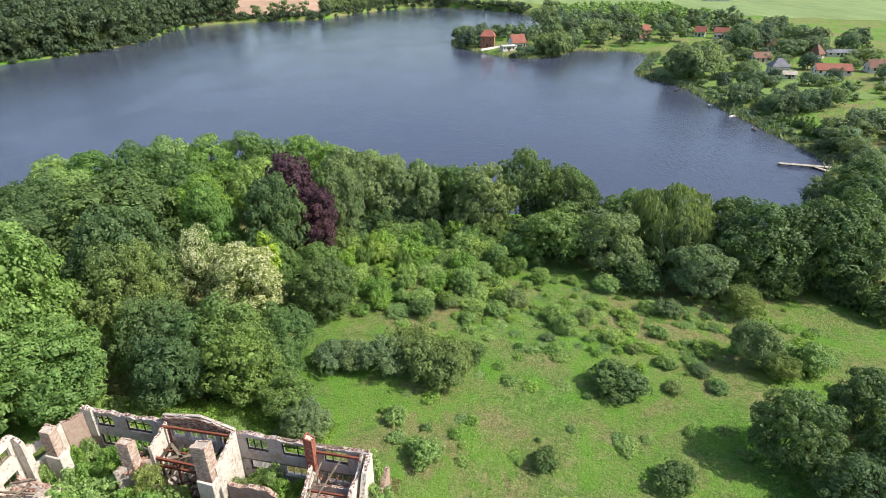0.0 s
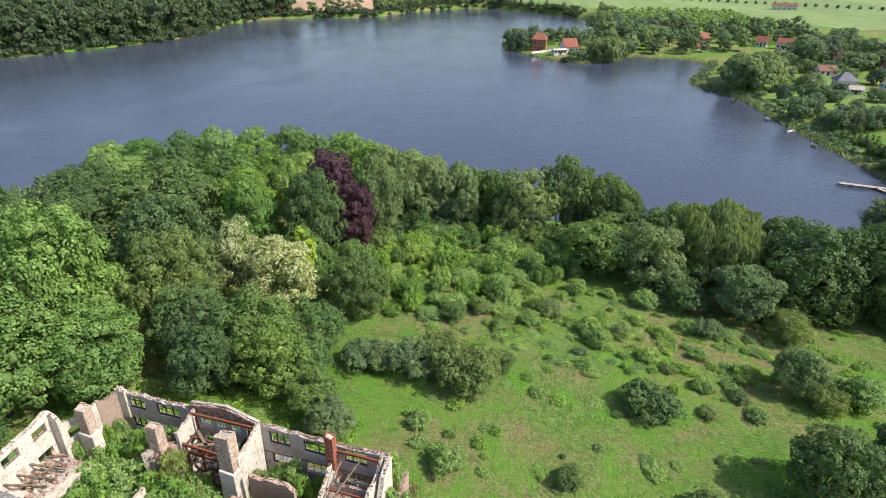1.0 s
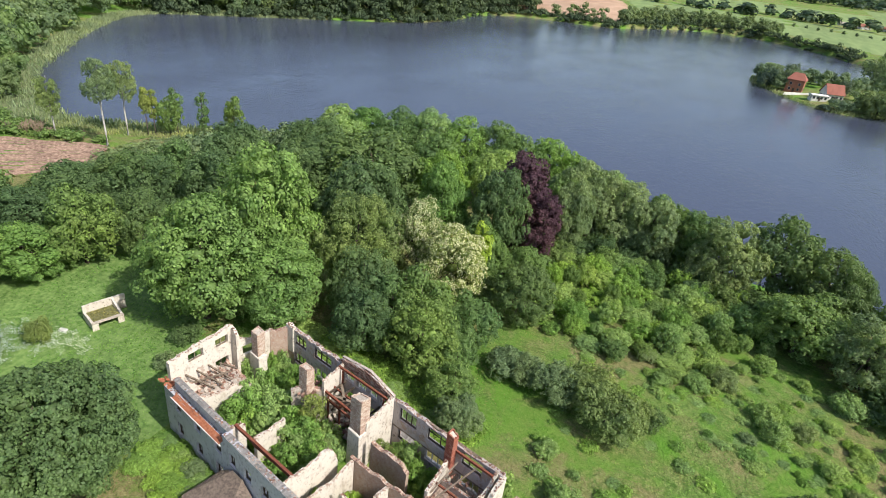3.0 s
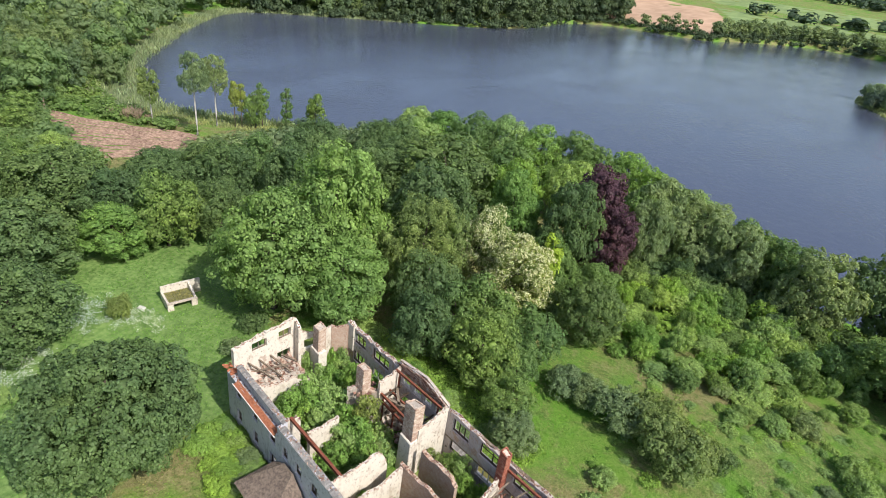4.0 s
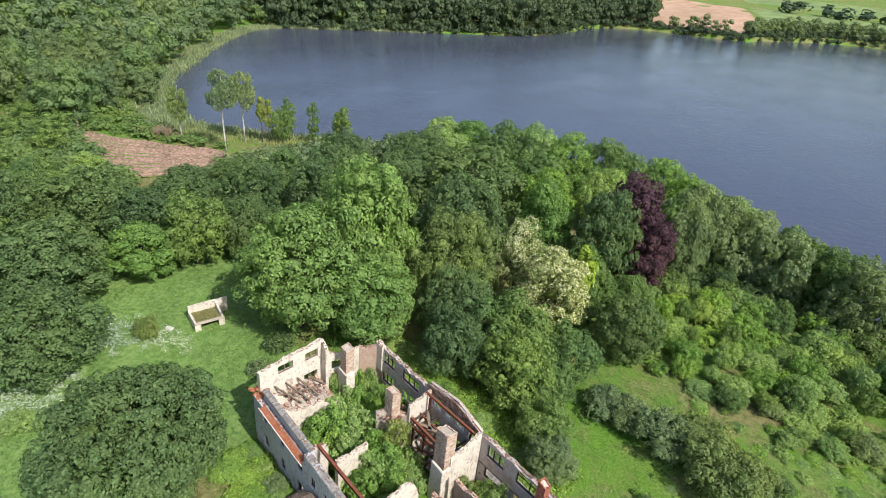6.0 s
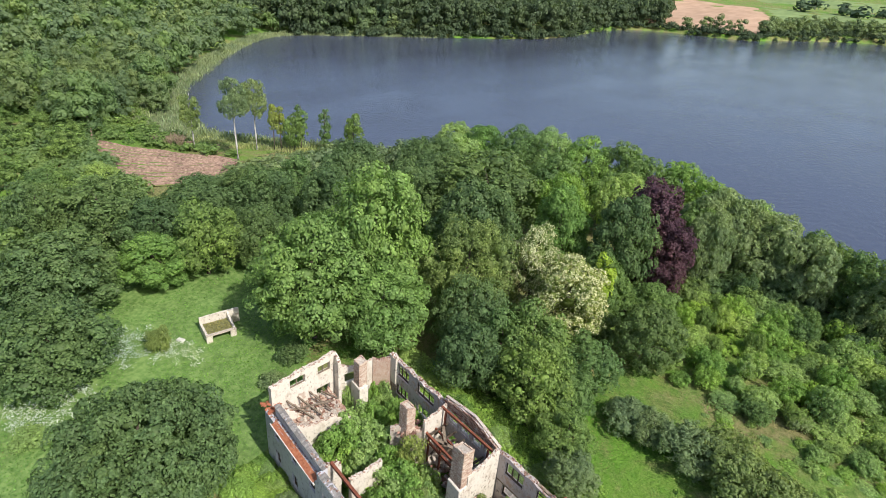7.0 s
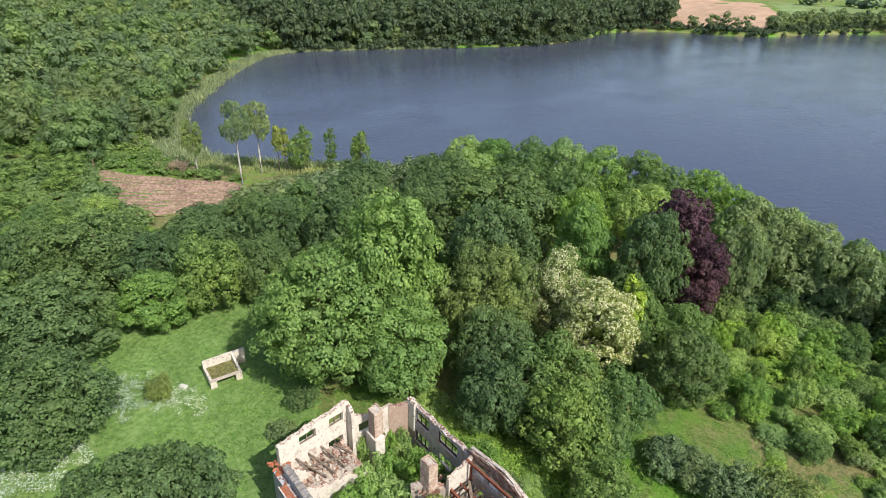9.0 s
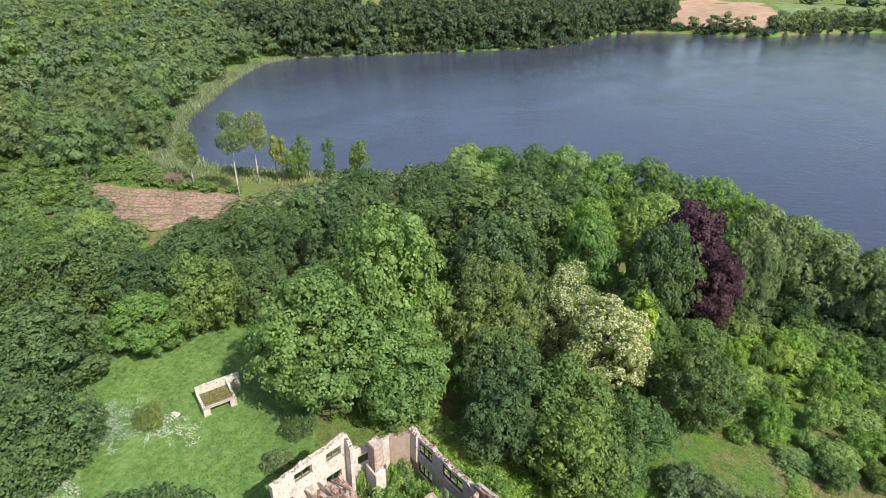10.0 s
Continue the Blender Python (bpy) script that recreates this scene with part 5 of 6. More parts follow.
put_wall((31, 0), (31, 15.1), [(0, 6.2), (0.12, 5.6), (0.2, 3.0), (0.5, 2.5), (1, 6.5)], 0.5, PLASTER_IN, (), "", 6)

# cross walls, slabs and rooms
put_wall((9.6, 0.3), (9.9, 3.4), [(0, 6.5), (1, 5.9)], 0.32, PLASTER_IN, (), "", 7, crest=BRICK_PALE)
put_wall((17.2, 0.3), (17.4, 4.4), [(0, 6.6), (0.5, 6.2), (1, 6.0)], 0.34, PLASTER_IN, (), "bright white plastered cross wall", 8, crest=BRICK_PALE)
put_wall((17.6, 14.6), (17.1, 7.8), [(0, 5.9), (0.8, 5.8), (0.92, 5.2), (1, 3.6)], 0.34, PLASTER_IN, (), "", 9, crest=BRICK_PALE)
put_wall((18.6, 4.5), (23.2, 4.3), [(0, 4.4), (0.85, 4.4), (1, 3.6)], 0.45, BRICKWORK, (), "free-standing brick wall slab", 10)
put_wall((18.5, 7.2), (29.5, 6.2), [(0, 4.5), (0.3, 4.3), (1, 4.2)], 0.36, BRICKWORK, (), "", 11)
put_wall((18.9, 7.4), (19.2, 14.6), [(0, 4.4), (0.4, 4.0), (1, 4.4)], 0.34, PLASTER_IN, [(3.2, 4.3, 0, 2.2)], "", 12, crest=BRICK_PALE)
put_wall((23.1, 7.0), (23.4, 14.6), [(0, 4.2), (0.5, 4.1), (1, 4.3)], 0.34, PLASTER_IN, [(3.5, 4.6, 0, 2.2)], "", 13, crest=BRICK_PALE)
put_wall((20.4, 10.2), (22.8, 10.1), [(0, 3.6), (1, 3.5)], 0.3, PLASTER_IN, (), "", 33)
put_wall((10.7, 12.4), (10.4, 8.8), [(0, 4.7), (1, 4.8)], 0.36, PLASTER_IN, (), "", 14, crest=BRICK_PALE)
put_wall((8.7, 14.3), (9.2, 12.4), [(0, 6.0), (1, 5.7)], 0.36, PLASTER_IN, (), "", 15)
put_wall((2.6, 13.8), (2.9, 7.6), [(0, 5.3), (0.3, 4.7), (0.7, 4.6), (1, 3.9)], 0.36, PLASTER_IN, [(1.8, 2.9, 0, 2.2)], "", 16, crest=BRICK_PALE, ragged=0.3)
put_wall((-0.9, 8.0), (2.7, 7.7), [(0, 5.0), (0.5, 4.2), (1, 3.8)], 0.34, BRICKWORK, (), "", 37, ragged=0.3)
put_wall((0.7, 14.3), (1.0, 12.6), [(0, 6.6), (1, 5.2)], 0.36, PLASTER_IN, (), "", 34)
put_wall((7.7, 5.9), (9.6, 3.0), [(0, 4.9), (0.5, 5.0), (1, 4.7)], 0.6, PALE_STONE, (), "broken stub of a thick inner wall", 17, crest=BRICK_PALE, ragged=0.3)
put_wall((25.3, 0.3), (26.2, 5.2), [(0, 6.0), (0.25, 4.9), (1, 4.4)], 0.34, PLASTER_IN, (), "", 18)
put_wall((26.2, 5.2), (30.2, 4.9), [(0, 3.9), (1, 4.0)], 0.32, BRICKWORK, [(1.5, 2.5, 0, 2.1)], "", 19)
put_wall((30.3, 0.2), (30.2, 4.9), [(0, 6.4), (0.2, 5.2), (1, 4.3)], 0.34, PLASTER_IN, (), "", 20)
put_wall((25.9, 2.5), (30.2, 2.4), [(0, 3.7), (1, 3.8)], 0.26, PLASTER_PALE, [(2.0, 3.0, 0, 2.1)], "", 35)
put_wall((32.4, -0.9), (32.0, 3.0), [(0, 3.6), (0.4, 2.6), (1, 2.0)], 0.4, BRICKWORK, (), "crumbled brick stump at the end", 36)


def chimney(name, label, u, v, z0, z1, w, d, material, foot_w=0.0, foot_z=0.0, lean=(0, 0)):
    """A brick stack with flues open at the top, on a wider foot where it has one."""
    ob = new("chimney")
    ob.parent = ruin
    tagged(ob, label)
    rng = random.Random(int(u * 10))
    bm = bmesh.new()
    cor = ((-1, -1), (1, -1), (1, 1), (-1, 1))
    peak = [z1 - rng.uniform(0.0, 0.45) for _ in cor]
    at = lambda sx, sy, z, e: (u + lean[0] * (z - z0) / (z1 - z0) + sx * (w / 2 - e), -v + lean[1] * (z - z0) / (z1 - z0) + sy * (d / 2 - e), z)
    hexa(bm, [at(sx, sy, z0, 0.04) for sx, sy in cor] + [at(sx, sy, p - 0.12, 0.04) for (sx, sy), p in zip(cor, peak)])
    part("stack", bm, PALE_STONE, ob)
    bm = bmesh.new()
    rows = int((z1 - z0) / 0.11)
    for r in range(rows):
        z = z0 + 0.11 * (r + 0.5)
        for q in range(4):
            (x0, y0, _), (x1, y1, _) = at(*cor[q], z, 0), at(*cor[(q + 1) % 4], z, 0)
            k = max(2, round(math.hypot(x1 - x0, y1 - y0) / 0.24))
            for i in range(k):
                t = (i + 0.5 + (0.22 if r % 2 else -0.22)) / k
                if z > peak[q] + (peak[(q + 1) % 4] - peak[q]) * t or rng.random() < 0.05:
                    continue
                m = Matrix.Translation((x0 + (x1 - x0) * t, y0 + (y1 - y0) * t, z)) @ Euler((0, 0, math.atan2(y1 - y0, x1 - x0) + rng.uniform(-0.05, 0.05))).to_matrix().to_4x4()
                slab(bm, m, 0.24, 0.13 + rng.uniform(-0.02, 0.03), 0.098 + rng.uniform(0, 0.01))
    part("brickwork", bm, material, ob, kind="stuff")
    if foot_w:
        bm = bmesh.new()
        hexa(bm, [(u - foot_w / 2, -v - d * 0.8, -0.3), (u + foot_w / 2, -v - d * 0.8, -0.3), (u + foot_w / 2, -v + d * 0.6, -0.3), (u - foot_w / 2, -v + d * 0.6, -0.3),
                  (u - foot_w / 2 + 0.1, -v - d * 0.75, foot_z), (u + foot_w / 2 - 0.05, -v - d * 0.75, foot_z - 0.2), (u + foot_w / 2 - 0.05, -v + d * 0.55, foot_z), (u - foot_w / 2 + 0.1, -v + d * 0.55, foot_z + 0.1)])
        bmesh.ops.bevel(bm, geom=bm.edges, offset=0.06, segments=1, affect="EDGES")
        part("foot", bm, PLASTER_IN, ob, "plastered lower stack")
    return ob


chimney("chimney", "tall pale brick chimney on a plastered foot", 16.7, 4.5, 4.0, 9.2, 1.35, 1.1, BRICK_PALE, 1.8, 5.0)
chimney("chimney", "leaning pale brick chimney stump on a wall", 8.8, 4.7, 4.6, 7.9, 1.15, 0.9, BRICK_PALE, lean=(-0.35, 0.3))
chimney("chimney", "pale brick chimney with stepped foot", 0.6, 4.9, 3.2, 8.5, 1.0, 0.85, BRICK_PALE, 1.9, 5.2)
chimney("chimney", "slender red brick chimney beside the wall", 25.5, 1.0, 3.0, 8.3, 0.7, 0.65, BRICK_RED, 0.9, 4.2)

# beams and what is left of the floors
def beams(name, material, label, *rows):
    for a, b, w, h in rows:
        bm = bmesh.new()
        rod(bm, (a[0], -a[1], a[2]), (b[0], -b[1], b[2]), w, h)
        part(name, bm, material, ruin, label)


beams("steel_beam", RUST, "rusty red steel beam", ((9.0, 13.3, 6.0), (17.4, 13.2, 5.9), 0.26, 0.30), ((9.6, 0.9, 6.4), (17.3, 0.7, 6.3), 0.20, 0.26), ((25.6, 0.7, 6.0), (30.2, 0.6, 5.9), 0.2, 0.24), ((25.9, 3.6, 4.2), (30.0, 3.5, 4.1), 0.16, 0.2))
beams("steel_beam", RUST, "dark rusted steel beam", ((10.4, 12.4, 3.9), (17.2, 12.2, 3.8), 0.2, 0.24), ((9.4, 2.9, 3.3), (16.8, 3.2, 3.3), 0.2, 0.24))
beams("roof_timber", DARK_WOOD, "charred floor joist", *[((9.9 + 0.85 * i, 0.4, 3.35 - 0.05 * (i % 3)), (9.8 + 0.85 * i + (0.4 if i % 3 == 1 else 0), 2.9 + 0.3 * (i % 2), 3.35 - (0.9 if i % 3 == 1 else 0)), 0.16, 0.2) for i in range(8)])
beams("roof_timber", TIMBER, "fallen weathered timber", ((17.8, 1.0, 0.3), (21.0, 1.9, 2.0), 0.18, 0.18), ((18.0, 1.6, 0.2), (21.4, 1.0, 1.6), 0.2, 0.16), ((18.3, 0.8, 0.4), (20.6, 2.4, 1.2), 0.15, 0.18), ((17.9, 2.2, 0.3), (20.9, 2.0, 0.9), 0.2, 0.2),
      ((-0.8, 13.0, 5.9), (2.3, 11.4, 5.0), 0.16, 0.16), ((-0.8, 11.6, 5.6), (2.4, 10.6, 5.1), 0.16, 0.16), ((-0.9, 10.2, 5.5), (2.3, 9.4, 5.0), 0.16, 0.16), ((0.2, 13.4, 5.3), (1.6, 9.0, 5.5), 0.14, 0.14), ((-0.6, 9.0, 5.2), (1.8, 8.4, 5.6), 0.15, 0.15), ((27.0, 4.8, 4.0), (28.4, 0.6, 5.6), 0.12, 0.12), ((26.4, 4.8, 4.2), (26.6, 1.2, 5.4), 0.12, 0.12),
      ((13.4, 13.8, 0.6), (15.6, 11.9, 2.4), 0.16, 0.16), ((12.2, 13.0, 0.4), (14.8, 13.9, 1.5), 0.16, 0.16))


# the steel skeleton of the burnt-out middle bay: posts, cross beams and sagging joists at the upper floor
beams("steel_post", RUST, "rusted upright post", *[((u, v, 0.0), (u + 0.05, v, 6.1 if v < 1 else 4.4), 0.16, 0.16) for u, v in ((10.2, 0.9), (12.1, 3.0), (14.2, 3.1), (16.3, 0.8), (10.3, 3.0))])
beams("steel_beam", DARK_WOOD, "blackened cross beam", *[((u, 0.5, 4.35), (u + 0.1, 3.2, 4.3), 0.14, 0.18) for u in (10.3, 11.6, 12.9, 14.3, 15.6)])
beams("steel_beam", RUST, "rusted floor girder", ((9.8, 3.1, 4.45), (16.4, 3.3, 4.4), 0.22, 0.26), ((9.9, 1.8, 4.2), (15.2, 1.9, 4.15), 0.16, 0.18))
beams("roof_timber", TIMBER, "broken plank across the joists", ((10.4, 1.2, 4.5), (12.6, 2.7, 4.5), 0.3, 0.05), ((13.0, 0.8, 4.5), (14.9, 2.5, 4.42), 0.28, 0.05), ((11.2, 2.9, 4.5), (13.3, 2.2, 4.5), 0.34, 0.05), ((14.0, 2.9, 2.2), (16.0, 1.4, 4.3), 0.22, 0.06))
beams("floor_board", TILE_RED, "heap of reddish fallen floorboards", *[((18.2 + 0.22 * k, 0.9 + 0.12 * (k % 3), 0.9 + 0.1 * (k % 2)), (19.4 + 0.26 * k, 2.6 - 0.15 * (k % 4), 1.7 + 0.12 * (k % 3)), 0.2, 0.04) for k in range(7)])
sheet_iron = new("fallen_sheet")
sheet_iron.matrix_basis = RUIN @ pose(18.4, 1.3, 0.55, 24, 0, 4)
tagged(sheet_iron, "grey fallen roofing sheet leaning on the outer wall", "roofing sheet")
bm = bmesh.new()
for k in range(12):
    box(bm, -1.5 + 0.25 * k, -0.85, 0.02 * (k % 2), -1.25 + 0.25 * k, 0.85, 0.025 + 0.02 * (k % 2))
part("sheet", bm, RIDGE, sheet_iron)


def rubble(name, material, label, u0, u1, v0, v1, z, n, seed, big=0.5, rise=0.5):
    rng = random.Random(seed)
    bm = bmesh.new()
    for _ in range(n):
        u, v = rng.uniform(u0, u1), rng.uniform(v0, v1)
        c = 1 - max(abs(2 * (u - u0) / (u1 - u0) - 1), abs(2 * (v - v0) / (v1 - v0) - 1))
        m = Matrix.Translation((u, -v, z + rng.uniform(0, rise) * c)) @ Euler((rng.uniform(-0.6, 0.6), rng.uniform(-0.6, 0.6), rng.uniform(0, 3.2))).to_matrix().to_4x4()
        k = rng.uniform(0.3, 1.0) * big
        slab(bm, m, k, k * rng.uniform(0.4, 0.9), k * rng.uniform(0.2, 0.6))
    return part(name, bm, material, ruin, label, "stuff")


bm = bmesh.new()
box(bm, -1.1, -13.9, 4.2, 2.5, -8.0, 4.5)
part("floor_slab", bm, PALE_STONE, ruin, "sagging remains of an upper floor")
bm = bmesh.new()
box(bm, 26.0, -4.8, 2.9, 30.2, -2.5, 3.1)
part("floor_slab", bm, RUBBLE, ruin, "reddish floor of an open room")
rubble("rubble", BRICK_OLD, "brick rubble on the broken floor", -1.0, 2.5, 8.0, 13.8, 4.55, 210, 1, 0.45, 0.7)
rubble("rubble", PALE_STONE, "pale plaster debris", -1.0, 2.4, 8.4, 13.8, 4.5, 70, 2, 0.8, 0.6)
rubble("rubble", BRICK_OLD, "fallen bricks and joists in the middle bay", 9.8, 17.0, 0.5, 4.0, 0.1, 170, 3, 0.6, 1.2)
rubble("rubble", PALE_STONE, "plaster debris below the gable", 10, 16.5, 0.6, 3.4, 0.4, 80, 4, 0.8, 1.6)
rubble("rubble", BRICK_OLD, "brick rubble by the south wall", 10.8, 17.0, 11.5, 14.5, 0.0, 110, 5, 0.6, 0.8)
rubble("rubble", BRICK_OLD, "brick rubble in the end rooms", 26.0, 30.0, 0.4, 4.8, 3.1, 60, 6, 0.4, 0.3)
rubble("rubble", BRICK_OLD, "bricks on the broken wall stub", 7.4, 9.8, 2.8, 6.0, 4.8, 50, 7, 0.5, 0.3)
rubble("rubble", BRICK_OLD, "crumbled bricks outside the end wall", 31.2, 33.0, -1.0, 3.0, 0.0, 60, 8, 0.5, 0.8)

# the porch in front of the south wall, under its old tiled roof
porch = new("porch")
porch.matrix_basis = RUIN
tagged(porch, "low porch with a mossy brown tiled hip roof", "porch")
bm = bmesh.new()
box(bm, 9.9, -18.9, -0.3, 15.1, -15.35, 2.0)
part("wall", bm, PLASTER_OUT, porch)
bm = bmesh.new()
prng = random.Random(8)
apex0, apex1 = Vector((11.8, -15.5, 3.9)), Vector((13.2, -15.5, 3.9))
corners = [Vector((9.5, -15.4, 1.95)), Vector((9.5, -19.3, 1.95)), Vector((15.5, -19.3, 1.95)), Vector((15.5, -15.4, 1.95))]
for a, b, c, d in ((corners[0], corners[1], apex0, apex0), (corners[1], corners[2], apex1, apex0), (corners[2], corners[3], apex1, apex1)):
    base = [a, b, c] if c == d else [a, b, c, d]
    bm.faces.new([bm.verts.new(p) for p in base])
    nrm = (b - a).cross(c - a).normalized()
    up = ((c + d) / 2 - (a + b) / 2)
    for r in range(16):
        t = (r + 0.3) / 16
        p0, p1 = a.lerp(d, t), b.lerp(c, t)
        k = max(1, int((p1 - p0).length / 0.24))
        for i in range(k):
            o = p0.lerp(p1, (i + 0.5) / k) + nrm * (0.03 + prng.uniform(0, 0.02))
            x, y = (b - a).normalized(), up.normalized()
            m = Matrix.Translation(o) @ Matrix((x, nrm.cross(x), nrm)).transposed().to_4x4() @ Euler((0.07, prng.uniform(-0.05, 0.05), prng.uniform(-0.06, 0.06))).to_matrix().to_4x4()
            slab(bm, m, 0.22, up.length / 16 * 1.3, 0.02)
part("roof", bm, TILE_OLD, porch, "mossy brown old clay tiles", "stuff")


def ruin_at(u, v):
    p = RUIN @ Vector((u, -v, 0))
    return p.x, p.y


kind_of("inside", 2.0, 3.6, lambda: make_shrub(27, "weed", "shrub", "lush green bush growing inside the ruin", 2.0, 3.6, 0.20, 0.55, 14, 0.36, per=24),
        lambda: make_shrub(28, "light", "shrub", "bright green elder growing inside the ruin", 2.0, 3.6, 0.20, 0.55, 16, 0.34, per=24))
kind_of("birchling", 1.4, 5.0, lambda: make_tree(29, "olive", "young_birch", "thin young birch growing inside the ruin", 1.4, 5.0, 0.15, 0.5, 18, 0.34, long=1.3, droop=0.3, per=22, rough=0.2))
grow("inside", [(*ruin_at(u, v), h, r) for u, v, h, r in
                [(4.6, 10.7, 4.6, 2.0), (3.6, 7.9, 4.9, 2.3), (3.0, 5.0, 4.3, 1.9), (6.3, 7.2, 4.7, 2.4), (6.5, 10.6, 4.0, 2.2), (4.9, 12.6, 3.4, 1.5), (12.2, 7.4, 4.7, 2.3), (13.0, 5.6, 3.6, 1.7), (12.6, 9.9, 3.8, 2.1), (15.6, 9.6, 3.0, 1.6), (18.3, 11.0, 3.2, 1.0), (21.0, 1.7, 4.0, 1.5), (22.6, 2.5, 3.2, 1.4), (8.6, 8.6, 3.6, 1.9), (10.6, 10.6, 2.6, 1.7), (14.4, 6.0, 3.0, 1.5), (4.8, 3.6, 3.2, 1.6), (7.6, 4.4, 2.6, 1.3)]])
grow("inside", [(*ruin_at(u, v), h, r) for u, v, h, r in
                [(5.6, 1.7, 4.2, 1.5), (-0.4, 5.9, 4.6, 0.8), (3.2, 2.1, 3.6, 1.4), (1.8, 2.6, 3.4, 1.3), (7.6, 1.9, 3.6, 1.3), (19.6, 1.4, 3.0, 1.1), (24.4, 1.6, 3.0, 1.0), (16.0, 12.4, 2.4, 1.2), (20.4, 5.9, 2.4, 1.0), (32.0, 1.5, 4.2, 1.6), (24.0, 3.0, 2.6, 1.2), (14.6, 11.2, 2.2, 1.4), (21.2, 12.2, 2.6, 1.5), (27.5, 10.5, 3.0, 2.2), (20.6, 8.8, 2.4, 1.2)]])
kind_of("lush", 2.0, 2.4, lambda: make_shrub(61, "weed", "shrub", "lush bright green bush by the ruin wall", 2.0, 2.4, 0.20, 0.55, 14, 0.36))
lrng = random.Random(6)
grow("lush", [(*ruin_at(1.0 + 1.15 * i + lrng.uniform(-0.4, 0.4), -1.6 - 1.5 * (i % 3) + lrng.uniform(-0.5, 0.5)), lrng.uniform(1.4, 2.8), lrng.uniform(1.4, 2.1)) for i in range(8)], "weeds along the wall")
grow("lush", [(*ruin_at(0.5 + 0.62 * i + lrng.uniform(-0.4, 0.4), 16.4 + 1.3 * (i % 4) + lrng.uniform(-0.5, 0.5)), lrng.uniform(0.5, 1.2), lrng.uniform(0.9, 1.5)) for i in range(15)], "weeds along the wall")
grow("inside", [(*ruin_at(u, v), h, r) for u, v, h, r in [(29.8, -1.9, 4.6, 1.5), (0.6, 3.4, 4.4, 1.0), (0.3, 1.6, 3.8, 1.1), (5.0, 9.2, 5.0, 2.2), (2.6, 6.4, 4.6, 1.8), (9.4, 7.0, 4.6, 1.8), (11.6, 8.8, 4.6, 2.0), (14.2, 8.6, 4.2, 1.8), (7.6, 9.4, 4.6, 2.0)]])
grow("birchling", [(*ruin_at(10.9, 5.6), 6.2, 1.5), (*ruin_at(18.5, 3.0), 3.6, 0.9), (*ruin_at(14.6, 7.6), 4.0, 1.2)])
grow("shrub", [(*ruin_at(u, v), h, r) for u, v, h, r in [(4.0, 16.4, 1.0, 1.1), (6.4, 16.3, 1.3, 1.2), (8.4, 16.8, 1.1, 1.2), (1.6, 16.5, 0.9, 1.0), (9.0, 18.6, 1.2, 1.2), (-2.8, 11.5, 1.2, 1.2), (-3.2, 8.6, 1.5, 1.4), (-2.4, 4.4, 1.3, 1.3)]], "weeds along the wall")

# ---- small brick shelter with its roof gone, in the clearing ----
shelter = new("shelter_ruin")
shelter.matrix_basis = pose(-62.2, 40.4, height(-62.2, 40.4), 0, 0, -17)
tagged(shelter, "small roofless shelter of pale plastered walls on a raised mossy slab", "ruin")
srng = random.Random(23)


def shelter_part(name, x0, y0, z0, x1, y1, z1, material, label="", drop=0.0):
    """A plastered wall piece with a slightly broken head, lower by drop at its outer end."""
    bm = bmesh.new()
    along = x1 - x0 > y1 - y0
    n = max(2, int(max(x1 - x0, y1 - y0) / 0.35))
    tops = [z1 - drop * i / n - (srng.uniform(0, 0.09) if z1 > 1.2 else 0) for i in range(n + 1)]
    for i in range(n):
        a, b = i / n, (i + 1) / n
        p = (x0 + (x1 - x0) * a, y0, x0 + (x1 - x0) * b, y1) if along else (x0, y0 + (y1 - y0) * a, x1, y0 + (y1 - y0) * b)
        t0, t1 = tops[i], tops[i + 1]
        q = (t0, t1, t1, t0) if along else (t0, t0, t1, t1)
        cor = [(p[0], p[1]), (p[2], p[1]), (p[2], p[3]), (p[0], p[3])]
        hexa(bm, [(*c, z0) for c in cor] + [(*c, z) for c, z in zip(cor, q)])
    bmesh.ops.remove_doubles(bm, verts=bm.verts, dist=0.001)
    part(name, bm, material, shelter, label)


shelter_part("back_wall", -1.75, -1.9, -0.3, -1.45, 3.3, 2.2, PLASTER_IN)
shelter_part("side_wall", -1.45, 1.62, -0.3, 1.3, 1.9, 2.1, PLASTER_IN, drop=0.85)
shelter_part("side_wall", -1.45, -1.9, -0.3, 1.3, -1.62, 1.2, PLASTER_IN)
shelter_part("pier", 1.3, -1.92, -0.3, 1.62, -1.15, 1.0, PLASTER_IN, "white plastered corner pier")
shelter_part("pier", 1.3, 1.15, -0.3, 1.62, 1.92, 1.0, PLASTER_IN, "white plastered corner pier")
shelter_part("lintel", 1.28, -1.94, 1.003, 1.66, 1.94, 1.19, PALE_STONE, "worn stone lintel over the low opening")
shelter_part("floor", -1.45, -1.62, 0.9, 1.28, 1.62, 1.08, MOSS, "grass-grown flat slab")
v_, t_ = cards(np.random.default_rng(8), np.stack([np.random.default_rng(9).uniform(-1.4, 1.2, 420), np.random.default_rng(10).uniform(-1.55, 1.55, 420), np.full(420, 1.13)], 1), np.tile([0, 0, 1.0], (420, 1)), 0.16, 1.3, 0.0, 0.6)
tuft_ = new("grass", fast_mesh("grass", v_, np.zeros((0, 4), int), t_, LEAF["straw"]))
tuft_.parent = shelter
tagged(tuft_, "dry grass growing on the slab", kind="stuff")

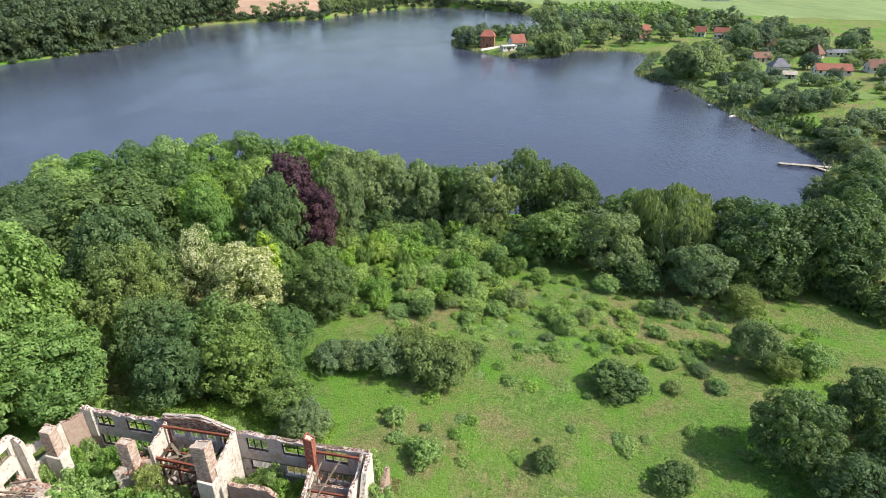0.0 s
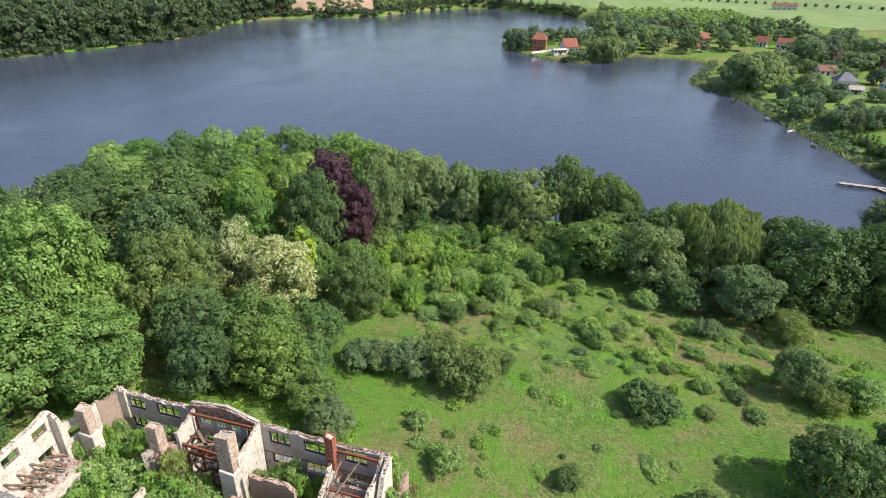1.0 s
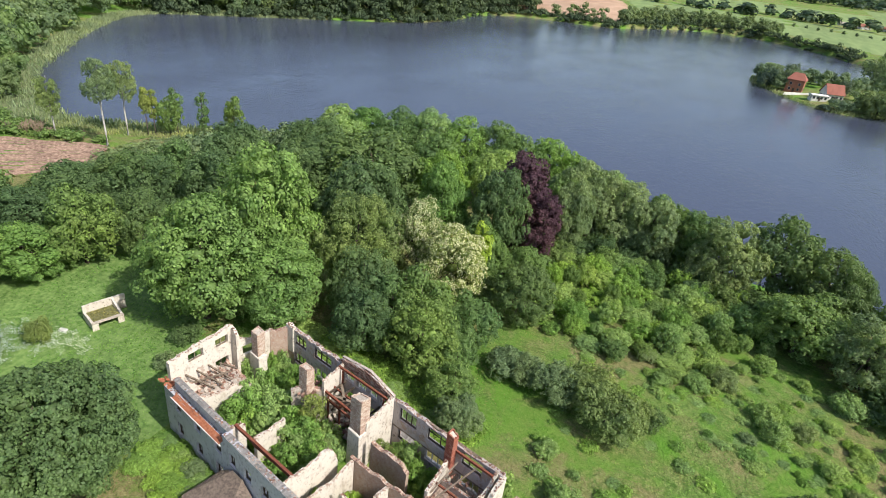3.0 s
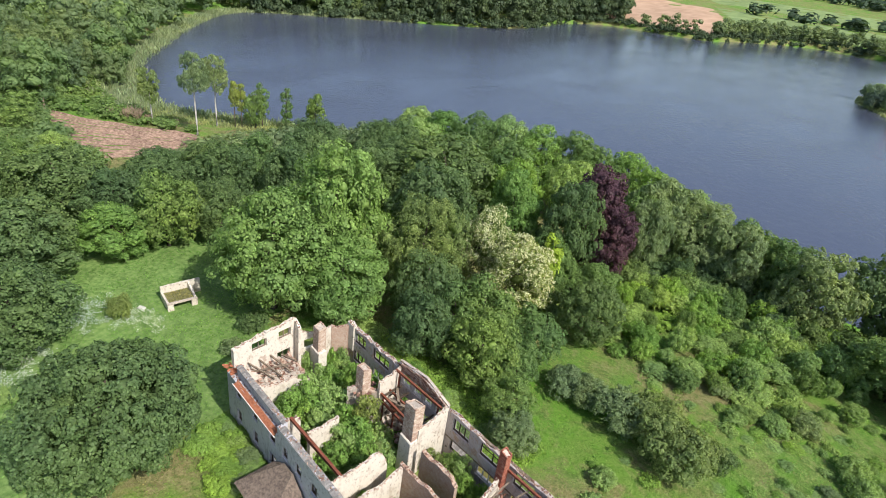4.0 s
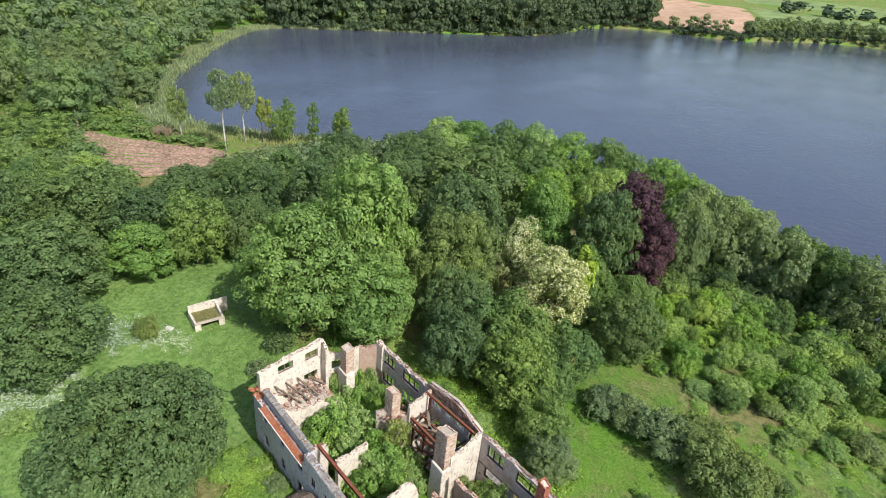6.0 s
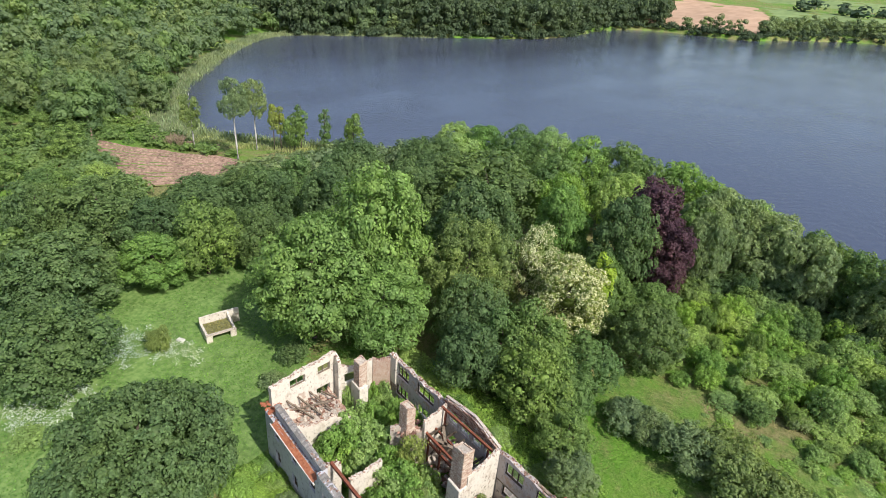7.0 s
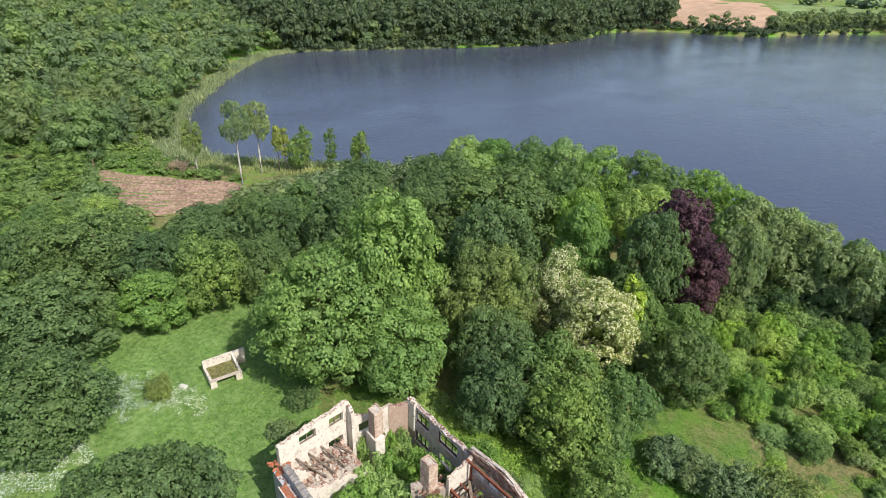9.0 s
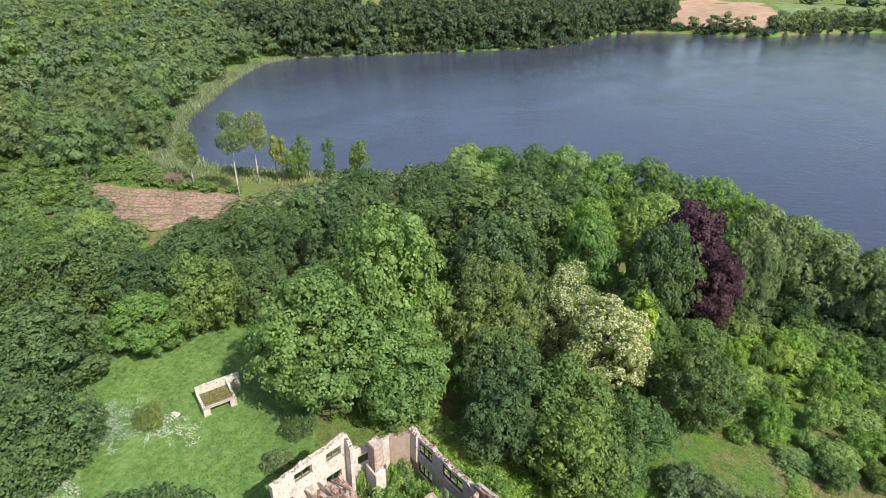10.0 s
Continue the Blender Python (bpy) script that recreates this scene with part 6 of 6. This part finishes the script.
stone = new("stone_slab", None)
stone.matrix_basis = pose(-64.2, 36.2, height(-64.2, 36.2), 0, 0, 20)
tagged(stone, "small white stone slab lying in the grass", "stone")
bm = bmesh.new()
box(bm, -0.5, -0.3, -0.1, 0.5, 0.3, 0.25)
bmesh.ops.bevel(bm, geom=bm.edges, offset=0.05, segments=2, affect="EDGES")
part("slab", bm, WHITE_PAINT, stone)

# ---- birches and thin trees between ploughed strip and lake ----
def tall_thin(seed, kind, h, clear, R, label, name="birch_tree", bark=None, n=9, size=0.25, gap=0.8, fat=0.42):
    rng = np.random.default_rng(seed)
    lumps = lumps_round(rng, R, h * clear, h, n, fat, 1.0, 0.5)
    crown = fast_mesh("crown", *sprays(rng, lumps, gap, size, 20, 0.5, 0.6, 1.5, 0.45, 0.2, 1.1, 0.6, 0.0, 0.25), LEAF[kind])
    return plant(name, label, "tree", crown, trunk_mesh(rng, h * 0.92, 0.014 * h, lumps, 4, bark or BIRCH, 0.02))


for i, (x, y, h, clear, R, kind) in enumerate([(-121.6, 84.8, 20, 0.42, 3.5, "grey"), (-127.0, 94.2, 18.5, 0.40, 3.5, "grey"), (-135.6, 81.9, 15.5, 0.22, 2.4, "olive")]):
    stand(tall_thin(90 + i, kind, h, clear, R, "slender white-stemmed birch with a light airy crown", "birch_tree", BIRCH, 34, 0.3, 0.8, 0.24), x, y, 1, 1, 0, True)
for i, (x, y, h, R, kind) in enumerate([(-124.6, 98.0, 12.5, 0.9, "olive"), (-123.0, 98.9, 12.0, 0.9, "olive"), (-121.6, 102.2, 10, 2.4, "mid"), (-121.0, 104.0, 13, 1.4, "mid"), (-116.6, 108.4, 12, 1.3, "mid"), (-110.8, 113.4, 11.5, 1.9, "mid"), (-112.6, 113.8, 9, 1.2, "olive")]):
    stand(tall_thin(100 + i, kind, h, 0.05 if R > 0.9 else 0.3, R * 1.15, "thin tall lakeside tree with sparse leaves", "alder_tree", BARK, 20, 0.34, 0.85, 0.34), x, y, 1, 1, 0, True)

DRY_TWIG = noisy("dry_pale_twigs", (0.24, 0.18, 0.12), (0.42, 0.33, 0.23), 5.0, world=True)


def dry_brush(x, y, h, seed):
    """A leafless bush: thin stems fanning out of the soil, each forked once."""
    rng = random.Random(seed)
    V, F = [], []
    for _ in range(34):
        a, lean = rng.uniform(0, 6.3), rng.uniform(0.15, 0.9)
        top = Vector((math.cos(a) * lean * h * 0.7, math.sin(a) * lean * h * 0.7, h * rng.uniform(0.5, 1.0)))
        mid = top * 0.55 + Vector((0, 0, 0.12 * h))
        fork = mid + Vector((rng.uniform(-0.4, 0.4), rng.uniform(-0.4, 0.4), 0.5)) * h * 0.4
        for pts in ([(0, 0, -0.2), mid, top], [mid, fork]):
            v, f = tube(pts, [0.09, 0.06, 0.03][:len(pts)], 4)
            F += [tuple(i + len(V) for i in q) for q in f]
            V += v
    ob = new("dry_bush")
    ob.matrix_basis = pose(x, y, height(x, y))
    tagged(ob, "leafless straw-brown bush at the edge of the ploughed strip", "bush", "dry bushes by the ploughed strip")
    t = new("brushwood", mesh_of("brushwood", V, F, DRY_TWIG))
    t.parent = ob
    tagged(t, kind="stuff")


for i, (x, y, h) in enumerate([(-141.5, 78.6, 3.6), (-138.8, 80.0, 4.2), (-144.6, 76.6, 2.8), (-136.6, 81.4, 2.6), (-130.4, 84.8, 2.2)]):
    dry_brush(x, y, h, i)
snag = new("dead_tree")
snag.matrix_basis = pose(-156.0, 66.6, height(-156.0, 66.6), 0, -8, 0)
tagged(snag, "broken bare trunk of a dead tree before the woods", "tree")
v, f = tube([(0, 0, -0.4), (0.1, 0, 3.5), (-0.1, 0.1, 6.4)], [0.42, 0.34, 0.24], 8)
t = new("trunk", mesh_of("trunk", v, f, DRY_TWIG, True))
t.parent = snag

# ---- houses of the far shore ----
def house(label, x, y, turn, w, d, eave, ridge, walls, roof, hip=0.0, windows=3, chimney_at=None):
    """A house with gabled or hipped roof, windows in their walls, a door and a chimney."""
    ob = new("house")
    ob.matrix_basis = pose(x, y, height(x, y), 0, 0, turn)
    w, d = 0.72 * w, 0.72 * d
    eave, ridge = 0.82 * eave, 0.78 * ridge
    tagged(ob, label, "house")
    bm = bmesh.new()
    v = [bm.verts.new(p) for p in ((-w / 2, -d / 2, -0.6), (w / 2, -d / 2, -0.6), (w / 2, d / 2, -0.6), (-w / 2, d / 2, -0.6), (-w / 2, -d / 2, eave), (w / 2, -d / 2, eave), (w / 2, d / 2, eave), (-w / 2, d / 2, eave))]
    for f in ((0, 1, 5, 4), (2, 3, 7, 6)):
        bm.faces.new([v[i] for i in f])
    if hip:
        for f in ((1, 2, 6, 5), (3, 0, 4, 7)):
            bm.faces.new([v[i] for i in f])
    else:
        a, b = bm.verts.new((w / 2, 0, ridge - 0.05)), bm.verts.new((-w / 2, 0, ridge - 0.05))
        bm.faces.new((v[1], v[2], v[6], a, v[5]))
        bm.faces.new((v[3], v[0], v[4], b, v[7]))
    part("wall", bm, walls, ob)
    bm = bmesh.new()
    o, hx = 0.5, hip * w / 2
    drop = o * (ridge - eave) / (d / 2)
    for s in (-1, 1):
        lo = eave - drop
        q = [Vector((-w / 2 - o, s * (d / 2 + o), lo)), Vector((w / 2 + o, s * (d / 2 + o), lo)), Vector((w / 2 + o - hx, 0, ridge)), Vector((-w / 2 - o + hx, 0, ridge))]
        hexa(bm, q + [p + Vector((0, 0, 0.18)) for p in q])
        if hip:
            q = [Vector((s * (w / 2 + o), -d / 2 - o, lo)), Vector((s * (w / 2 + o), d / 2 + o, lo)), Vector((s * (w / 2 + o - hx), 0.01, ridge)), Vector((s * (w / 2 + o - hx), -0.01, ridge))]
            hexa(bm, q + [p + Vector((0, 0, 0.18)) for p in q])
    part("roof", bm, roof, ob)
    def window(x0, y0, z0, x1, y1, z1):
        bm = bmesh.new()
        box(bm, x0, y0, z0, x1, y1, z1)
        ob_w = part("window", bm, HOUSE_TRIM, ob)
        bm = bmesh.new()
        ex, ey = (0.1, -0.03) if x1 - x0 > y1 - y0 else (-0.03, 0.1)
        box(bm, x0 + ex, y0 + ey, z0 + 0.1, x1 - ex, y1 - ey, z1 - 0.1)
        part("pane", bm, DARK_GLASS, ob_w, "dark glass pane")

    for s in (-1, 1):
        for i in range(windows):
            u = (i + 0.5) / windows * w - w / 2
            for z in ([1.0] if eave < 4 else [1.0, 3.7]):
                window(u - 0.6, s * d / 2 - 0.04, z, u + 0.6, s * d / 2 + 0.04, min(z + 1.4, eave - 0.1))
        for u in (-d / 4, d / 4):
            window(s * w / 2 - 0.04, u - 0.55, 1.0, s * w / 2 + 0.04, u + 0.55, min(2.4, eave - 0.1))
    bm = bmesh.new()
    box(bm, -0.5, -d / 2 - 0.06, 0, 0.5, -d / 2 + 0.02, 2.05)
    part("door", bm, DARK_WOOD, ob)
    if chimney_at is not None:
        bm = bmesh.new()
        box(bm, chimney_at - 0.4, 0.3, eave, chimney_at + 0.4, 1.0, ridge + 1.0)
        part("chimney", bm, RED_BRICK, ob)
    return ob


house("two-storey red brick house with a red hip roof on the point", 37.5, 385, -10, 12, 12, 8.2, 12.6, HOUSE_BRICK, ROOF_RED, 0.55, 2)
house("white bungalow with a brown-red tiled gable roof", 54.5, 374, 20, 12, 11, 4.4, 10.0, HOUSE_WHITE, ROOF_RED, 0, 4)
house("flat white veranda annex of the bungalow", 47.8, 366, 20, 11, 6, 3.6, 4.2, HOUSE_WHITE, HOUSE_WHITE, 0, 4)
house("white house with a red tiled roof among trees", 184, 408, -30, 9, 8, 4.2, 8.0, HOUSE_WHITE, ROOF_RED, 0, 3, 2)
house("long white house with a red tiled roof", 194, 398, -30, 12, 8.5, 5.0, 8.4, HOUSE_WHITE, ROOF_RED, 0, 4, -3)
house("white villa with a grey pyramid roof", 162, 271, -10, 10.5, 10, 4.6, 8.6, HOUSE_WHITE, ROOF_GREY, 0.9, 4)
house("small white garden shed with a pale roof", 160.5, 259, -20, 7, 5, 2.6, 4.2, HOUSE_WHITE, PALE_STONE, 0, 2)
house("long low barn with a bright red tiled roof", 184, 266, -12, 20, 10, 3.0, 6.0, HOUSE_WHITE, ROOF_RED, 0, 5)
house("dark brown roofed barn beside the red barn", 212, 270, -12, 22, 10, 3.2, 7.0, HOUSE_WHITE, ROOF_BROWN, 0, 4)
house("white cottage with a brown roof behind the gardens", 172, 306, 5, 12, 8, 3.0, 6.0, HOUSE_WHITE, ROOF_BROWN, 0, 3)
house("white farmhouse with a dark roof below tall trees", 199, 345, -40, 10, 8, 3.6, 7.6, HOUSE_WHITE, ROOF_BROWN, 0, 3)
house("small house with a dark pointed roof", 205, 312, 30, 8, 8, 3.4, 8.6, HOUSE_WHITE, ROOF_BROWN, 0.9, 2)
house("long low grey shed among the gardens", 222, 318, -15, 20, 8, 2.8, 4.6, HOUSE_WHITE, ROOF_GREY, 0, 4)
house("pale flat-roofed outbuilding by the road", 190, 232, -15, 14, 7, 2.6, 3.6, HOUSE_WHITE, PALE_STONE, 0, 3)
house("brick cottage with a red roof in the wood", 153, 428, 25, 8, 7, 3.4, 7.4, HOUSE_BRICK, ROOF_RED, 0, 2)
house("small dark-roofed boathouse by the bay", 131, 399, 0, 7, 5, 2.6, 4.8, HOUSE_WHITE, ROOF_BROWN, 0, 2)
house("white lakeside cabin with a brown roof", 141, 396, 10, 7, 5, 2.6, 4.8, HOUSE_WHITE, ROOF_BROWN, 0, 2)
house("grey-roofed cabin behind the point", 96, 402, 0, 8, 6, 2.6, 4.8, HOUSE_WHITE, ROOF_GREY, 0, 2)
house("long farm shed with a dark roof on the hill", 330, 700, -25, 34, 14, 5, 8.5, HOUSE_WHITE, ROOF_BROWN, 0, 5)

house("distant white farmhouse with a red roof", 160, 1068, 20, 20, 13, 5.5, 10, HOUSE_WHITE, ROOF_RED, 0, 4)
house("distant white farm building with a red roof", 186, 1076, 15, 24, 13, 5.0, 9, HOUSE_WHITE, ROOF_RED, 0, 5)
house("distant pale farm shed", 136, 1085, -10, 22, 12, 4.5, 7.5, HOUSE_WHITE, PALE_STONE, 0, 4)

# white garden fence on the point
fence = new("fence")
fence.matrix_basis = pose(39, 374, height(39, 374), 0, 0, 45)
tagged(fence, "low white garden fence on the point", "fence")
for i in range(9):
    bm = bmesh.new()
    box(bm, -10 + 2.5 * i - 0.08, -0.08, -0.3, -10 + 2.5 * i + 0.08, 0.08, 1.5)
    part("post", bm, HOUSE_WHITE, fence)
for i in range(8):
    bm = bmesh.new()
    box(bm, -10 + 2.5 * i + 0.1, -0.03, 0.1, -10 + 2.5 * i + 2.4, 0.03, 1.4)
    part("panel", bm, HOUSE_WHITE, fence)

# ---- wooden jetty with its side arm, and moored boats ----
jetty = new("jetty")
jetty.matrix_basis = pose(96.5, 150.0, 0, 0, 0, -19)
tagged(jetty, "grey weathered wooden jetty reaching into the lake", "jetty")
for i in range(32):
    bm = bmesh.new()
    box(bm, i * 0.44, -0.8, 0.55, i * 0.44 + 0.41, 0.8, 0.62)
    part("plank", bm, PALE_STONE, jetty)
for i in range(6):
    for s in (-0.7, 0.7):
        bm = bmesh.new()
        bmesh.ops.create_cone(bm, cap_ends=True, segments=8, radius1=0.1, radius2=0.1, depth=2.6, matrix=Matrix.Translation((0.2 + i * 2.7, s, -0.4)))
        part("post", bm, DARK_WOOD, jetty)
bm = bmesh.new()
rod(bm, (9.0, -0.8, 0.5), (12.5, -4.5, 0.5), 1.0, 0.08)
part("side_arm", bm, PALE_STONE, jetty)
bm = bmesh.new()
for s in (-0.72, 0.72):
    rod(bm, (0, s, 0.47), (14, s, 0.47), 0.12, 0.14)
part("stringer", bm, DARK_WOOD, jetty)


def boat(x, y, turn, label, material):
    ob = new("rowing_boat")
    ob.matrix_basis = pose(x, y, 0.02, 0, 0, turn)
    tagged(ob, label, "boat")
    bm = bmesh.new()
    rings = []
    for k in range(8):
        t = k / 7
        w = 0.75 * math.sin(math.pi * min(1.0, 0.18 + 0.82 * (1 - t))) ** 0.6 if k < 7 else 0.05
        x_ = -2.0 + 4.0 * t
        rings.append([bm.verts.new((x_, -w, 0.5 + 0.15 * t * t)), bm.verts.new((x_, -w * 0.6, 0.02)), bm.verts.new((x_, w * 0.6, 0.02)), bm.verts.new((x_, w, 0.5 + 0.15 * t * t))])
    for a, b in zip(rings, rings[1:]):
        for i in range(3):
            bm.faces.new((a[i], b[i], b[i + 1], a[i + 1]))
    bm.faces.new(rings[0])
    part("hull", bm, material, ob)
    for s in (-0.9, 0.4):
        bm = bmesh.new()
        box(bm, s, -0.62, 0.34, s + 0.3, 0.62, 0.38)
        part("bench", bm, TIMBER, ob)
    return ob


boat(107.5, 250, 60, "small dark rowing boat moored at the bank", DARK_WOOD)
boat(108.5, 220, 70, "small white rowing boat moored at the bank", HOUSE_WHITE)
boat(109.0, 203, 30, "small pale rowing boat under a bush", HOUSE_WHITE)
boat(108.5, 186, 80, "flat grey rowing boat by the garden shore", PALE_STONE)

# ---- garden trees across the bay that stand out singly ----
kind_of("clump", 11.0, 13, lambda: make_tree(40, "grey", "willow_tree", "broad pale green willow clump at the lake corner", 11.0, 13, 0.8, 2.0, 40, 0.24, long=1.3, droop=0.4, per=24))
grow("clump", [(122, 272, 14.5, 14), (131, 290, 13.5, 13), (73, 352, 13.5, 10.5), (86, 369, 11, 8)])
kind_of("yard", 5.0, 8.5, lambda: make_tree(41, "village", "garden_tree", "round green garden tree by the lake", 5.0, 8.5, 0.62, 1.7, 18, 0.32, per=18),
        lambda: make_tree(42, "village_deep", "garden_tree", "dark green garden tree near the houses", 5.0, 8.5, 0.62, 1.7, 20, 0.3, per=18))
grow("yard", [(118, 218, 9, 4.5), (123, 222, 8, 5), (134, 206, 7, 4), (128, 207, 8, 5), (146, 268, 8, 5), (150, 252, 6, 3), (160, 243, 6, 4), (172, 246, 7, 4), (200, 250, 8, 6), (180, 214, 7, 5), (192, 218, 8, 6), (26, 402, 11, 6), (22, 418, 11, 6), (33, 398, 9, 4), (70, 372, 6, 4), (62, 392, 9, 4), (120, 158, 8, 5), (128, 166, 8, 5), (136, 172, 9, 6), (145, 165, 9, 6), (117, 146, 6, 3.5), (24, 390, 11, 6), (30, 384, 9, 4), (36.5, 421, 11, 5.5), (48.6, 424, 9.5, 5), (57, 424, 9.5, 5), (57, 350, 6, 5.5), (50, 347, 3, 3), (137, 247, 8.5, 5.5), (126, 248, 7, 3.5), (144.5, 244, 5, 4), (181, 279, 8, 5), (122.6, 201, 8, 4), (126.6, 199, 8, 4), (132.5, 201, 9, 4.5), (139, 203, 8, 4.5), (147, 208, 8, 4.5), (151, 280, 5, 3), (176, 292, 6, 4), (146, 292, 6, 4)], "garden trees of the village")
grow("yard", [(205, 366, 14, 9), (214, 376, 15, 9), (222, 362, 13, 8), (230, 352, 12, 7), (236, 334, 12, 6), (246, 342, 13, 7), (215, 330, 10, 6), (140, 222, 6, 3), (133, 236, 6, 3), (142, 243, 5, 3), (95, 500, 17, 10), (106, 508, 15, 9), (178, 341, 16, 8.7), (189, 343, 15.5, 8), (195, 320, 10, 8), (209, 324, 10, 8.5), (186, 354, 14, 7), (162, 330, 9, 6), (152, 318, 8, 6), (143, 308, 7, 5), (166, 312, 7, 5), (180, 316, 6, 5), (222, 296, 8, 6), (232, 284, 9, 7)], "tall trees behind the village")


def cypress(seed):
    rng = np.random.default_rng(seed)
    lumps = [(np.array([0, 0, 0.5 + 0.6 * k]), 0.75 - 0.1 * k) for k in range(6)]
    return plant("cypress_tree", "narrow dark green cypress in a garden row", "tree", fast_mesh("crown", *sprays(rng, lumps, 0.6, 0.3, 14, up=0.8, squash=1.1), LEAF["dark"]), trunk_mesh(rng, 3, 0.08, lumps, 1))


kind_of("cypress", 0.8, 4.0, lambda: cypress(43))
grow("cypress", [(118.5 + 0.9 * i, 190 - 1.5 * i, 4.2, 1.0) for i in range(7)] + [(119 + 0.7 * i, 176.5 - 1.2 * i, 4.0, 1.0) for i in range(4)], "row of cypresses")
hedge = [(124 + 3.2 * i, 212 + 0.6 * i, 0.9, 1.0) for i in range(11)] + [(126 + 3.0 * i, 216 + 0.5 * i, 0.8, 0.9) for i in range(9)]
woods("hedge", "tall dark garden hedge beside the mown meadow", hedge, BUSH_T, LEAF["dark"], 21)
